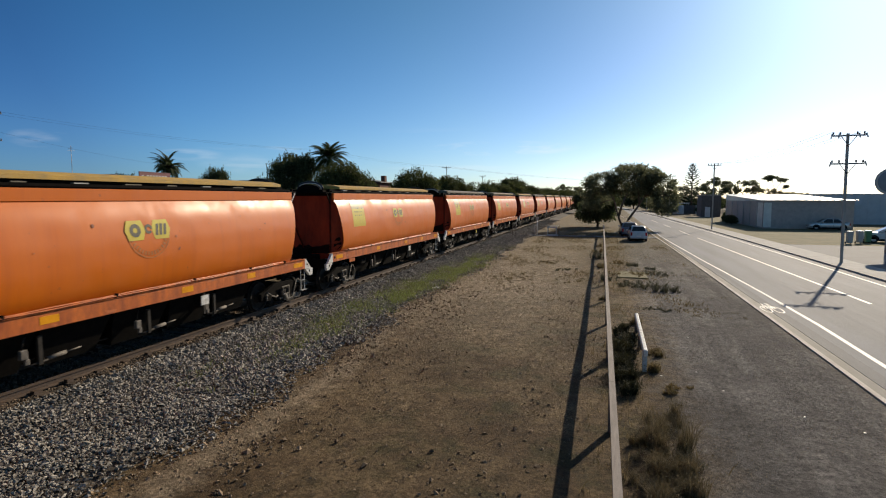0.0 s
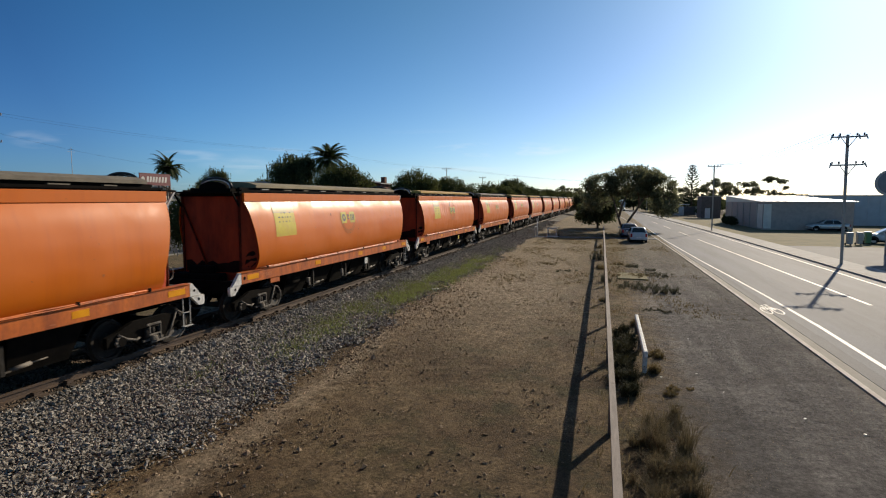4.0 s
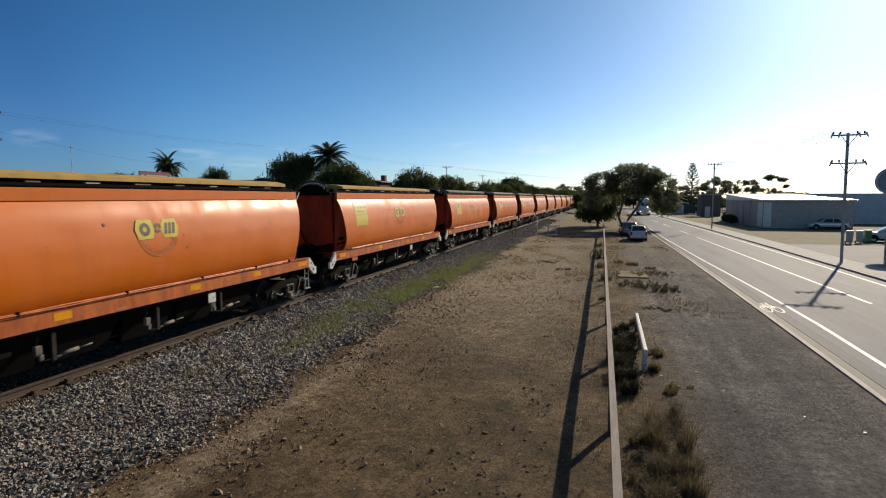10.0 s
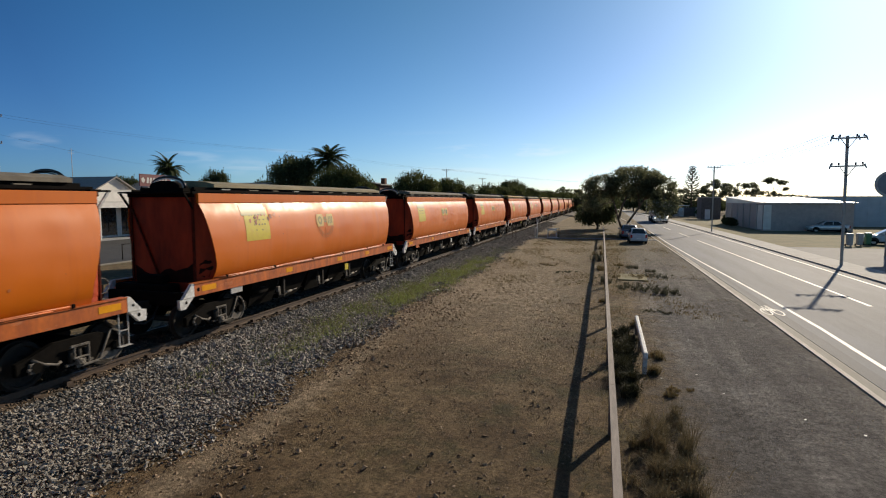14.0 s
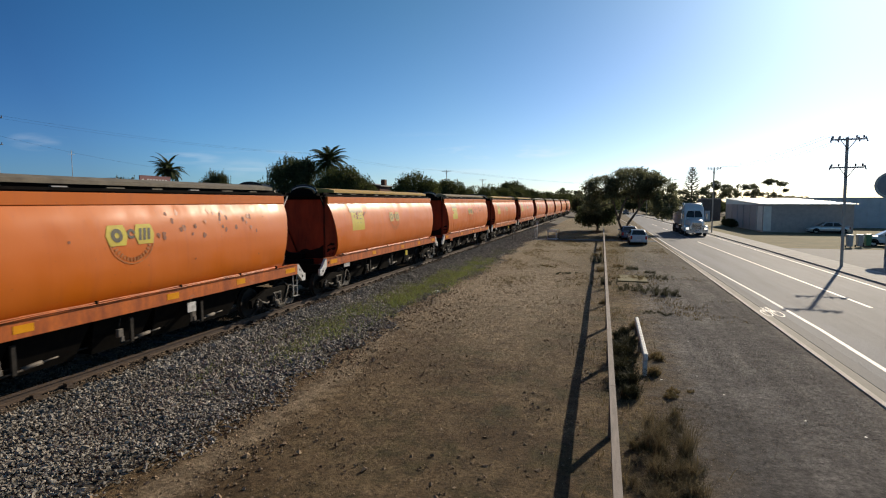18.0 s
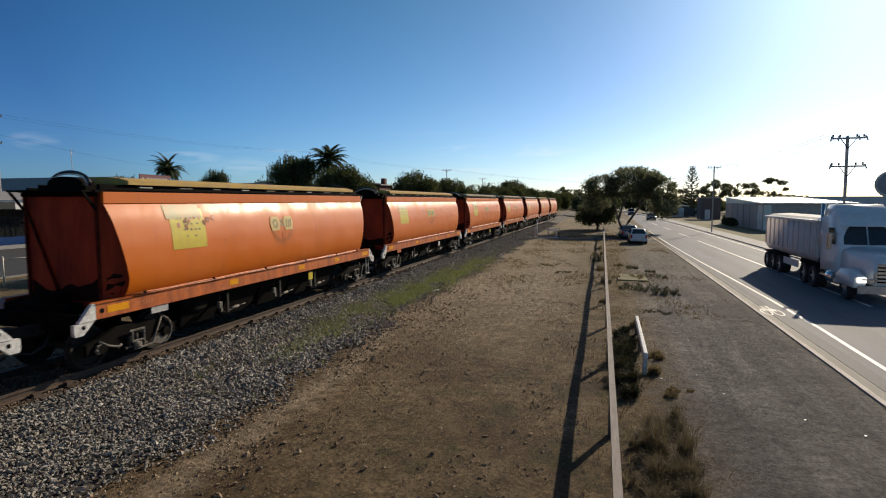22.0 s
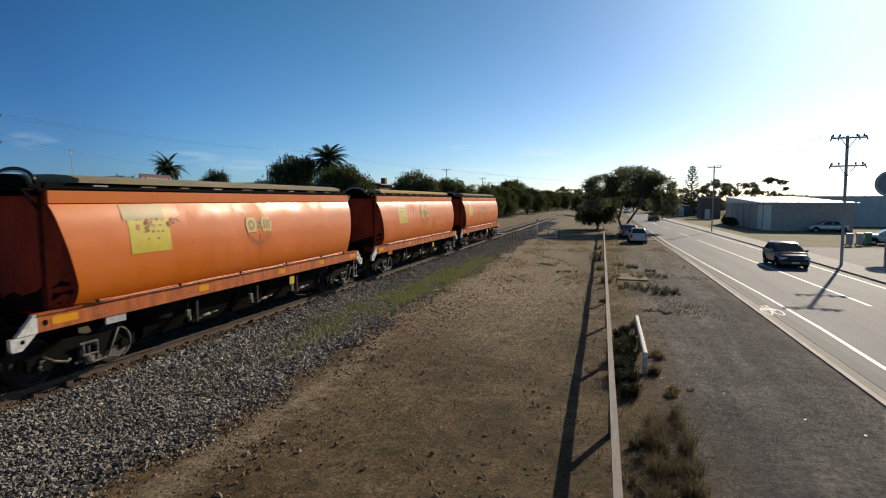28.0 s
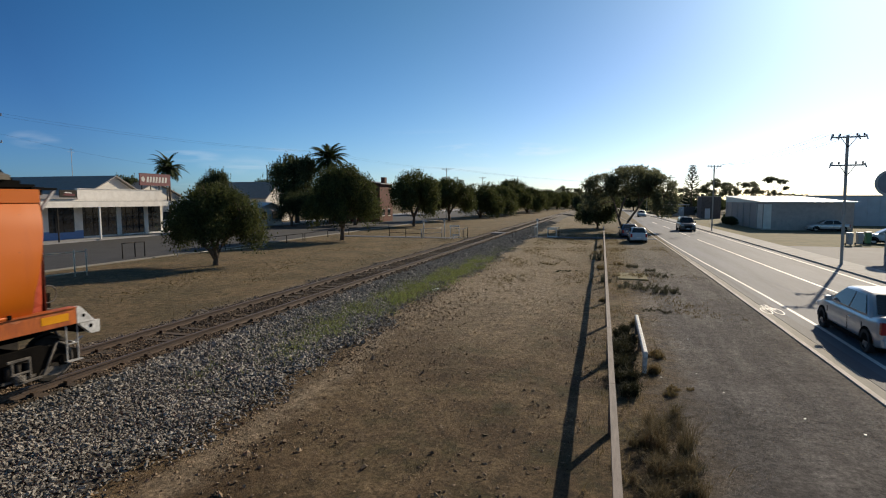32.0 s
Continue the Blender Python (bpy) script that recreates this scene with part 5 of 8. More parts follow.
        part("lever_rod", tube([(1.12, cy - 0.25, 0.47), (1.12, cy + 0.2, 0.50)], 0.022, 6), GREASE, w)
    part("air_reservoir", tube([(0.85, -4.0, 0.82), (0.85, -3.2, 0.82)], 0.17, 12), BLACK, w)
    part("brake_rod", tube([(0.7, -4.6, 0.48), (0.7, 4.6, 0.44)], 0.022, 6), GREASE, w)
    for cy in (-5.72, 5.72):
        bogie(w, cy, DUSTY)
    # roof: black coaming, slots, long lid and lifting hoops
    part("roof", boxes((-1.03, 1.03, -6.3, 6.3, 3.77, 3.80)), BLACK, w)
    # Coaming and lip are coloured black for the shadow on the roof edge.
    for s in (1, -1):
        a, b = sorted((s * 0.80, s * 0.88))
        part("coaming", boxes((a, b, -6.2, 6.2, 3.802, 3.93)), BLACK, w)
        a, b = sorted((s * 0.97, s * 1.05))
        part("roof_lip", boxes((a, b, -6.34, 6.34, 3.802, 3.86)), BLACK, w)
    for i in range(9):
        y0 = -5.2 + i * 1.25
        part("lid_hinge", boxes((0.882, 0.96, y0, y0 + 0.36 + 0.1 * math.sin(i * 2.0), 3.868, 3.892)), GALV if i % 3 == 0 else KHAKI_DULL, w)
    bm = bmesh.new()
    add_prism(bm, [(-0.98, 3.935), (0.98, 3.935), (0.985, 4.02), (0.70, 4.09), (0.25, 4.12), (-0.25, 4.12), (-0.70, 4.09), (-0.985, 4.02)], -5.55, 5.95, "y")
    part("lid", bm, lid, w, "long faded hatch lid")
    for e in (-6.15, 6.15):
        pts = [(0.56 * math.cos(math.pi * i / 14), e, 3.90 + 0.31 * math.sin(math.pi * i / 14) ** 0.8) for i in range(15)]
        part("lid_hoop", tube(pts, 0.034, 8), BLACK_GLOSS, w, "black tubular lid hoop")
        pts = [(0.52 * math.cos(math.pi * i / 14), e - 0.03, 3.90 + 0.26 * math.sin(math.pi * i / 14) ** 0.8) for i in range(15)]
        part("lid_hoop", tube(pts, 0.016, 8), WHITE_TUBE if e < 0 else BLACK_GLOSS, w, "thin pale tubular lid hoop")
        hump = [(0.47 * math.cos(math.pi * i / 14), 3.90 + 0.20 * math.sin(math.pi * i / 14) ** 0.8) for i in range(15)]
        part("end_hump", prism(hump, e - 0.16, e + 0.22, "y"), BLACK, w, "black rounded hatch end")
        part("hoop_base", boxes((-0.66, 0.66, e - 0.2, e + 0.06, 3.802, 3.90)), BLACK, w)
    # markings on the near side
    py = {1: -4.5, 2: -3.45, 3: -4.4, 4: -4.1}[look_id]
    pm = part("data_panel", patch(py - 0.60, py + 0.58, 2.40, 3.38), panel, w, "yellow data panel with faded lettering")
    part("panel_ghost", patch(py - (0.70 if look_id == 4 else 0.61), py + (0.50 if look_id == 4 else 0.59), 3.14, 3.48, 0.0085), PANEL_GHOST, w, "washed-out upper part of the data panel")
    r = random.Random(look_id)
    for i, z in enumerate((3.12, 2.98, 2.84, 2.68)):
        y0 = py - 0.38
        while y0 < py + 0.34:
            d = r.uniform(0.05, 0.10)
            if r.random() < (0.75 if i < 3 else 0.3):
                part("text_bar", patch(y0, y0 + d, z, z + 0.045, 0.010, 1, 1), INK if r.random() < 0.3 else PANEL_INK, pm)
            y0 += d + r.uniform(0.04, 0.14)
    bm = bmesh.new()
    for i in range(15):                                # worn, glare-paled lettering round the emblem's foot
        g = [Vector((0, 0.02 + q * math.cos(radians(c)), 2.84 + q * math.sin(radians(c)))) for q, c in ((0.47, 200 + 10 * i), (0.47, 205 + 10 * i), (0.56, 205 + 10 * i), (0.56, 200 + 10 * i))]
        bm.faces.new([bm.verts.new((side_x(v.z) + 0.007, v.y, v.z)) for v in g])
    part("lettering_ring", bm, INK_WASHED, w, "worn, glare-washed ring of small lettering")
    ring = part("emblem_ring", patch(0, 0, 0, 0, 0.007, 40, 1, ring_patch(0.02, 2.84, 0.60, 0.622, -200 if logo != "round" else 0, 20 if logo != "round" else 360)), INK_WASHED, w, "thin worn emblem ring, washed as by glare")
    if logo == "round":
        part("emblem_arc", patch(0, 0, 0, 0, 0.009, 16, 1, ring_patch(0.02, 2.84, 0.575, 0.632, 28, 152)), INK, ring, "dark arc over the emblem")
    ink = PANEL_INK if logo == "ghost" else INK
    for k, cy in enumerate((-0.36, 0.38)):
        hx = part("emblem_tile", patch(0, 0, 0, 0, 0.011, 6, 6, hexagon(cy, 2.86, 0.56, 0.44)), YELLOW_FADED if logo == "ghost" else YELLOW, w, "yellow six-sided emblem tile")
        if k == 0:
            part("emblem_shape", patch(0, 0, 0, 0, 0.015, 14, 1, ring_patch(cy, 2.86, 0.06, 0.15, 0, 360)), ink, hx)
        else:
            for d in (-0.12, 0.0, 0.12):
                part("emblem_shape", patch(0, 0, 0, 0, 0.015, 1, 3, (lambda q: lambda u, v: (cy + q + 0.075 * (u - 0.5) + 0.05 * (v - 0.5), 2.73 + 0.26 * v))(d)), ink, hx)
    part("emblem_shape", patch(0, 0, 0, 0, 0.0125, 12, 1, ring_patch(0.02, 2.88, 0.05, 0.11, 0, 320)), ink, w)
    if logo == "ghost":
        part("weld_streak", patch(0, 0, 0, 0, 0.008, 2, 10, lambda u, v: (0.03 + (u - 0.5) * (0.015 + 0.05 * v * v), 1.95 + 0.65 * v)), STREAK, w, "brown run-off streak below the emblem")
        r = random.Random(91)
        for i in range(16):                            # scabs across the panel's upper edge
            part("paint_chip", patch(0, 0, 0, 0, 0.0115, 11, 2, flake(py + r.uniform(-0.45, 0.95), 3.02 + r.uniform(-0.09, 0.13), r.uniform(0.02, 0.075), r)), PRIMER if i % 2 else SCRAWL, w, "flaked dark paint chip")
    r = random.Random(look_id + 50)
    for i in range(34 if logo == "scabbed" else 7):
        y0, z0, h = (r.uniform(0.75, 4.6), r.uniform(2.70, 3.38), r.uniform(0.03, 0.085)) if i < 28 and logo == "scabbed" else (r.uniform(-5.2, 5.2), r.uniform(1.8, 3.35), r.uniform(0.012, 0.035))
        part("paint_chip", patch(0, 0, 0, 0, 0.008, 11, 2, flake(y0, z0, h, r)), PRIMER if i % 3 else SCRAWL, w, "flaked dark paint chip")
    bm = bmesh.new()
    for i in range(12):                                # scuffs along the sill
        y0, z0, h = r.uniform(-6.6, 6.6), r.choice((1.17, 1.20, 1.40)), r.uniform(0.02, 0.07)
        k = [r.uniform(0.5, 1.3) for j in range(8)]
        bm.faces.new([bm.verts.new((1.3025, y0 + 2.2 * h * k[j] * math.cos(0.785 * j), min(1.445, max(1.14, z0 + 0.6 * h * k[j] * math.sin(0.785 * j))))) for j in range(8)])
    tagged(part("sill_scuff", bm, SCRAWL, w), "rubbed brown scuffs on the sill", kind="stuff")
    part("sill_slot", tube([(1.3005, -6.68, 1.30), (1.3045, -6.68, 1.30)], 0.055, 12), BLACK, w, "dark slot in the sill")
    return w


LOOKS = {
    1: ("bold", YELLOW, "orange grain hopper wagon with yellow emblem and panel"),
    2: ("round", YELLOW, "orange grain hopper wagon, buckled side, ringed yellow emblem"),
    3: ("scabbed", YELLOW, "orange grain hopper wagon, paint scabs beside yellow emblem"),
    4: ("ghost", YELLOW, "weathered orange grain hopper wagon, scraped yellow emblem"),
}
LIDS = {"K": KHAKI, "Y": LID_YELLOW, "D": KHAKI_DULL}

# ---- trees ----
def canopy_tree(name, label, height, spread, skirt, fork, clumps, sprays, leaf, size, seed, stems, trunk=0.22, hang=(0.5, 1.5), puff=0.42, group="", open_top=0.0, category="tree"):
    """A forked tree: stems lean out from the fork, branches reach the clumps, and strands of small leaves hang from them."""
    rng = np.random.default_rng(seed)
    t = thing(name, label, category, group)
    R, mid = spread / 2, skirt + (height - skirt) * 0.42
    cs = []
    for i in range(clumps):
        a = 2.39996 * i + rng.uniform(-0.3, 0.3)
        u = (i + 0.5) / clumps                       # 0 at the crown's top, 1 at its rim
        ring = math.sqrt(u) * rng.uniform(0.72, 1.0) * (1 + 0.12 * math.sin(2 * a + seed) + 0.08 * math.sin(5 * a))
        z = mid + (height - mid) * math.sqrt(max(0.0, 1 - min(1, ring) ** 2)) * rng.uniform(0.66, 1.0) - puff * 0.5
        if rng.uniform() < open_top:
            z -= (z - skirt) * rng.uniform(0.25, 0.6)
            ring *= rng.uniform(0.6, 1.0)
        cs.append((R * ring * math.cos(a), R * ring * math.sin(a), z))
    cs = np.array(cs)
    bm = bmesh.new()
    f = Vector((0.04, 0.02, fork))
    add_tube(bm, [(0, 0, -0.35), (0.03, 0.0, fork * 0.4), tuple(f)], trunk * 1.35, 9, trunk)
    part("trunk", bm, BARK, t)
    tips = []
    for a, out, up in stems:
        d = Vector((math.cos(radians(a)), math.sin(radians(a)), 0))
        e = f + d * out * R + Vector((0, 0, up * (height - fork)))
        m = f.lerp(e, 0.5) + d * 0.10 * R - Vector((0, 0, 0.06 * height)) * (0.3 if up > 0.5 else -0.6)
        part("limb", tube([f - Vector((0, 0, 0.12)), f.lerp(m, 0.5), m, e], trunk * 0.62, 7, trunk * 0.26), BARK, t)
        tips += [m.lerp(e, k) for k in (0.3, 0.7, 1.0)]
    bm = bmesh.new()
    for c in cs:
        c = Vector(c)
        b = min(tips, key=lambda q: (q - c).length)
        add_tube(bm, [b, b.lerp(c, 0.5) + Vector((0, 0, 0.10 * (c - b).length)), c], trunk * 0.20, 5, 0.012)
    tagged(part("branching", bm, BARK, t), kind="stuff")
    w = rng.uniform(0.15, 1.5, clumps)
    idx = rng.choice(clumps, sprays, p=w / w.sum())
    rim = np.clip(np.hypot(cs[idx, 0], cs[idx, 1]) / R, 0, 1)
    start = cs[idx] + rng.normal(0, 1, (sprays, 3)) * puff * np.array([1, 1, 0.6])
    n = 10
    run = rng.uniform(hang[0], hang[1], sprays) * (0.45 + 0.75 * rim)
    run = np.minimum(run, np.maximum(0.1, start[:, 2] - skirt * rng.uniform(0.75, 1.25, sprays)))
    ang = rng.uniform(0, 6.28, sprays)
    push = np.stack([np.cos(ang), np.sin(ang)], 1) * rng.uniform(0.03, 0.30, (sprays, 1))
    k = (np.arange(n) + 0.5)[None, :] / n
    P = np.empty((sprays, n, 3))
    P[:, :, :2] = start[:, None, :2] + push[:, None, :] * np.sqrt(k)[:, :, None]
    P[:, :, 2] = start[:, None, 2] + 0.10 * np.sin(k * 3.1) - run[:, None] * k ** 1.3
    P = P.reshape(-1, 3) + rng.normal(0, 0.035, (sprays * n, 3))
    m = len(P)
    e1 = rng.normal(0, 1, (m, 3)) - np.array([0, 0, 0.7 if hang[1] > 0.6 else 0.0])
    e1 /= np.linalg.norm(e1, axis=1)[:, None]
    e2 = np.cross(e1, rng.normal(0, 1, (m, 3)))
    e2 /= np.linalg.norm(e2, axis=1)[:, None] + 1e-9
    s = size * rng.lognormal(0, 0.3, (m, 1))
    v = np.stack([P - e1 * s, P + e2 * s * 0.38, P + e1 * s, P - e2 * s * 0.38], 1).reshape(-1, 3)
    cr = soup("crown", v.tolist(), np.arange(m * 4).reshape(-1, 4).tolist(), leaf)
    cr.parent = t
    return t


def lobed_tree(name, label, lobes, stems, leaf, size, count, seed, gaps=0.0, freq=0.9, hang=0.6, puff=0.17, trunk=0.2, group="", category="tree"):
    """An uneven crown: overlapping lobes (x, y, z and three radii) filled with leafy twigs where a noise lets them grow, on bent stems."""
    rng = np.random.default_rng(seed)
    t = thing(name, label, category, group)
    L = np.array(lobes, float)
    for k, line in enumerate(stems):
        part("trunk" if k == 0 else "limb", tube(line, trunk * (1.0 if k == 0 else 0.75), 8, trunk * 0.22), BARK, t)
    wt = L[:, 3] * L[:, 4] + L[:, 3] * L[:, 5]
    n = count // 14
    cs = np.empty((0, 3))
    while len(cs) < n:
        i = rng.choice(len(L), 2 * n, p=wt / wt.sum())
        d = rng.normal(0, 1, (2 * n, 3))
        d /= np.linalg.norm(d, axis=1)[:, None]
        q = L[i, :3] + d * L[i, 3:6] * (rng.uniform(0.25, 1.0, (2 * n, 1)) ** 0.45)
        keep = [noise.noise(Vector(p) * freq + Vector((seed * 3.7, 0, 0))) + 0.5 * noise.noise(Vector(p) * freq * 2.7) > gaps for p in q]
        cs = np.concatenate([cs, q[keep]])
    cs = cs[:n]
    ends = [Vector(p) for line in stems for p in line[2:]]
    bm = bmesh.new()
    for c in cs[:: max(1, n // 110)]:
        c = Vector(c)
        b = min(ends, key=lambda p: (p - c).length)
        add_tube(bm, [b, b.lerp(c, 0.5) + Vector((0, 0, 0.08 * (c - b).length)), c], trunk * 0.20, 5, 0.012)
    tagged(part("branching", bm, BARK, t), kind="stuff")
    m = n * 14
    own = np.repeat(np.arange(n), 14)
    u = np.tile((np.arange(14) + 0.5) / 14, n)
    run = rng.uniform(0.2, 1.0, n)[own] * hang
    side = rng.normal(0, 1, (n, 3))[own] * puff * np.array([1, 1, 0.4])
    P = cs[own] + side * u[:, None] * 1.6 + rng.normal(0, puff * 0.55, (m, 3))
    P[:, 2] -= run * u ** 1.4
    e1 = rng.normal(0, 1, (m, 3)) - np.array([0, 0, min(1.0, hang)])
    e1 /= np.linalg.norm(e1, axis=1)[:, None]
    e2 = np.cross(e1, rng.normal(0, 1, (m, 3)))
    e2 /= np.linalg.norm(e2, axis=1)[:, None] + 1e-9
    sz = size * rng.lognormal(0, 0.3, (m, 1))
    v = np.stack([P - e1 * sz, P + e2 * sz * 0.42, P + e1 * sz, P - e2 * sz * 0.42], 1).reshape(-1, 3)
    cr = soup("crown", v.tolist(), np.arange(m * 4).reshape(-1, 4).tolist(), leaf)
    cr.parent = t
    return t


def palm(label, height, fronds, reach, seed, thick=0.28, shag=0.2):
    rng = random.Random(seed)
    t = thing("palm_tree", label, "palm tree", "palms behind the shops")
    part("trunk", tube([(0, 0, -0.3), (0.05, 0, height * 0.5), (0, 0, height)], thick, 9, thick * 0.8), BARK, t)
    vs, fs = [], []
    for i in range(fronds):
        a = 2.399 * i + rng.uniform(-shag, shag)
        el = radians(84 - 100 * (i / fronds) ** 1.1 + rng.uniform(-8, 8) * (1 + 2 * shag))
        long = reach * (1 + rng.uniform(-0.55, 0.25) * shag)
        d = Vector((math.cos(a), math.sin(a), 0))
        p, prev = Vector((0, 0, height)), None
        side = Vector((-d.y, d.x, 0))
        n = 12
        for k in range(n):
            step = d * math.cos(el) * long / n + Vector((0, 0, math.sin(el) * long / n))
            el -= radians(6.8)
            q = p + step
            fl = 0.20 * reach * math.sin(math.pi * (0.12 + 0.85 * k / n))
            for s in (1, -1):
                for u in (0.0, 0.34, 0.67):
                    b0, b1 = p.lerp(q, u), p.lerp(q, u + 0.42)
                    tip = b0 + side * s * fl + step * 1.1 - Vector((0, 0, fl * 0.45))
                    j = len(vs)
                    vs += [tuple(b0), tuple(b1), tuple(tip)]
                    fs.append((j, j + 1, j + 2))
            p = q
    cr = soup("crown", vs, fs, FROND)
    cr.parent = t
    return t


def pine(height, seed):
    """A tiered star-shaped pine: level whorls of upswept branches."""
    rng = random.Random(seed)
    t = thing("norfolk_pine", "tall dark tiered pine tree behind the road", "pine tree")
    part("trunk", tube([(0, 0, -0.2), (0, 0, height)], 0.28, 8, 0.04), BARK, t)
    vs, fs = [], []
    z = 1.4
    while z < height - 0.3:
        q = 1 - z / height
        reach = 0.35 + 4.6 * q ** 0.75
        for i in range(7):
            a = 0.9 * i + rng.uniform(-0.2, 0.2) + z
            d, s = Vector((math.cos(a), math.sin(a), 0)), Vector((-math.sin(a), math.cos(a), 0))
            for k in range(18):
                u = (k + 0.5) / 18
                c = d * reach * u + Vector((0, 0, z + 0.28 * reach * u * u))
                for m in range(5):
                    w = rng.uniform(0.16, 0.36) * (1.2 - u * 0.6)
                    j = len(vs)
                    o = s * rng.uniform(-1, 1) * 0.18 * reach * (1 - u * 0.5) * 0.5
                    vs += [tuple(c + o - s * w - d * 0.1), tuple(c + o + s * w), tuple(c + o + d * 0.22 + Vector((0, 0, rng.uniform(0.0, 0.14))))]
                    fs.append((j, j + 1, j + 2))
        z += 0.36 + 0.65 * q
    cr = soup("crown", vs, fs, LEAF_DARK)
    cr.parent = t
    return t


t1 = lobed_tree("pepper_tree", "bushy dark green tree with hanging foliage and a forked trunk", ((0.1, 0, 4.1, 1.9, 1.9, 1.35), (-1.6, 0.2, 3.3, 1.5, 1.6, 1.2), (1.7, -0.2, 3.5, 1.5, 1.6, 1.25), (0.3, 1.5, 3.6, 1.6, 1.4, 1.25), (0, -1.5, 3.3, 1.5, 1.3, 1.15), (-2.5, 0.2, 2.4, 0.8, 1.1, 0.8), (2.4, 0.5, 2.5, 0.85, 1.1, 0.9), (0.9, -2.2, 2.5, 0.9, 0.8, 0.8)), (((0, 0, -0.35), (0.02, 0.02, 0.2), (0.05, 0.05, 0.6), (0.45, 0.35, 1.5), (1.0, 0.6, 2.2), (1.6, 0.4, 3.2)), ((0.04, 0.04, 0.4), (-0.25, -0.15, 1.0), (-0.75, -0.45, 1.7), (-1.5, -0.6, 2.9)), ((0.05, 0.05, 0.5), (0.05, 0.15, 1.2), (0.15, 0.5, 2.1), (0.3, 1.2, 3.4)), ((0.05, 0.04, 0.5), (-0.05, -0.1, 1.3), (0.0, -0.5, 2.4), (0.05, -0.6, 3.8))), LEAF, 0.072, 52000, 1, -0.12, 0.95, 1.0, 0.20, 0.235, "row of street trees")
t1.matrix_world = pose(-24.6, 30.5, -0.3, 0, 0, 12)
STEMS2 = (((0, 0, -0.35), (0.05, 0.02, 0.7), (0.1, 0.0, 1.4), (1.0, -0.2, 2.8), (1.9, -0.3, 4.4)), ((0.1, 0.0, 1.2), (-0.5, 0.2, 2.2), (-1.3, 0.4, 3.4), (-1.8, 0.5, 4.5)), ((0.1, 0.05, 1.2), (0.1, 0.8, 2.6), (0.2, 1.5, 4.2)), ((0.1, 0.0, 1.2), (0.1, -0.8, 2.5), (0.0, -1.5, 4.2)))
t2 = lobed_tree("pepper_tree", "dense rounded street tree with dark green hanging foliage", ((0, 0, 5.4, 2.6, 2.6, 2.0), (-2.0, 0.5, 4.4, 1.9, 2.1, 1.8), (2.1, -0.4, 4.6, 1.8, 2.0, 1.9), (0.4, 2.0, 4.6, 2.0, 1.8, 1.8), (-0.2, -2.1, 4.4, 2.0, 1.7, 1.7), (-3.0, -0.4, 3.0, 1.0, 1.5, 1.2), (2.9, 0.8, 3.1, 1.1, 1.5, 1.3), (0.8, -2.9, 3.0, 1.3, 0.9, 1.2)), STEMS2, LEAF, 0.10, 42000, 2, -0.16, 0.7, 1.3, 0.26, 0.26, "row of street trees")
t2.matrix_world = pose(-27.0, 53.4, -0.3)
t2.scale = (1.02, 1.02, 1.12)
t3 = lobed_tree("pepper_tree", "lopsided street tree with dark green hanging foliage", ((-0.6, 0, 5.2, 2.2, 2.3, 1.9), (1.5, 0.3, 5.6, 1.7, 1.9, 1.9), (-2.4, -0.3, 3.9, 1.5, 1.8, 1.5), (2.8, -0.2, 3.9, 1.2, 1.7, 1.5), (0.2, 2.2, 4.3, 2.1, 1.5, 1.7), (0.4, -2.2, 4.6, 2.0, 1.5, 1.8), (1.6, -1.6, 2.7, 1.4, 1.2, 1.0)), STEMS2, LEAF, 0.115, 30000, 6, -0.10, 0.75, 1.3, 0.28, 0.26, "row of street trees")
t3.matrix_world = pose(-30.1, 85.0, -0.3, 0, 0, 80)
t3.scale = (1.10, 1.10, 1.28)
for i, (x, y, kx, kz, rz) in enumerate(((-30.6, 108.0, 1.32, 1.08, 200), (-28.6, 127, 1.38, 1.0, 30), (-26.9, 141, 1.42, 0.97, 130), (-26, 158, 1.5, 1.05, 260), (-24.5, 176, 1.55, 1.0, 20), (-24, 196, 1.4, 1.0, 150), (-22.5, 218, 1.4, 0.98, 300), (-21, 244, 1.5, 1.0, 60), (-19.5, 272, 1.5, 1.0, 190), (-18, 305, 1.05, 1.05, 10), (-17, 340, 1.1, 1.1, 90), (-15, 380, 1.1, 1.1, 240))):
    low = 1.3 if y > 120 else 0.0               # older trees whose crowns reach the ground
    c = copy_thing((t2, t3)[i % 2], pose(x, y, -0.3 - low, 0, 0, rz))
    c.scale = (kx, kx, 1.12 * kz * (1 + 0.15 * low))
big = canopy_tree("dark_tree", "tall dense dark tree rising behind the street trees", 12.6, 9.2, 1.6, 2.6, 54, 3000, LEAF_DARK, 0.165, 5, ((10, 0.4, 0.6), (95, 0.5, 0.45), (190, 0.45, 0.6), (270, 0.5, 0.4)), 0.34, (0.8, 4.2), 0.75, "tall trees behind the street", 0.3)
big.matrix_world = pose(-52.4, 86.6, -0.2)
for x, y, k, kz, rz in ((-45.5, 91, 0.85, 0.74, 90), (-40.0, 84, 0.7, 0.55, 30), (-44.5, 79.5, 0.62, 0.50, 70), (-48.5, 78.5, 0.55, 0.45, 160), (-31.5, 189, 1.08, 0.93, 150), (-62, 76, 0.55, 0.62, 200), (-71.3, 68.5, 0.6, 0.66, 10), (-90, 92, 0.9, 0.65, 120), (-75, 112, 0.9, 0.75, 250), (-47, 150, 0.9, 0.8, 60), (-49.0, 61.5, 0.42, 0.68, 0)):
    c = copy_thing(big, pose(x, y, -0.2, 0, 0, rz))
    c.scale = (k, k, kz)
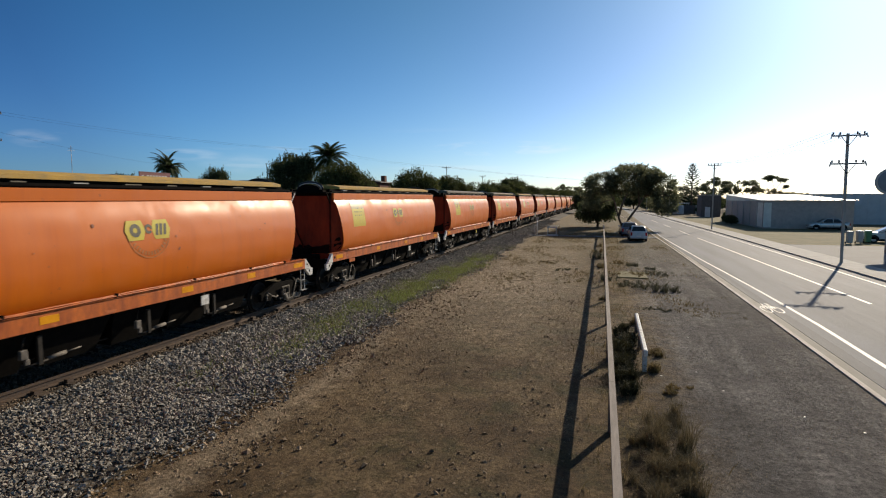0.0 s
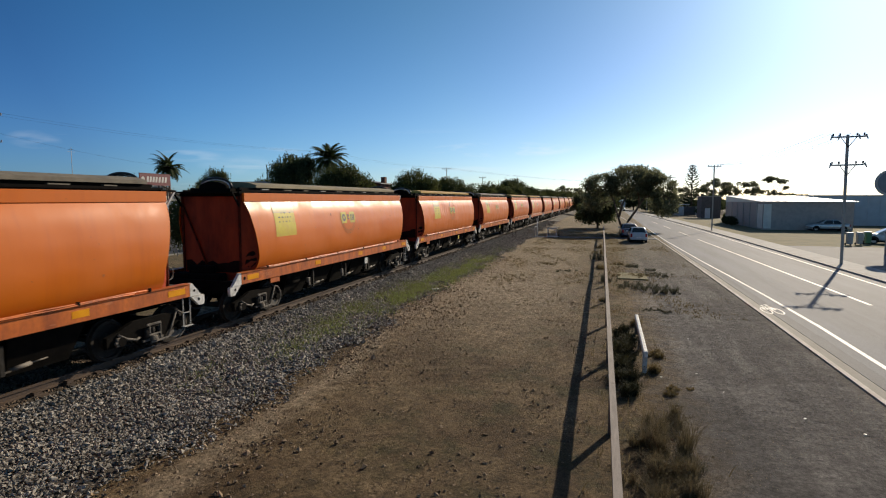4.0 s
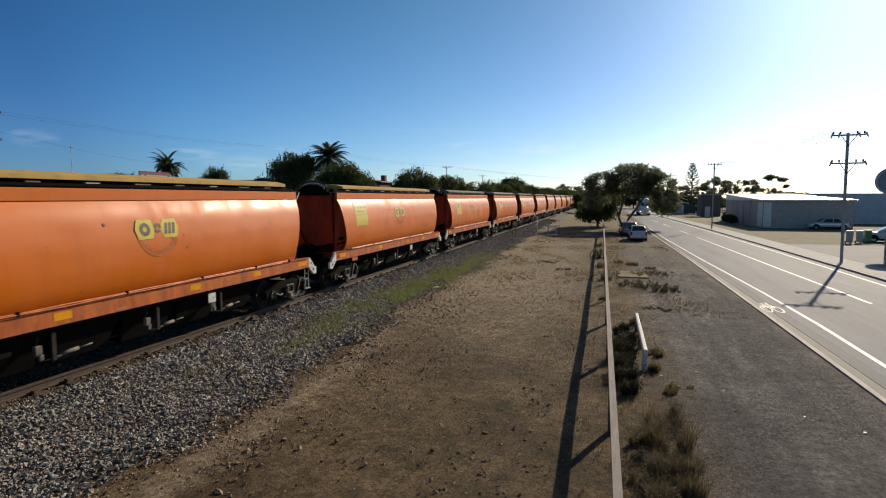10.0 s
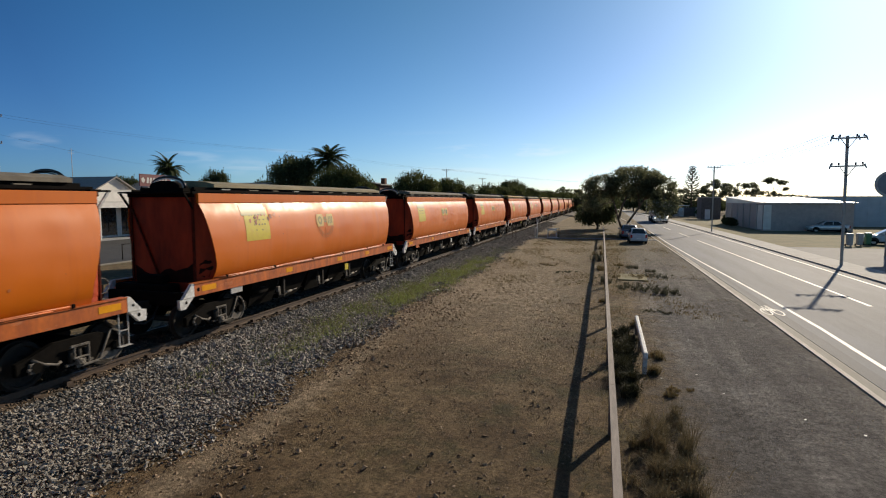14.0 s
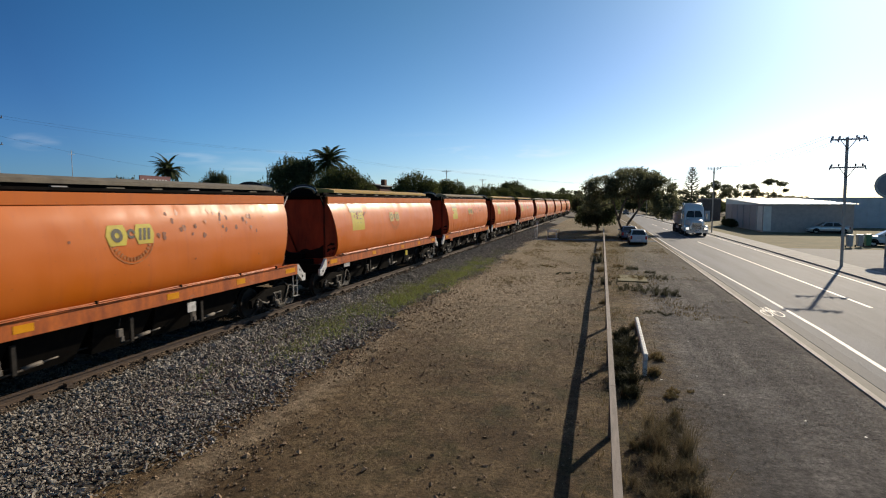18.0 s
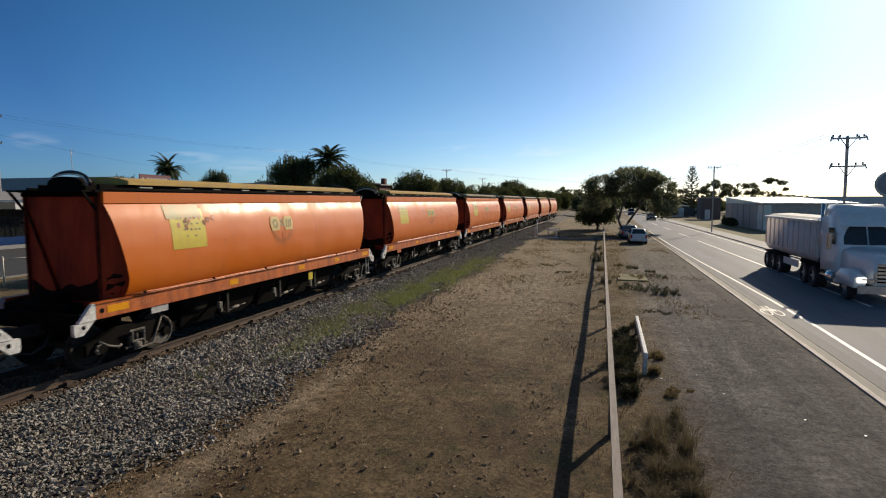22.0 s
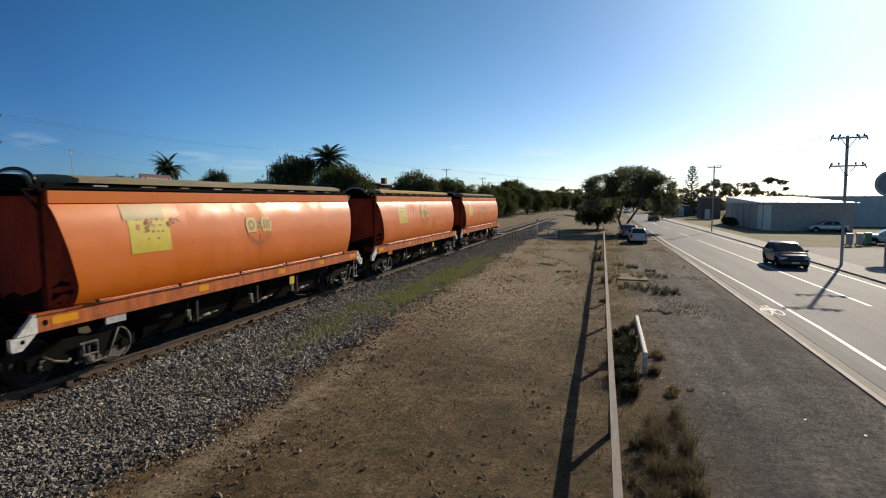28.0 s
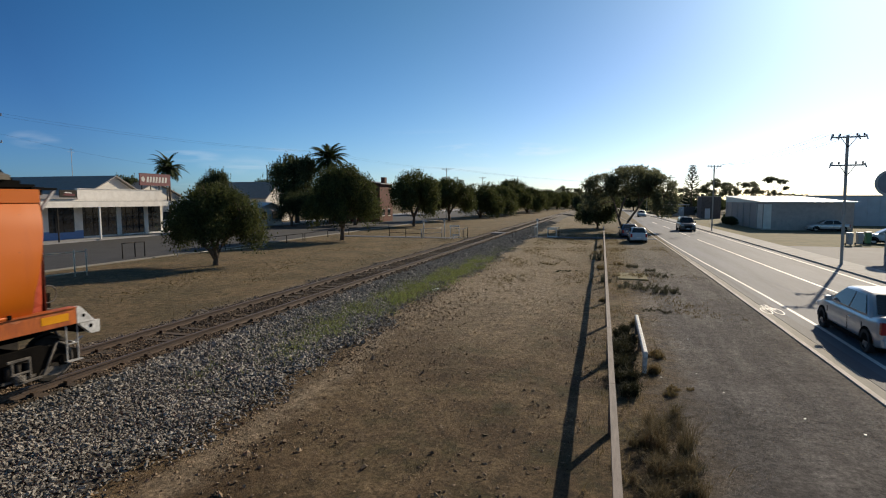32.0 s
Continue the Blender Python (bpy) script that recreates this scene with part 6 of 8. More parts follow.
road_tree = lobed_tree("spreading_tree", "spreading roadside tree with a leaning forked trunk and broad crown", ((0.9, 0, 6.3, 3.4, 3.4, 1.55), (-2.5, 0, 5.5, 2.1, 2.4, 1.4), (3.6, 0, 5.4, 2.1, 2.4, 1.5), (4.4, 0.3, 3.6, 1.7, 2.2, 1.7), (1.2, 0.6, 4.9, 2.2, 2.2, 0.9), (-3.3, 0.8, 3.7, 1.7, 2.0, 1.4)), (((0, 0, -0.35), (0.1, 0, 0.3), (0.6, 0, 1.2), (1.7, 0, 2.9), (2.6, 0, 4.5), (3.3, 0, 5.4)), ((0.0, 0, 0.1), (-0.35, 0, 1.0), (-0.7, 0, 2.1), (-1.1, 0, 3.6), (-2.0, 0, 5.0)), ((-0.5, 0, 1.6), (-0.1, 0.2, 3.2), (0.5, 0.3, 4.6), (0.9, 0.2, 5.8)), ((1.8, 0, 3.1), (1.6, -0.3, 4.4), (1.4, -0.5, 5.9)), ((2.3, 0, 4.0), (3.4, 0.2, 4.3), (4.4, 0.3, 4.2))), LEAF_GUM, 0.095, 46000, 8, 0.04, 0.85, 0.45, 0.24, 0.21)
road_tree.matrix_world = pose(1.9, 74.5, 0)
road_tree.scale = (1.08, 1.08, 1.06)
shade_bush = lobed_tree("shrubby_tree", "low dense dark shrub-like tree beside the parked cars", ((0, 0, 3.1, 2.4, 2.4, 1.7), (-1.3, 0.3, 2.3, 1.7, 1.8, 1.4), (1.3, -0.3, 3.6, 1.6, 1.7, 1.3), (0.6, 1.2, 2.2, 1.7, 1.5, 1.3), (0.2, -1.3, 2.4, 1.7, 1.4, 1.3)), (((0, 0, -0.35), (0.0, 0, 0.4), (0.1, 0, 1.2), (0.6, 0, 2.6)), ((0.0, 0, 0.5), (-0.4, 0.1, 1.2), (-1.0, 0.2, 2.2))), LEAF_DARK, 0.15, 16000, 9, -0.2, 0.9, 0.7, 0.28, 0.2)
shade_bush.matrix_world = pose(-1.3, 80.0, 0)
for x, y, k, kz in ((-5.5, 150, 1.3, 1.1), (9.0, 215, 1.6, 1.6), (3.0, 240, 1.8, 1.6), (-3, 230, 1.7, 1.4), (14, 200, 1.4, 1.2), (22, 175, 1.1, 1.0), (27.5, 170, 1.2, 1.1), (17, 190, 1.5, 1.0), (13, 178, 1.2, 0.9), (33, 200, 1.6, 1.0), (40, 205, 1.6, 0.9), (24, 210, 1.7, 1.0)):
    c = copy_thing(shade_bush, pose(x, y, 0, 0, 0, x * 37))
    c.scale = (k, k, kz)
GUM_STEMS = (((0, 0, -0.3), (0.1, 0, 2.0), (0.0, 0, 4.2), (-0.3, 0, 6.2), (-0.2, 0, 8.4)), ((0.0, 0, 3.6), (0.9, 0.1, 5.0), (1.9, 0.1, 6.4), (2.6, 0, 7.8)), ((0.0, 0, 3.8), (-1.0, 0.2, 5.2), (-2.0, 0.2, 6.2), (-2.6, 0, 7.0)))
gum = lobed_tree("gum_tree", "tall open-crowned gum tree on the skyline", ((-0.2, 0, 8.9, 2.3, 2.2, 1.35), (-2.6, 0, 7.2, 1.4, 1.5, 1.3), (2.7, 0, 8.3, 1.7, 1.7, 0.95), (3.2, 0.4, 6.4, 1.5, 1.5, 0.85), (-0.9, 1.0, 6.5, 1.5, 1.5, 0.8)), GUM_STEMS, LEAF_GUM, 0.15, 8000, 12, 0.10, 0.62, 0.3, 0.26, 0.17, "gum trees on the skyline")
gum.matrix_world = pose(31.0, 185, 0)
low_gum = lobed_tree("gum_tree", "gum tree with separate rounded leaf clumps on the skyline", ((-1.6, 0, 8.3, 1.4, 1.4, 0.95), (1.2, 0, 8.5, 1.9, 1.7, 0.85), (2.4, 0.2, 7.1, 1.3, 1.3, 0.7), (-2.8, 0, 6.7, 1.2, 1.3, 0.75), (0.3, 0.4, 6.4, 1.4, 1.4, 0.65)), GUM_STEMS, LEAF_GUM, 0.14, 6200, 13, 0.08, 0.7, 0.25, 0.24, 0.15, "gum trees on the skyline")
low_gum.matrix_world = pose(39.6, 185, 0)
for src, x, y, k, kz, rz in ((gum, 35.6, 189, 0.7, 0.88, 180), (low_gum, 43.6, 187, 0.8, 0.74, 180), (gum, 47.4, 188, 0.6, 0.66, 0), (low_gum, 50.6, 186, 0.7, 0.62, 20), (low_gum, 54.5, 190, 0.9, 0.6, 160), (gum, 27.2, 182, 0.7, 0.80, 160), (gum, -23.5, 306, 1.1, 1.1, 0), (low_gum, -15.5, 290, 1.0, 1.05, 0), (low_gum, 20.5, 176, 0.8, 0.8, 0)):
    c = copy_thing(src, pose(x, y, 0, 0, 0, rz))
    c.scale = (k, k, kz)
umbrella = lobed_tree("umbrella_gum", "slender gum tree with flat umbrella clumps on the skyline", ((-1.2, 0, 9.75, 2.1, 1.8, 0.80), (2.1, 0, 9.15, 1.6, 1.5, 0.62), (2.9, 0, 7.3, 0.65, 0.7, 0.5)), (((0, 0, -0.3), (0.0, 0, 3.0), (0.1, 0, 6.0), (-0.4, 0, 7.8), (-1.0, 0, 9.5)), ((0.1, 0, 5.8), (0.7, 0, 7.2), (1.5, 0, 8.3), (2.0, 0, 9.0)), ((0.1, 0, 5.0), (1.2, 0, 5.9), (2.3, 0, 6.7), (2.9, 0, 7.2))), LEAF_GUM, 0.14, 4200, 14, 0.0, 0.9, 0.15, 0.22, 0.15, "gum trees on the skyline")
umbrella.matrix_world = pose(46.6, 184, 0)
for x, y, k, kz in ((20.6, 108.5, 0.42, 0.36), (15.0, 149, 0.6, 0.5), (22.5, 149, 0.7, 0.55), (17.8, 92.0, 0.30, 0.30), (17.9, 96.0, 0.28, 0.26)):
    c = copy_thing(shade_bush, pose(x, y, 0.03, 0, 0, x * 51))
    c.scale = (k, k, kz)
pine(13.4, 3).matrix_world = pose(21.5, 162.8, 0)
p = palm("tall palm with a full crown of arching fronds", 10.9, 46, 4.1, 2)
p.matrix_world = pose(-46.9, 88.3, 0)
p = palm("shaggy fan palm rising behind the shop roof", 8.4, 80, 2.7, 5, 0.2, 1.3)
p.matrix_world = pose(-61.3, 66.7, 0)


# ---- poles and wires ----
def power_pole(x, y, h, arms, label, lean=0.0):
    p = thing("power_pole", label, "power pole", "power poles along the road", pose(x, y, 0, 0, lean, 0))
    part("pole", boxes((-0.07, 0.07, -0.07, 0.07, -0.3, h), bevel=0.015), CONCRETE, p, "grey steel and concrete pole")
    for z, half in arms:
        arm = part("crossarm", boxes((-half, half, -0.14, -0.071, z - 0.045, z + 0.045)), CONCRETE, p, "grey steel crossarm")
        for dx in (-half + 0.08, -half * 0.5, half * 0.5, half - 0.08):
            part("insulator", tube([(dx, -0.13, z + 0.061), (dx, -0.13, z + 0.22)], 0.05, 8), INSUL, arm)
        for s in (-1, 1):
            part("brace", tube([(s * half * 0.45, -0.18, z - 0.05), (0.0, -0.13, z - 0.62)], 0.022, 5), GREASE, arm)
    return p


pole1 = power_pole(13.78, 39.3, 7.85, ((7.72, 0.88), (6.05, 0.88)), "grey roadside power pole with two crossarms", -0.6)
for x, z in ((-0.86, 7.72), (0.86, 7.72), (-0.86, 6.05), (0.86, 6.05), (-0.5, 7.72), (0.5, 7.72)):
    part("fuse_link", tube([(x, -0.20, z + 0.12), (x * 1.12, -0.24, z - 0.16)], 0.06, 8, 0.035), GALV, pole1, "grey drop-out fuse on the crossarm")
power_pole(12.75, 77.5, 8.3, ((8.1, 0.8),), "grey roadside power pole with one crossarm")
power_pole(12.2, 124, 8.6, ((8.4, 1.0),), "distant grey power pole beside the road")
power_pole(11.0, 175, 8.6, ((8.4, 1.0),), "distant grey power pole beside the road")
for x, y, h in ((-36.1, 124.9, 11.3), (-49.3, 89.8, 12.6), (-37.5, 170, 11)):
    power_pole(x, y, h, ((h - 0.3, 1.1), (h - 2.2, 0.9)), "tall dark power pole in the side street")


power_pole(-63.7, 44.8, 13.3, ((13.0, 1.1), (10.15, 0.9)), "tall dark power pole in the side street")


def wire(a, b, sag, r=0.009):
    a, b = Vector(a), Vector(b)
    pts = [a.lerp(b, i / 14) - Vector((0, 0, sag * 4 * (i / 14) * (1 - i / 14))) for i in range(15)]
    return tagged(new("power_line", mesh_of("power_line", tube(pts, r, 5), WIRE)), "thin dark overhead power line", "power line", "power lines")


for dx in (-0.95, -0.5, 0.5, 0.95):
    wire((13.35 + dx, 39.2, 7.93), (12.75 + dx, 77.4, 8.32), 0.5)
    wire((12.75 + dx, 77.4, 8.32), (12.2 + dx, 123.9, 8.62), 0.6)
    wire((12.2 + dx, 123.9, 8.62), (11.0 + dx, 174.9, 8.62), 0.6)
for dx in (-0.95, 0.95):
    wire((-63.7 + dx, 44.7, 13.2), (-49.3 + dx, 89.7, 12.5), 0.7, 0.007)
    wire((-49.3 + dx, 89.7, 12.5), (-36.1 + dx, 124.8, 11.2), 0.6, 0.007)
    wire((-36.1 + dx, 124.8, 11.2), (10.2 + dx, 174.9, 8.8), 0.8, 0.010)
wire((-63.7, 44.7, 11.2), (-57.0, 66.0, 8.2), 0.4, 0.007)

# ---- buildings ----
def shop():
    """Long single-storey shops with a parapet, a verandah on posts and dark shopfronts; the front faces +x."""
    s = thing("shop_building", "long white single-storey shop with verandah and dark shopfronts", "shop")
    X, Y0, Y1 = -53.6, 36.5, 57.0
    part("wall", boxes((X - 9, X, Y0, Y1, -0.15, 4.0)), STUCCO, s)
    part("parapet", boxes((X - 0.25, X + 0.02, 45.4, Y1 + 0.02, 4.003, 5.10), (X - 0.3, X + 0.08, 45.38, Y1 + 0.04, 5.103, 5.17)), STUCCO, s, "white rendered parapet")
    part("low_roof", prism([(X - 9, 4.9), (X + 0.3, 4.06), (X + 0.3, 4.16), (X - 9, 5.0)], Y0, 45.2, "y"), TINROOF, s, "dark rusty lean-to roof")
    part("verandah_roof", boxes((X + 0.022, X + 3.3, Y0, Y1, 3.79, 3.85)), TINROOF, s)
    part("fascia", boxes((X + 3.302, X + 3.36, Y0, Y1, 3.22, 3.80)), STUCCO, s, "white verandah fascia board")
    part("verandah_post", boxes((X + 3.1, X + 3.2, 40.5, 40.6, -0.1, 3.788)), GREASE, s, "thin dark verandah post")
    part("verandah_post", boxes((X + 3.1, X + 3.26, 45.05, 45.21, -0.1, 3.788)), WHITE_TUBE, s, "white verandah post")
    part("verandah_post", boxes((X + 3.1, X + 3.2, 56.3, 56.4, -0.1, 3.788)), GREASE, s)
    piers = (36.5, 41.4, 44.85, 50.1, 54.0, 56.6)
    for a, b in zip(piers[:-1], piers[1:]):
        wide = 0.95 if a == 44.85 else 0.6
        part("pier", boxes((X + 0.003, X + 0.10, a, a + wide, -0.1, 3.4)), STUCCO, s, "white rendered pier")
        part("pier_foot", boxes((X + 0.101, X + 0.115, a, a + wide, -0.1, 0.75)), BLUE_BAND if a < 46 else STUCCO, s, "painted pier foot")
        win = part("shop_window", boxes((X + 0.003, X + 0.03, a + wide, b, 0.08, 3.2)), GLASS, s, "dark shop window")
        k = a + 1.3
        while k < b - 0.4:
            part("mullion", boxes((X + 0.031, X + 0.06, k, k + 0.06, 0.45, 3.2)), GREASE, win)
            k += 0.95
        part("transom", boxes((X + 0.061, X + 0.075, a + wide, b, 2.40, 2.46)), GREASE, win)
    sg = part("small_sign", boxes((X + 1.2, X + 1.28, 42.4, 44.3, 4.20, 4.95)), GREASE, s, "small dark shop sign")
    part("sign_stripe", prism([(42.7, 4.42), (44.0, 4.35), (44.1, 4.55), (43.1, 4.66)], X + 1.281, X + 1.29, "x"), REDSIGN, sg)
    part("sign_stripe", prism([(42.9, 4.68), (43.7, 4.60), (43.7, 4.70), (43.0, 4.78)], X + 1.281, X + 1.29, "x"), WHITE_TUBE, sg)
    part("dado", boxes((X + 0.116, X + 0.13, Y0, 44.84, -0.1, 0.62)), BLUE_BAND, s, "pale blue painted dado")
    return s


shop()


def gable(name, x0, x1, y0, y1, eave, ridge, label, along="y", roof=TINROOF, wall=STUCCO):
    """A plain house with a pitched metal roof, eaves, windows and a door."""
    h = thing(name, label, "house")
    part("wall", boxes((x0, x1, y0, y1, -0.3, eave)), wall, h)
    bm = bmesh.new()
    o = 0.45
    if along == "y":
        m = (x0 + x1) / 2
        add_prism(bm, [(x0 - o, eave - 0.1), (m, ridge), (x1 + o, eave - 0.1), (x1 + o, eave + 0.03), (m, ridge + 0.14), (x0 - o, eave + 0.03)], y0 - o, y1 + o, "y")
    else:
        m = (y0 + y1) / 2
        add_prism(bm, [(y0 - o, eave - 0.1), (m, ridge), (y1 + o, eave - 0.1), (y1 + o, eave + 0.03), (m, ridge + 0.14), (y0 - o, eave + 0.03)], x0 - o, x1 + o, "x")
    part("roof", bm, roof, h, "grey corrugated roof")
    if along == "x":
        part("gable_end", prism([(y0 + 0.02, eave), (y1 - 0.02, eave), ((y0 + y1) / 2, ridge - 0.05)], x1 - 0.2, x1 - 0.01, "x"), wall, h)
    else:
        part("gable_end", prism([(x0 + 0.02, eave), (x1 - 0.02, eave), ((x0 + x1) / 2, ridge - 0.05)], y0 + 0.01, y0 + 0.2, "y"), wall, h)
    for f in (0.25, 0.7):
        y = y0 + (y1 - y0) * f
        w = part("window", boxes((x1 + 0.003, x1 + 0.03, y - 0.7, y + 0.7, 0.9, 2.1)), GLASS, h)
        part("frame", boxes((x1 + 0.031, x1 + 0.05, y - 0.75, y + 0.75, 2.1, 2.18), (x1 + 0.031, x1 + 0.05, y - 0.75, y + 0.75, 0.82, 0.9)), STUCCO, w)
    return h


gable("house", -80, -60.5, 52, 61, 4.4, 6.9, "grey-roofed building with a low gable behind the shops", "x")
gable("house", -92, -66, 64, 74, 4.4, 6.6, "grey tin-roofed house behind the shops", "x")
gable("house", -76, -63.0, 93, 101, 4.2, 7.4, "dark-roofed house behind the street trees", "x", TINROOF)
gable("brick_building", -52, -41.5, 98, 104.5, 7.0, 7.7, "dark red brick building behind the street trees", "y", TINROOF, BRICK_WALL)
gable("shed", -60, -51.6, 74, 80.5, 2.6, 3.4, "small pale shed beside the street", "x", BRIGHTROOF)
part("chimney", boxes((-42.5, -41.7, 101, 102, 7.0, 8.3)), BRICK_WALL, [o for o in scene.objects if o.name == "brick_building"][0])

sign = thing("rooftop_sign", "dark red rectangular shop sign on posts above the roof", "sign", m=pose(-57.0, 59.7, -0.4, 0, 0, 6))
part("board", boxes((-0.12, 0.0, -2.95, 2.95, 6.2, 7.75), bevel=0.02), REDSIGN, sign)
part("sign_frame", boxes((0.001, 0.03, -2.95, 2.95, 7.68, 7.75), (0.001, 0.03, -2.95, 2.95, 6.2, 6.27)), REDSIGN, sign)
for i, y in enumerate((-1.75, -1.2, -0.65, -0.1, 0.5, 1.1, 1.7)):
    part("lettering_bar", prism([(y, 6.6), (y + 0.36, 6.6), (y + 0.50, 7.32), (y + 0.14, 7.32)], 0.001, 0.02, "x"), GALV, sign, "white lettering bar")
part("emblem_shape", prism([(-2.6, 6.75), (-2.2, 6.62), (-2.0, 7.0), (-2.3, 7.35), (-2.65, 7.15)], 0.001, 0.02, "x"), GALV, sign)
for y in (-2.4, -0.8, 0.8, 2.4):
    part("post", boxes((-0.22, -0.125, y - 0.05, y + 0.05, 4.0, 7.4)), GREASE, sign)
mast = thing("antenna_mast", "thin television aerial mast on a house roof", "antenna", m=pose(-67.9, 57.0, 0))
part("mast", tube([(0, 0, 6.0), (0, 0, 10.8)], 0.035, 6), GALV, mast)
part("aerial", boxes((-0.5, 0.5, -0.02, 0.02, 10.5, 10.53), (-0.02, 0.02, -0.5, 0.5, 10.2, 10.23)), GALV, mast)


def loft_box(a, b, z0, z1):
    """A square tub that widens upwards."""
    bm = bmesh.new()
    lo = [bm.verts.new((x * a, y * a, z0)) for x, y in ((-1, -1), (1, -1), (1, 1), (-1, 1))]
    hi = [bm.verts.new((x * b, y * b, z1)) for x, y in ((-1, -1), (1, -1), (1, 1), (-1, 1))]
    for i in range(4):
        bm.faces.new((lo[i], lo[(i + 1) % 4], hi[(i + 1) % 4], hi[i]))
    bm.faces.new(lo[::-1])
    bm.faces.new(hi)
    bmesh.ops.bevel(bm, geom=list(bm.edges), offset=0.03, segments=2, affect="EDGES")
    return bm


def shed_right():
    s = thing("warehouse", "long low grey-brown warehouse with a bright metal roof", "warehouse")
    part("wall", boxes((19.5, 29.6, 81.5, 106.0, 0, 3.58)), SHED_WALL, s)
    part("white_panel", boxes((19.46, 19.498, 82.0, 85.0, 0.2, 3.4), (19.5, 20.4, 81.46, 81.498, 0.2, 3.4)), STUCCO, s, "white painted corner panel")
    part("roof", prism([(81.1, 3.60), (106.4, 4.50), (106.4, 4.62), (81.1, 3.72)], 19.1, 30.0, "x"), BRIGHTROOF, s, "bright ribbed metal roof")
    part("gable_sheet", prism([(81.6, 3.585), (106.0, 3.585), (106.0, 4.45)], 19.48, 19.52, "x"), BRIGHTROOF, s, "bright metal gable sheeting")
    for i in range(14):
        part("roof_rib", prism([(81.1, 3.722), (106.4, 4.622), (106.4, 4.66), (81.1, 3.76)], 19.5 + 0.78 * i, 19.56 + 0.78 * i, "x"), BRIGHTROOF, s)
    for i in range(3):
        part("skylight", prism([(84.0, 3.835), (97.0, 4.297), (97.0, 4.34), (84.0, 3.88)], 25.0 + 1.6 * i, 25.6 + 1.6 * i, "x"), STUCCO, s, "pale translucent roof sheet")
    for i in range(6):
        part("downpipe", tube([(19.42, 84.5 + 4 * i, 0), (19.42, 84.5 + 4 * i, 3.55)], 0.05, 6), GALV, s)
    b = thing("factory_building", "tall plain pale blue-grey factory building with a flat parapet", "factory")
    part("wall", boxes((30.2, 75, 98.0, 112, 0, 4.5)), GREYWALL, b)
    part("parapet_cap", boxes((30.1, 75.1, 97.9, 112.1, 4.502, 4.62)), GREYWALL, b)
    for i in range(16):
        part("cladding_rib", boxes((30.9 + 1.6 * i, 31.0 + 1.6 * i, 97.95, 97.995, 0.1, 4.49)), GREYWALL, b)
    w = thing("boundary_wall", "long dull grey-brown boundary wall behind the dry grass", "wall")
    for i in range(5):
        part("wall_panel", boxes((13.0 + 2.6 * i, 15.58 + 2.6 * i, 150, 150.25, 0, 2.2)), GREYWALL if i % 2 else DARK_WALL, w)
    k = thing("store_building", "small dark flat-roofed rendered store beside the warehouse", "store building")
    part("wall", boxes((18.9, 22.6, 128, 134, 0, 4.5)), DARK_WALL, k)
    part("roof", boxes((18.7, 22.8, 127.8, 134.2, 4.502, 4.7)), TINROOF, k)
    part("door", boxes((19.6, 20.6, 127.95, 127.996, 0, 2.1)), GREYWALL, k)


shed_right()
for x, y, hue, word in ((20.1, 55.9, GALV, "pale"), (21.1, 56.6, GALV, "pale"), (22.1, 57.6, BIN_GREEN, "green")):
    bn = thing("wheelie_bin", word + " plastic wheelie bin standing in the yard", "bin", "bins in the yard", pose(x, y, 0.03))
    part("tub", loft_box(0.19, 0.23, 0.10, 1.05), hue, bn)
    part("lid", boxes((-0.25, 0.25, -0.26, 0.28, 1.052, 1.12), bevel=0.02), CAR_SILVER, bn, "grey hinged lid")
    for s in (-0.2, 0.2):
        part("wheel", tube([(s - 0.03, 0.28, 0.10), (s + 0.03, 0.28, 0.10)], 0.10, 12), RUBBER, bn)

# round sign on a post beside the car park
disc = thing("round_sign", "large round pale blue-grey sign on a tall post", "sign", m=pose(19.45, 47.6, 0.03, 0, 0, -20))
part("post", tube([(0, 0, 0), (0, 0, 4.3)], 0.12, 10), GALV, disc)
part("disc", tube([(0, -0.15, 5.15), (0, 0.15, 5.15)], 0.95, 32), GALV, disc, "round pale sign disc")
part("disc_face", tube([(0, -0.152, 5.15), (0, -0.17, 5.15)], 0.78, 32), CAR_BLUE, disc)
# low shelter roof and bins in the yard
aw = thing("carport", "small white flat-roofed carport beside the road", "carport")
part("roof", boxes((15.4, 20.2, 156, 160, 2.55, 2.72), bevel=0.03), BRIGHTROOF, aw)
for x in (15.6, 20.0):
    for y in (156.2, 159.8):
        part("post", boxes((x - 0.05, x + 0.05, y - 0.05, y + 0.05, 0, 2.548)), GALV, aw)


# ---- pipe fences and pedestrian crossing ----
def tube_fence(pts, h, label, rails=(1.0,), mtl=GALV, posts=None):
    f = thing("pipe_fence", label, "fence", "low pipe fences near the crossing")
    for a, b in zip(pts[:-1], pts[1:]):
        for r in rails:
            part("rail", tube([(a[0], a[1], a[2] + h * r), (b[0], b[1], b[2] + h * r)], 0.032, 6), mtl, f)
    for q in pts:
        part("post", tube([(q[0], q[1], q[2] - 0.15), (q[0], q[1], q[2] + h + 0.02)], 0.04, 6), mtl if posts is None else posts, f)
    return f


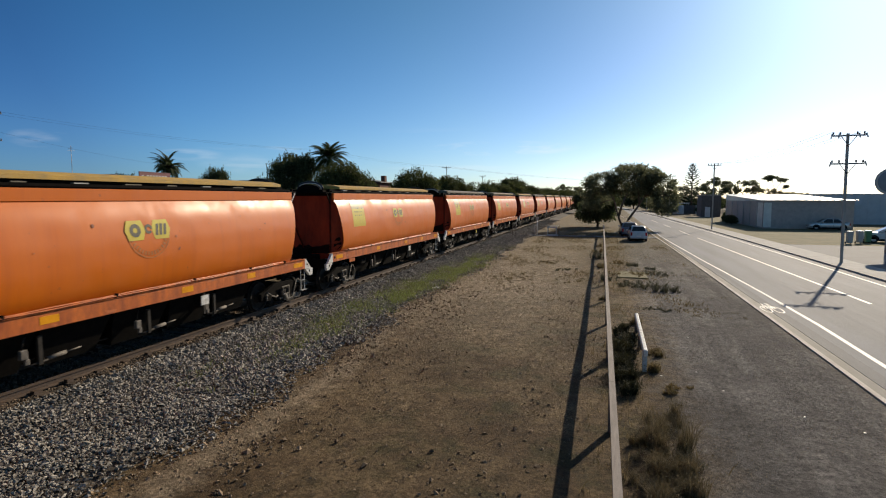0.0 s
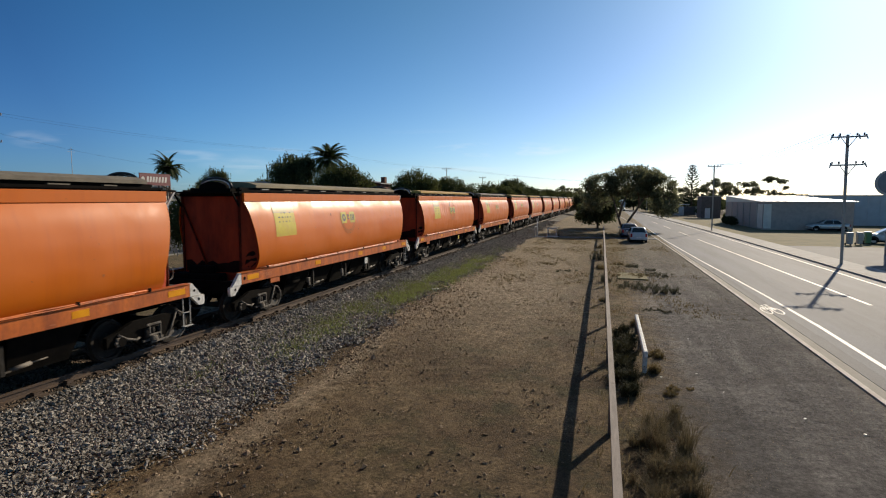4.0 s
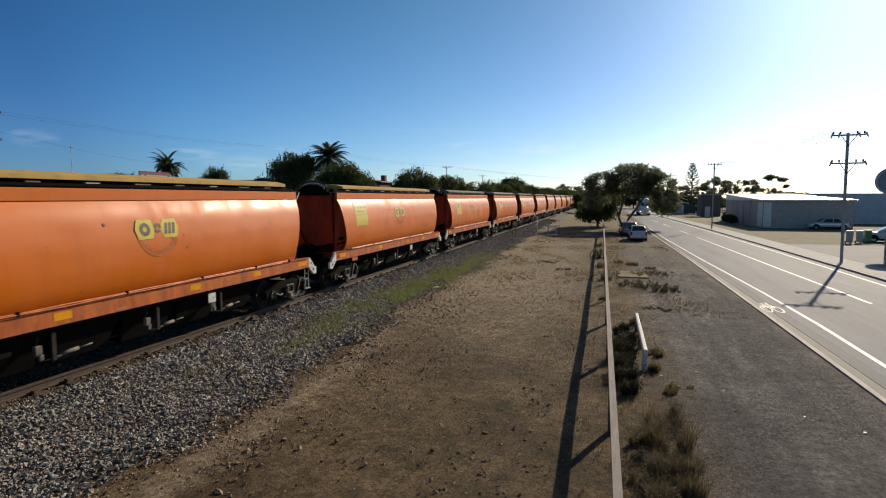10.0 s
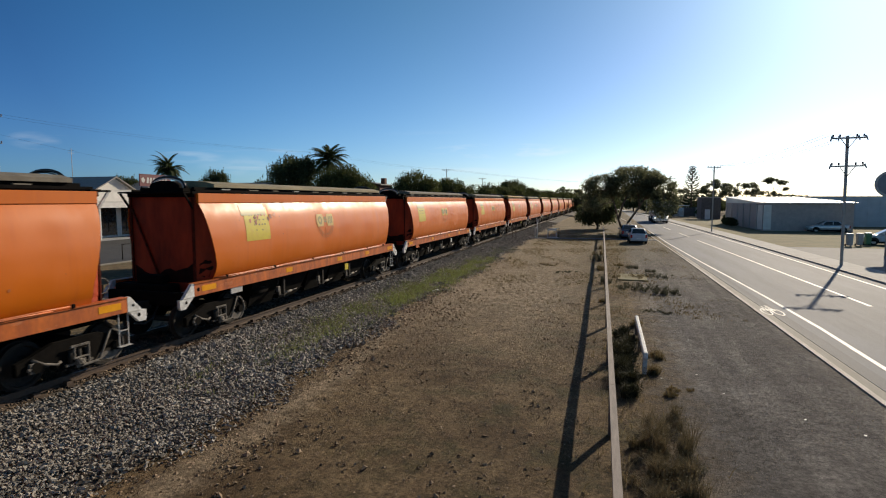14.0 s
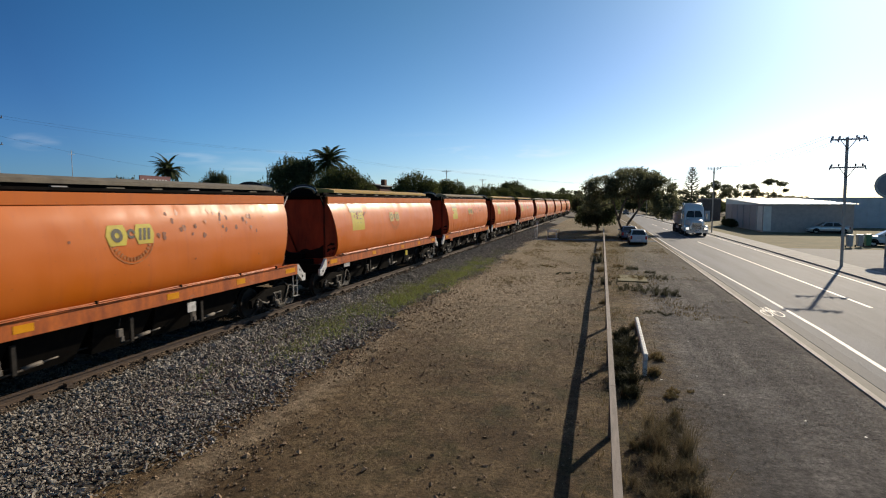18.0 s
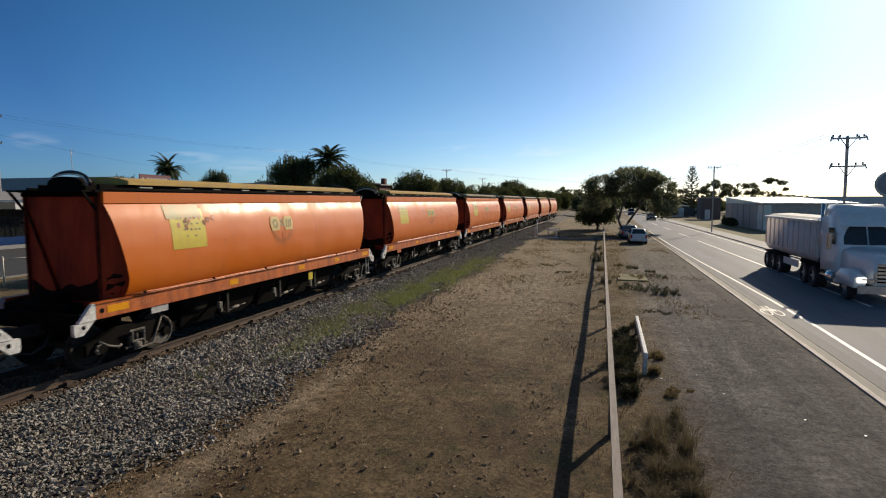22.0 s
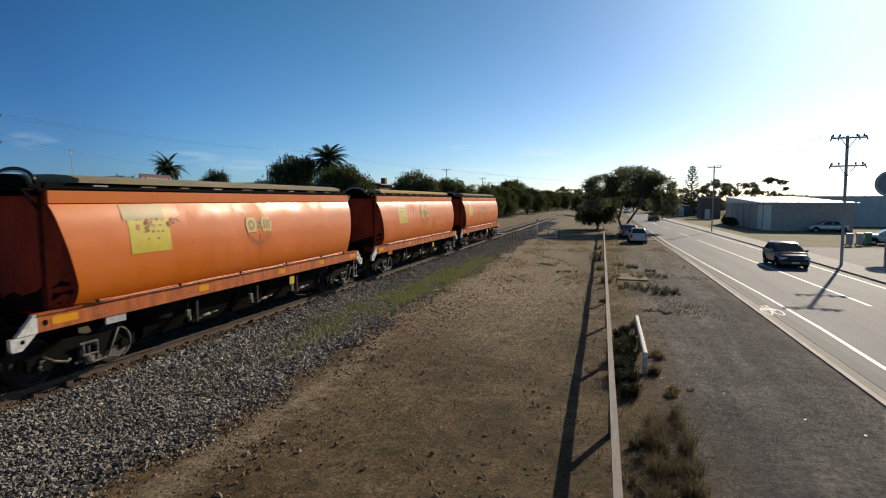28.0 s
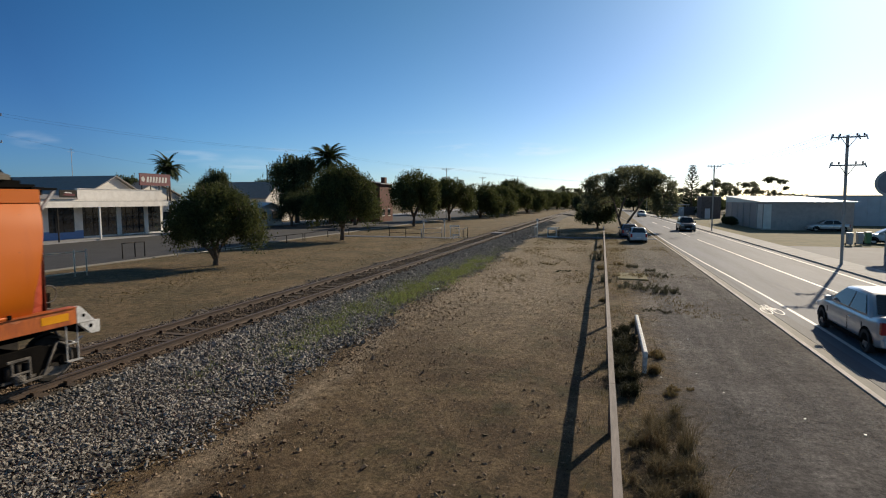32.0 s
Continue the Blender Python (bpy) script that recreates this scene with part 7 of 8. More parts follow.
tube_fence([(-28.9, 20.2, -0.3), (-28.6, 22.0, -0.3), (-28.35, 23.6, -0.3), (-28.3, 24.3, -0.3)], 1.5, "pale galvanised pipe fence beside the street", (0.92, 0.16), WARMED_TUBE)
tube_fence([(-33.4, 31.6, -0.3), (-33.5, 32.8, -0.3), (-33.2, 33.4, -0.3)], 1.15, "dark square bicycle rail at the street edge", (1.0,), GREASE, GREASE)
tube_fence([(-31.3, 34.6, -0.3), (-30.4, 38.5, -0.3), (-29.8, 41.8, -0.3), (-30.1, 44.2, -0.3)], 1.45, "pipe fence with a pale low rail beside the street", (0.1,), WARMED_TUBE, GALV)
tube_fence([(-30.4, 44.6, -0.3), (-30.6, 48.5, -0.3), (-30.6, 51.6, -0.3)], 0.75, "low dark pipe fence beside the street", (1.0,), GREASE, GREASE)
tube_fence([(-30.6, 52, -0.3), (-30.6, 57, -0.3), (-30.4, 62, -0.3), (-30.4, 68, -0.3), (-30.4, 75, -0.3)], 0.75, "low dark pipe fence beside the street", (1.0,), GREASE, GREASE)
tube_fence([(-24.3, 60.2, -0.3), (-22.0, 59.4, -0.3), (-19.8, 58.6, -0.3)], 1.0, "grey pipe fence at the pedestrian crossing", (1.0, 0.5), GREASE)
tube_fence([(-19.8, 58.4, -0.3), (-18.2, 61.0, -0.3)], 1.05, "grey pipe maze fence at the pedestrian crossing", (1.0, 0.5), GALV)
tube_fence([(-17.0, 60.6, -0.3), (-15.0, 58.4, -0.3), (-14.4, 58.0, -0.1)], 1.1, "white-railed pipe maze at the pedestrian crossing", (1.0, 0.12), WHITE_TUBE, GREASE)
tube_fence([(-9.3, 56.6, 0.0), (-8.9, 56.2, 0.0)], 1.15, "short dark post pair beside the track crossing", (0.98,), GREASE, POSTWOOD)
tube_fence([(-7.3, 58.6, 0), (-7.3, 60.4, 0)], 1.1, "pale pipe maze beside the track crossing", (1.0, 0.15), GALV)
tube_fence([(-6.0, 59.6, 0), (-4.9, 59.8, 0)], 1.05, "white-railed pipe maze beside the track crossing", (1.0, 0.08), WHITE_TUBE, GREASE)
for x0, x1, y, z0 in ((-16.45, -15.3, 58.0, 1.06), (-16.1, -15.3, 58.0, 0.12), (-6.08, -5.03, 59.0, 0.86), (-6.06, -5.1, 59.0, 0.06)):
    board = solid("crossing_board", boxes((x0, x1, y - 0.02, y + 0.02, z0, z0 + 0.14), (x0 + 0.06, x0 + 0.12, y + 0.021, y + 0.08, min(z0, 0.0) - 0.3, z0 + 0.1), (x1 - 0.12, x1 - 0.06, y + 0.021, y + 0.08, min(z0, 0.0) - 0.3, z0 + 0.1), bevel=0.006), WHITE_TUBE, "white-painted board on short posts at the footpath crossing", "barrier board", "white boards at the footpath crossing")
for x, y, z in ((-19.8, 58.5, -0.3), (-7.3, 58.7, 0.0), (-18.3, 61.6, -0.3)):
    ps = thing("crossing_post", "white pedestrian warning post with a small sign", "sign post", m=pose(x + 0.25, y, z))
    part("post", tube([(0, 0, -0.1), (0, 0, 2.0)], 0.05, 8), WHITE_TUBE, ps)
    part("sign_face", boxes((-0.13, 0.13, -0.07, -0.051, 1.72, 2.0), bevel=0.005), GALV, ps)
tagged(new("crossing_path", mesh_of("crossing_path", boxes((-30, -13.1, 58.8, 60.6, -0.4, -0.26), (-12.0, -10.7, 58.8, 60.6, 0.0, 0.40), (-9.9, 4.8, 58.8, 60.6, -0.1, 0.03)), ASPHALT_OLD)), "narrow asphalt footpath across the track", kind="structure")

# litter
lt = solid("paper_litter", boxes((-0.16, 0.10, -0.06, 0.07, 0.0, 0.05), (-0.02, 0.18, -0.03, 0.10, 0.02, 0.07), bevel=0.012), WHITE_TUBE, "crumpled white paper litter on the dirt", "litter")
lt.matrix_world = pose(-7.2, 23.1, 0.02, 4, 0, 20)
lt = solid("plastic_bottle", tube([(0, 0, 0.05), (0.2, 0, 0.05), (0.26, 0, 0.05)], 0.05, 10, 0.03), WHITE_TUBE, "small white plastic bottle on the ground", "litter")
lt.matrix_world = pose(-8.7, 42.4, 0.05, 0, 0, 40)
rng = random.Random(77)
chip = mesh_of("paper_scrap", boxes((-0.02, 0.02, -0.015, 0.015, 0, 0.012)), WHITE_TUBE)
for x, y in ((1.25, 13.1), (2.4, 12.4), (3.55, 11.3), (4.3, 10.8), (4.1, 9.2), (3.4, 8.9), (3.7, 8.4), (4.7, 9.9), (2.05, 13.6), (2.3, 17.0)):
    o = tagged(new("paper_scrap", chip), "tiny white scrap on the verge", "litter", "scraps on the verge")
    o.matrix_world = pose(x, y, 0.004, 0, 0, rng.uniform(0, 180))

# ---- vehicles ----
def loft(sections):
    """Rings of equal length joined to a closed skin."""
    bm = bmesh.new()
    rings = [[bm.verts.new(p) for p in s] for s in sections]
    k = len(rings[0])
    for a, b in zip(rings[:-1], rings[1:]):
        for i in range(k):
            f = bm.faces.new((a[i], a[(i + 1) % k], b[(i + 1) % k], b[i]))
            f.smooth = True
    bm.faces.new(rings[0][::-1])
    bm.faces.new(rings[-1])
    return bm


def panel(pts, push, thick=0.012):
    """A flat pane with thickness, pushed a little off the skin."""
    bm = bmesh.new()
    n = (Vector(pts[1]) - Vector(pts[0])).cross(Vector(pts[2]) - Vector(pts[0])).normalized()
    if n.dot(Vector(push)) < 0:
        n = -n
    lo, hi = [bm.verts.new(Vector(p) + n * 0.003) for p in pts], [bm.verts.new(Vector(p) + n * (0.003 + thick)) for p in pts]
    k = len(pts)
    for i in range(k):
        bm.faces.new((lo[i], lo[(i + 1) % k], hi[(i + 1) % k], hi[i]))
    bm.faces.new(hi)
    bm.faces.new(lo[::-1])
    return bm


def road_wheel(parent, x, y, r, width, side, rim=ALLOY):
    w = new("wheel")
    w.parent = parent
    w.location = (x, y, r)
    sec = [(-0.5, 0.62), (-0.5, 0.90), (-0.40, 0.985), (0.40, 0.985), (0.5, 0.90), (0.5, 0.62)]
    bm = bmesh.new()
    k = 24
    rings = [[bm.verts.new((u * width, q * r * math.cos(6.2832 * i / k), q * r * math.sin(6.2832 * i / k))) for i in range(k)] for u, q in sec]
    for a, b in zip(rings, rings[1:] + rings[:1]):
        for i in range(k):
            bm.faces.new((a[i], a[(i + 1) % k], b[(i + 1) % k], b[i]))
    part("tyre", bm, RUBBER, w)
    bm = bmesh.new()
    add_tube(bm, [(-side * width * 0.2, 0, 0), (side * width * 0.42, 0, 0)], r * 0.20, 12)
    for i in range(5):
        m = Matrix.Rotation(6.2832 * i / 5, 4, "X")
        add_box(bm, min(side * width * 0.30, side * width * 0.42), max(side * width * 0.30, side * width * 0.42), -0.05 * r * 2, 0.05 * r * 2, r * 0.15, r * 0.60, m)
    add_tube(bm, [(side * width * 0.1, 0, 0), (side * width * 0.28, 0, 0)], r * 0.615, 20)
    part("rim", bm, rim, w)
    return w


def car(label, paint, length, width, belt, roof, hood, tail, cab, category="car", lit=False, group=""):
    """A car facing +y. cab: rear foot, roof rear, roof front and windscreen foot of the cabin along y."""
    c = thing("car", label, category, group)
    L, w = length / 2, width / 2
    keys = [(-L, tail - 0.16, 0.86), (-L + 0.06, tail - 0.04, 0.92), (-L + 0.18, tail + 0.01, 0.96), (cab[0], belt + 0.005, 0.99), (0.0, belt, 1.0), (cab[3], belt - 0.01, 0.995), (cab[3] + 0.30, hood + 0.01, 0.985), (L - 0.60, hood - 0.06, 0.96), (L - 0.28, hood - 0.14, 0.92), (L - 0.08, hood - 0.26, 0.86), (L, hood - 0.38, 0.78)]
    ys = sorted(set([k[0] for k in keys] + [-L + 2 * L * i / 16 for i in range(1, 16)]))
    secs = []
    for y in ys:
        z, k = (float(np.interp(y, [q[0] for q in keys], [q[i] for q in keys])) for i in (1, 2))
        b = 0.22 + 0.10 * max(0.0, (abs(y) - L + 0.35) / 0.35)
        half = [(0.88, b), (0.955, b + 0.07), (0.985, b + 0.20), (1.0, (b + z) / 2 - 0.02), (0.992, z - 0.17), (0.968, z - 0.07), (0.92, z - 0.015), (0.80, z + 0.018), (0.45, z + 0.034)]
        secs.append([(-w * k * u, y, h) for u, h in half[:1]] + [(w * k * u, y, h) for u, h in half] + [(-w * k * u, y, h) for u, h in half[:0:-1]])
    body = part("body", loft(secs), paint, c)
    lo, hi = w * 0.94, w * 0.72
    st = [(cab[0], lo, belt, 0.0), (cab[1], hi, roof - 0.03, 1.0), ((cab[1] + cab[2]) / 2, hi, roof, 1.0), (cab[2], hi, roof - 0.03, 1.0), (cab[3], lo, belt, 0.0)]
    secs = []
    for y, x, z, up in st:
        zb = belt - 0.04
        xx = lo if up else lo * 0.98
        secs.append([(-lo, y, zb), (lo, y, zb), (lo if not up else hi + 0.02, y, max(zb + 0.01, z - 0.05)), (hi * 0.86 if up else lo * 0.9, y, max(zb + 0.02, z)), (-hi * 0.86 if up else -lo * 0.9, y, max(zb + 0.02, z)), (-lo if not up else -hi - 0.02, y, max(zb + 0.01, z - 0.05))])
    cabin = part("cabin", loft(secs), paint, c)
    # glass
    rt = roof - 0.09
    for s in (1, -1):
        bx, tx = s * (lo + 0.002), s * (hi + 0.03)
        q = lambda y, f: (bx + (tx - bx) * f, y, belt + 0.02 + (rt - belt - 0.02) * f)
        mid = (cab[1] + cab[2]) / 2 - 0.05
        part("side_window", panel([q(mid + 0.05, 0), q(cab[3] - 0.28, 0), q(cab[2] - 0.05, 1), q(mid + 0.05, 1)], (s, 0, 0.3)), GLASS, cabin)
        part("side_window", panel([q(cab[0] + 0.30, 0), q(mid - 0.03, 0), q(mid - 0.03, 1), q(cab[1] + 0.08, 1)], (s, 0, 0.3)), GLASS, cabin)
        part("mirror", boxes((min(s * (w - 0.02), s * (w + 0.16)), max(s * (w - 0.02), s * (w + 0.16)), cab[3] - 0.42, cab[3] - 0.30, belt - 0.02, belt + 0.13), bevel=0.02), paint, c)
        part("door_handle", boxes((min(s * (w + 0.001), s * (w + 0.03)), max(s * (w + 0.001), s * (w + 0.03)), mid - 0.25, mid - 0.08, belt - 0.24, belt - 0.21)), CHROME, body)
        for yy in (mid, cab[3] - 0.12, cab[0] + 0.42):
            part("door_seam", boxes((min(s * (w - 0.01), s * (w + 0.002)), max(s * (w - 0.01), s * (w + 0.002)), yy, yy + 0.012, 0.38, belt - 0.21)), BLACK, body)
        part("sill_trim", boxes((min(s * (w * 0.97), s * (w + 0.01)), max(s * (w * 0.97), s * (w + 0.01)), -L + 0.9, L - 0.95, 0.24, 0.34)), BLACK, body)
        for yy in (-L + 0.72, L - 0.80):
            arch = [(yy + 0.37 * math.cos(a), 0.33 + 0.38 * math.sin(a)) for a in (math.pi * i / 10 for i in range(11))]
            part("wheel_arch", prism(arch, s * (w - 0.10), s * (w + 0.004), "x"), BLACK, body)
            road_wheel(c, s * (w - 0.10), yy, 0.33, 0.21, s)
        part("headlamp", boxes((min(s * w * 0.52, s * w * 0.90), max(s * w * 0.52, s * w * 0.90), L - 0.26, L - 0.035, hood - 0.36, hood - 0.21), bevel=0.03), HEADLIT if lit else HEADLAMP, c)
        part("tail_lamp", boxes((min(s * w * 0.70, s * w * 0.93), max(s * w * 0.70, s * w * 0.93), -L - 0.012, -L + 0.12, tail - 0.42, tail - 0.10), bevel=0.02), TAIL, c)
    hw = hi * 0.82
    part("windscreen", panel([(-lo * 0.84, cab[3] - 0.03, belt + 0.05), (lo * 0.84, cab[3] - 0.03, belt + 0.05), (hw, cab[2] + 0.05, roof - 0.07), (-hw, cab[2] + 0.05, roof - 0.07)], (0, 1, 0.5)), GLASS, cabin)
    part("rear_window", panel([(-lo * 0.82, cab[0] + 0.03, belt + 0.06), (lo * 0.82, cab[0] + 0.03, belt + 0.06), (hw, cab[1] - 0.04, roof - 0.07), (-hw, cab[1] - 0.04, roof - 0.07)], (0, -1, 0.5)), GLASS, cabin)
    part("bumper", boxes((-w * 0.86, w * 0.86, L - 0.08, L + 0.03, 0.28, 0.46), bevel=0.03), paint, c)
    part("bumper", boxes((-w * 0.90, w * 0.90, -L - 0.05, -L + 0.08, 0.30, 0.52), bevel=0.03), paint, c)
    part("grille", boxes((-w * 0.45, w * 0.45, L - 0.02, L + 0.012, 0.48, hood - 0.38), bevel=0.01), BLACK, c)
    part("number_plate", boxes((-0.19, 0.19, -L - 0.062, -L - 0.051, tail - 0.50, tail - 0.39)), WHITE_TUBE, c)
    part("number_plate", boxes((-0.19, 0.19, L + 0.031, L + 0.042, 0.33, 0.43)), WHITE_TUBE, c)
    part("underbody", boxes((-w * 0.85, w * 0.85, -L + 0.2, L - 0.2, 0.15, 0.22)), BLACK, c)
    return c


def lorry():
    t = thing("truck", "pale blue semi-trailer truck with a tarp-covered tipper trailer", "truck")
    cab = part("cab", loft([[(-1.10, y, 0.9), (1.10, y, 0.9), (1.13, y, 1.6), (w, y, z - 0.25), (w - 0.14, y, z), (-w + 0.14, y, z), (-w, y, z - 0.25), (-1.13, y, 1.6)] for y, z, w in ((-4.2, 3.50, 1.12), (-3.2, 3.56, 1.12), (-2.75, 3.50, 1.08), (-2.62, 3.05, 1.04), (-2.30, 2.10, 1.02))]), TRUCK_BLUE, t, "pale blue sleeper cab")
    part("bonnet", loft([[(-k, y, 0.75), (k, y, 0.75), (k, y, z - 0.30), (k * 0.92, y, z - 0.12), (k * 0.62, y, z), (-k * 0.62, y, z), (-k * 0.92, y, z - 0.12), (-k, y, z - 0.30)] for y, z, k in ((-2.31, 2.08, 0.96), (-1.5, 2.00, 0.86), (-0.7, 1.90, 0.74), (-0.2, 1.80, 0.64), (-0.08, 1.62, 0.60))]), TRUCK_BLUE, t, "pale blue sloping bonnet")
    for s in (1, -1):
        part("windscreen", panel([(s * 0.03, -2.29, 2.16), (s * 0.88, -2.33, 2.16), (s * 0.84, -2.60, 2.92), (s * 0.03, -2.57, 2.92)], (0, 1, 0.5)), GLASS, cab)
    for s in (1, -1):
        part("side_window", panel([(s * 1.132, -3.3, 2.15), (s * 1.132, -2.5, 2.15), (s * 1.128, -2.7, 2.85), (s * 1.128, -3.3, 2.85)], (s, 0, 0.1)), GLASS, cab)
        part("guard", loft([[(s * 0.82, y, 0.62), (s * 1.22, y, 0.62), (s * 1.22, y, z), (s * 0.82, y, z + 0.05)] for y, z in ((-2.0, 0.95), (-1.6, 1.24), (-0.8, 1.24), (-0.2, 1.02))]), TRUCK_BLUE, t, "pale blue front mudguard")
        part("headlamp", boxes((min(s * 0.80, s * 1.12), max(s * 0.80, s * 1.12), -0.26, -0.12, 0.82, 1.04), bevel=0.03), HEADLIT, t)
        part("mirror", boxes((min(s * 1.30, s * 1.48), max(s * 1.30, s * 1.48), -2.45, -2.35, 1.95, 2.65), bevel=0.02), CHROME, t)
        part("mirror_arm", tube([(s * 1.05, -2.5, 2.6), (s * 1.38, -2.4, 2.6)], 0.025, 6), CHROME, t)
        part("exhaust_stack", tube([(s * 1.05, -4.34, 1.0), (s * 1.05, -4.34, 3.9)], 0.09, 10), CHROME, t)
        part("fuel_tank", tube([(s * 0.92, -3.9, 0.72), (s * 0.92, -2.5, 0.72)], 0.30, 14), CHROME, t)
        road_wheel(t, s * 1.02, -1.25, 0.5, 0.30, s)
        for y in (-4.75, -6.05, -10.1, -11.35, -12.6):
            road_wheel(t, s * 0.98, y, 0.5, 0.52, s)
            part("mudguard", boxes((min(s * 0.70, s * 1.24), max(s * 0.70, s * 1.24), y - 0.55, y + 0.55, 1.03, 1.07)), BLACK, t)
    part("roof_fairing", loft([[(-k, y, 3.4), (k, y, 3.4), (k * 0.85, y, z), (-k * 0.85, y, z)] for y, z, k in ((-4.2, 3.85, 1.05), (-3.4, 3.85, 1.03), (-2.85, 3.52, 0.95))]), TRUCK_BLUE, t)
    part("sun_visor", boxes((-0.95, 0.95, -2.70, -2.38, 2.93, 2.99)), TRUCK_BLUE, t)
    part("grille", boxes((-0.50, 0.50, -0.10, -0.055, 0.80, 1.58), bevel=0.01), CHROME, t)
    for i in range(5):
        part("grille_bar", boxes((-0.50, 0.50, -0.052, -0.035, 0.86 + 0.14 * i, 0.91 + 0.14 * i)), BLACK, t)
    part("bull_bar", boxes((-1.15, 1.15, -0.02, 0.06, 0.42, 0.74), (-1.05, 1.05, 0.0, 0.05, 0.95, 1.0), (-0.62, -0.56, 0.0, 0.05, 0.741, 1.25), (0.56, 0.62, 0.0, 0.05, 0.741, 1.25), bevel=0.01), CHROME, t)
    part("chassis", boxes((-0.45, 0.45, -6.9, -0.3, 0.62, 0.90), (-0.45, 0.45, -13.0, -5.0, 0.95, 1.12)), BLACK, t)
    tr = part("tipper_body", loft([[(-k, y, 1.15), (k, y, 1.15), (1.20, y, 1.5), (1.20, y, 3.02), (-1.20, y, 3.02), (-1.20, y, 1.5)] for y, k in ((-13.2, 1.0), (-4.3, 1.0))]), TRAILER, t, "dull grey ribbed tipper body")
    for s in (1, -1):
        for i in range(11):
            y = -13.0 + i * 0.84
            part("side_rib", boxes((min(s * 1.201, s * 1.25), max(s * 1.201, s * 1.25), y, y + 0.09, 1.5, 3.0)), TRAILER, tr)
        part("top_rail", boxes((min(s * 1.20, s * 1.30), max(s * 1.20, s * 1.30), -13.25, -4.25, 3.0, 3.12), bevel=0.01), WHITE_PAINT, tr, "white top rail")
        part("tail_lamp", boxes((min(s * 0.8, s * 1.15), max(s * 0.8, s * 1.15), -13.26, -13.2, 0.95, 1.08)), TAIL, t)
        part("side_guard", boxes((min(s * 1.18, s * 1.22), max(s * 1.18, s * 1.22), -9.3, -6.9, 0.65, 1.0)), TRAILER, t)
    bm = bmesh.new()
    add_prism(bm, [(-1.18, 3.08), (1.18, 3.08), (0.9, 3.22), (0.0, 3.28), (-0.9, 3.22)], -13.2, -4.3, "y")
    part("tarp", bm, TARP, t, "off-white tarp cover")
    part("number_plate", boxes((-0.2, 0.2, 0.061, 0.07, 0.5, 0.62)), WHITE_TUBE, t)
    return t


parked_a = car("white hatchback parked on the verge under a tree", CAR_WHITE, 3.7, 1.58, 0.90, 1.42, 0.88, 0.96, (-1.74, -1.20, 0.20, 1.0))
parked_a.matrix_world = pose(2.72, 55.6, 0.0, 0, 0, 2)
parked_b = car("dark blue sedan parked ahead of the white hatchback", CAR_BLUE, 4.5, 1.75, 0.92, 1.42, 0.90, 0.95, (-1.7, -1.0, 0.3, 1.15))
parked_b.matrix_world = pose(2.2, 62.6, 0.0, 0, 0, 2)
for x, y, z, rz, pt, lb in ((26.3, 80.0, 0.035, 88, CAR_SILVER, "silver car parked before the warehouse"), (24.2, 58.5, 0.035, 80, CAR_WHITE, "white car parked in the yard"), (17.9, 29.6, 0.055, 8, CAR_DARK, "dark car parked beside the footpath")):
    o = car(lb, pt, 4.4, 1.75, 0.92, 1.44, 0.90, 0.96, (-1.7, -1.0, 0.3, 1.1), group="cars parked in the yard")
    o.matrix_world = pose(x, y, z, 0, 0, rz)
truck = lorry()
sedan = car("dark grey hatchback driving on the far lane", CAR_DARK, 4.0, 1.70, 0.93, 1.47, 0.90, 0.99, (-1.85, -1.35, 0.25, 1.05), lit=False)
utility = car("dark four-wheel-drive utility driving with a boxy cabin", CAR_DARK, 4.9, 1.85, 1.12, 1.80, 1.08, 1.15, (-2.2, -2.0, 0.55, 1.15), "four-wheel drive")
silver = car("silver-blue sedan driving close beside the verge", CAR_SILVER, 4.6, 1.84, 0.99, 1.54, 0.96, 1.04, (-1.75, -1.05, 0.35, 1.2))
far_car = car("pale distant car driving along the road", CAR_SILVER, 4.5, 1.78, 0.92, 1.44, 0.90, 0.96, (-1.7, -1.0, 0.3, 1.1))

# ---- the train ----
PITCH_LEN = 15.7
wagons = []
firsts = {}
ORDER = "1K 1Y 1Y 4D 1K 2Y 4D 1Y 1Y 4D 4K 1D 3D 4Y 3K 4Y 1Y 4K 1K 4K 2Y 1D".split()
for k in ORDER:
    if k not in firsts:
        mark, panel, label = LOOKS[int(k[0])]
        firsts[k] = wagon(int(k[0]), LIDS[k[1]], mark, panel, label + {"K": ", khaki lid", "Y": ", yellow lid", "D": ", dull lid"}[k[1]])
        wagons.append(firsts[k])
    else:
        wagons.append(copy_thing(firsts[k], pose(0, 0, 0)))

# seconds and metres that the train has rolled towards -y
ROLLED = [(0.0, 0.0), (2.0, 18.38), (4.0, 36.95), (6.0, 55.73), (8.0, 74.72), (10.0, 93.93), (12.0, 113.37), (14.0, 133.05), (16.0, 152.99), (18.0, 173.18), (20.0, 193.65), (22.0, 214.39), (24.0, 235.43), (26.0, 256.76), (28.0, 278.41), (30.0, 300.37), (32.0, 322.67)]


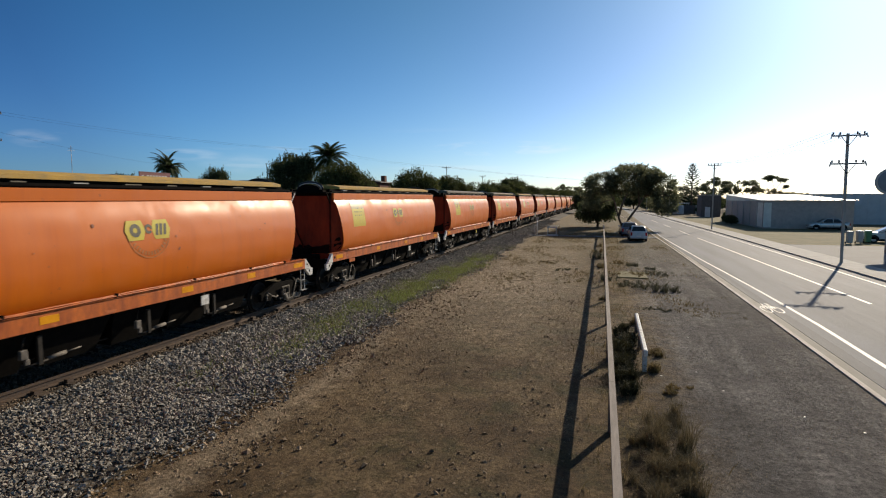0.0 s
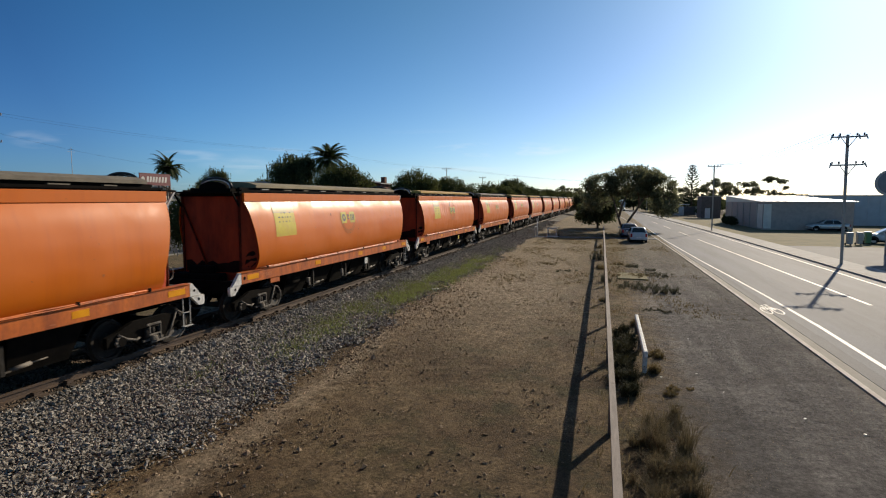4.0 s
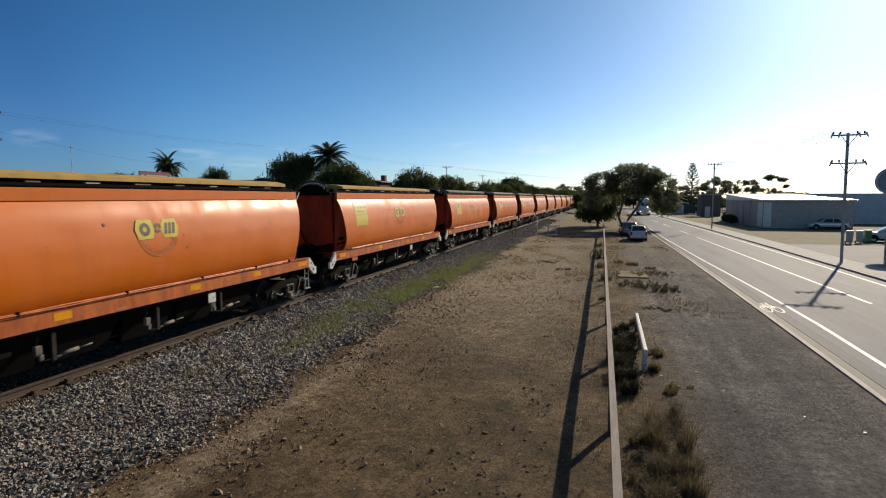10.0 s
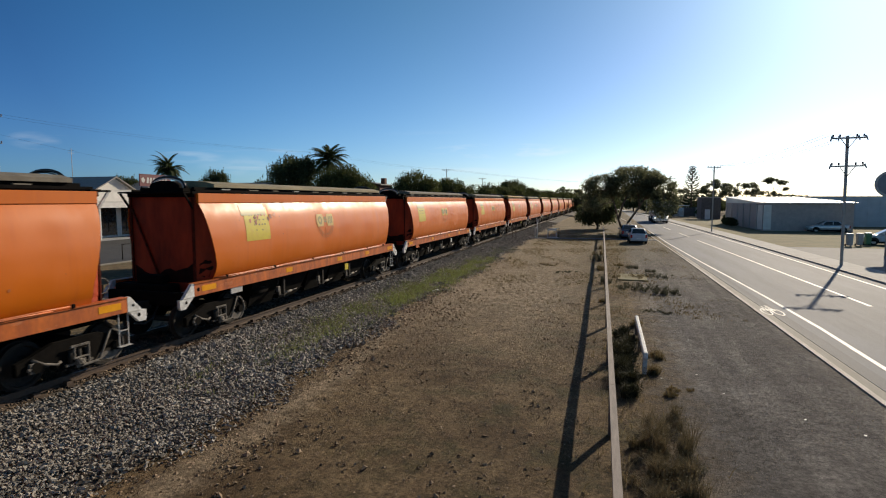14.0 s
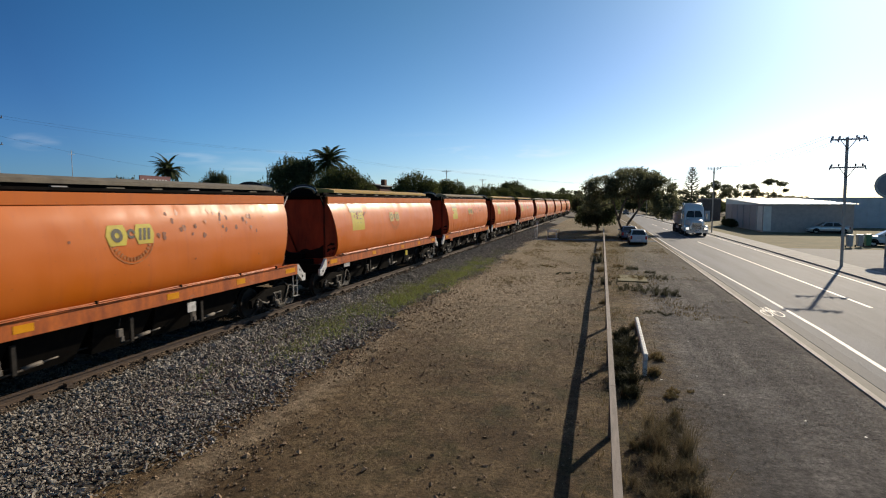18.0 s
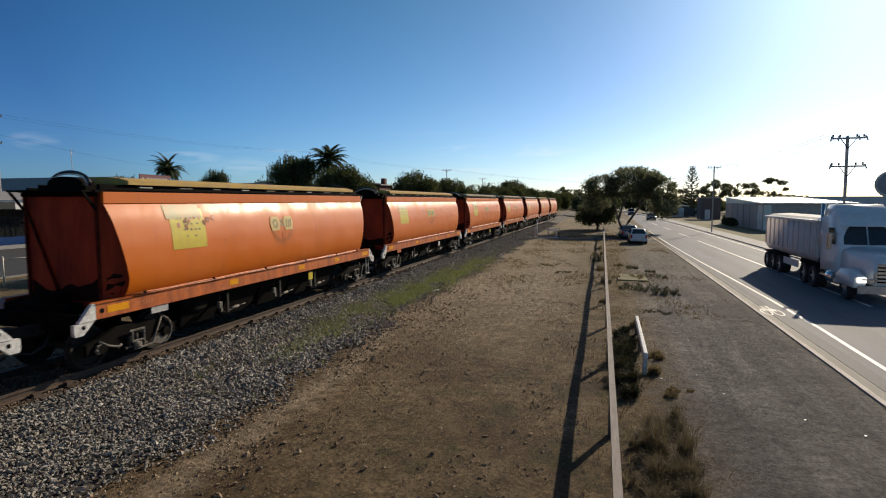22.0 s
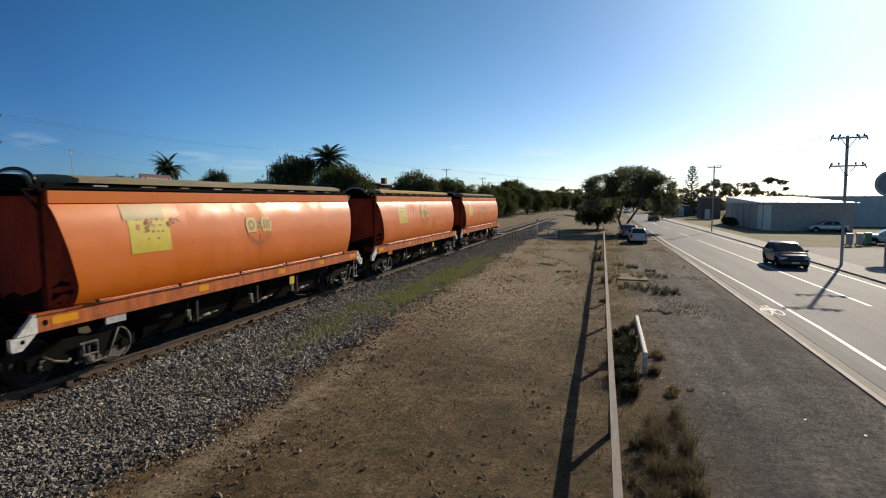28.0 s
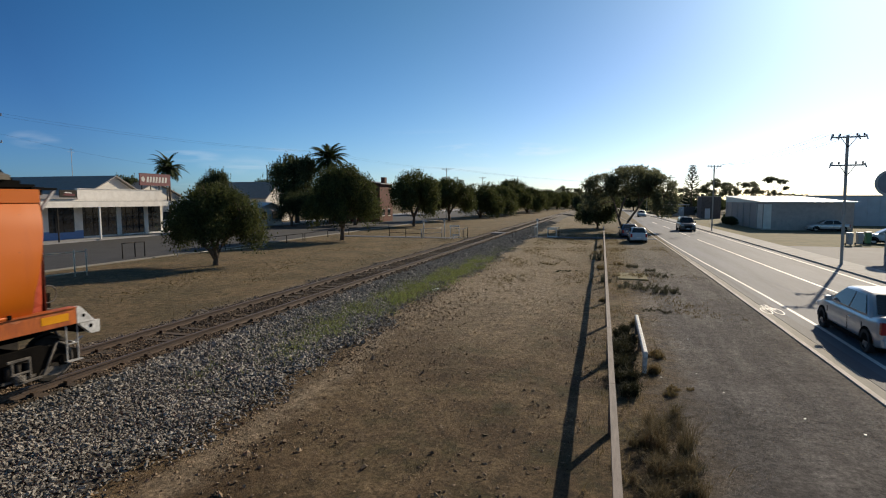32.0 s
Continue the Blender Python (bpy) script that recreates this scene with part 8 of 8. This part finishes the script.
def motions():
    for i, w in enumerate(wagons):
        start = 25.88 + PITCH_LEN * (i - 2)
        walk(w, [(t, pose(RAIL_X, start - s, RAIL_Z)) for t, s in ROLLED])
    # wheelsets turn with the distance rolled
    steps = [k / 15 for k in range(481)]
    rolled = np.interp(steps, [r[0] for r in ROLLED], [r[1] for r in ROLLED])
    turns = [math.degrees(d / 0.478) for d in rolled]
    for w in wagons:
        for b in w.children:
            for ws in b.children:
                if ws.name.startswith("wheelset"):
                    x, y, z = ws.location
                    walk(ws, [(t, pose(x, y, z, a)) for t, a in zip(steps, turns)])

    def drive(vehicle, x, heading, nose, rows, r, seen, every):
        """Key a vehicle by its nose along the road, and its wheels while it is in the open road."""
        walk(vehicle, [(t, pose(lane(x, y), y + nose, -0.02, 0, 0, heading)) for t, y in rows])
        ts = [0.0] + [k / 30 for k in range(int(seen[0] * 30), int(seen[1] * 30) + 1, every)] + [32.0]
        at = np.interp(np.clip(ts, *seen), [q[0] for q in rows], [q[1] for q in rows])
        angle = [-math.degrees(abs(d - at[0]) / r) for d in at]
        for ws in [o for o in vehicle.children if o.name.startswith("wheel") and o.type == "EMPTY"]:
            px, py, pz = ws.location
            walk(ws, [(t, pose(px, py, pz, a)) for t, a in zip(ts, angle)])

    def lane(x, y):
        return x + bend(y)

    # the coming truck, by its nose; it drifts back onto the road's line as it nears
    drive(truck, 10.6, 180, 0.0, ((0, 262.0), (6, 172.0), (8, 148.0), (10, 132.0), (12, 118.5), (14, 104.0), (15.5, 93.0), (17, 79.6), (18, 69.5), (19, 58.5), (20, 47.8), (21, 36.5), (22, 25.0), (23, 13.6), (24, 2.0), (26, -22.0), (32, -105.0)), 0.5, (8.0, 23.4), 2)
    drive(sedan, 10.75, 180, 2.0, ((0, 520.0), (20.5, 142.0), (24.5, 86.0), (25.5, 73.0), (26.5, 59.5), (27.5, 44.6), (28, 36.6), (28.4, 30.8), (28.7, 26.2), (29.2, 17.6), (32, -24.0)), 0.33, (24.0, 28.9), 1)
    drive(utility, 10.5, 180, 2.45, ((0, 420.0), (26, 128.0), (27.5, 117.0), (28, 113.0), (29, 104.5), (30, 95.0), (30.8, 87.0), (32, 74.9)), 0.33, (27.0, 31.9), 1)
    drive(silver, 7.55, 0, -2.3, ((0, -430.0), (31, 6.4), (31.5, 13.6), (31.8, 17.9), (32, 20.8)), 0.33, (31.3, 31.9), 1)
    walk(far_car, [(t, pose(lane(10.5, y), y, -0.02, 0, 0, 180)) for t, y in ((0, 700.0), (20, 330.0), (28, 180.0), (30, 157.0), (32, 138.0))])


motions()
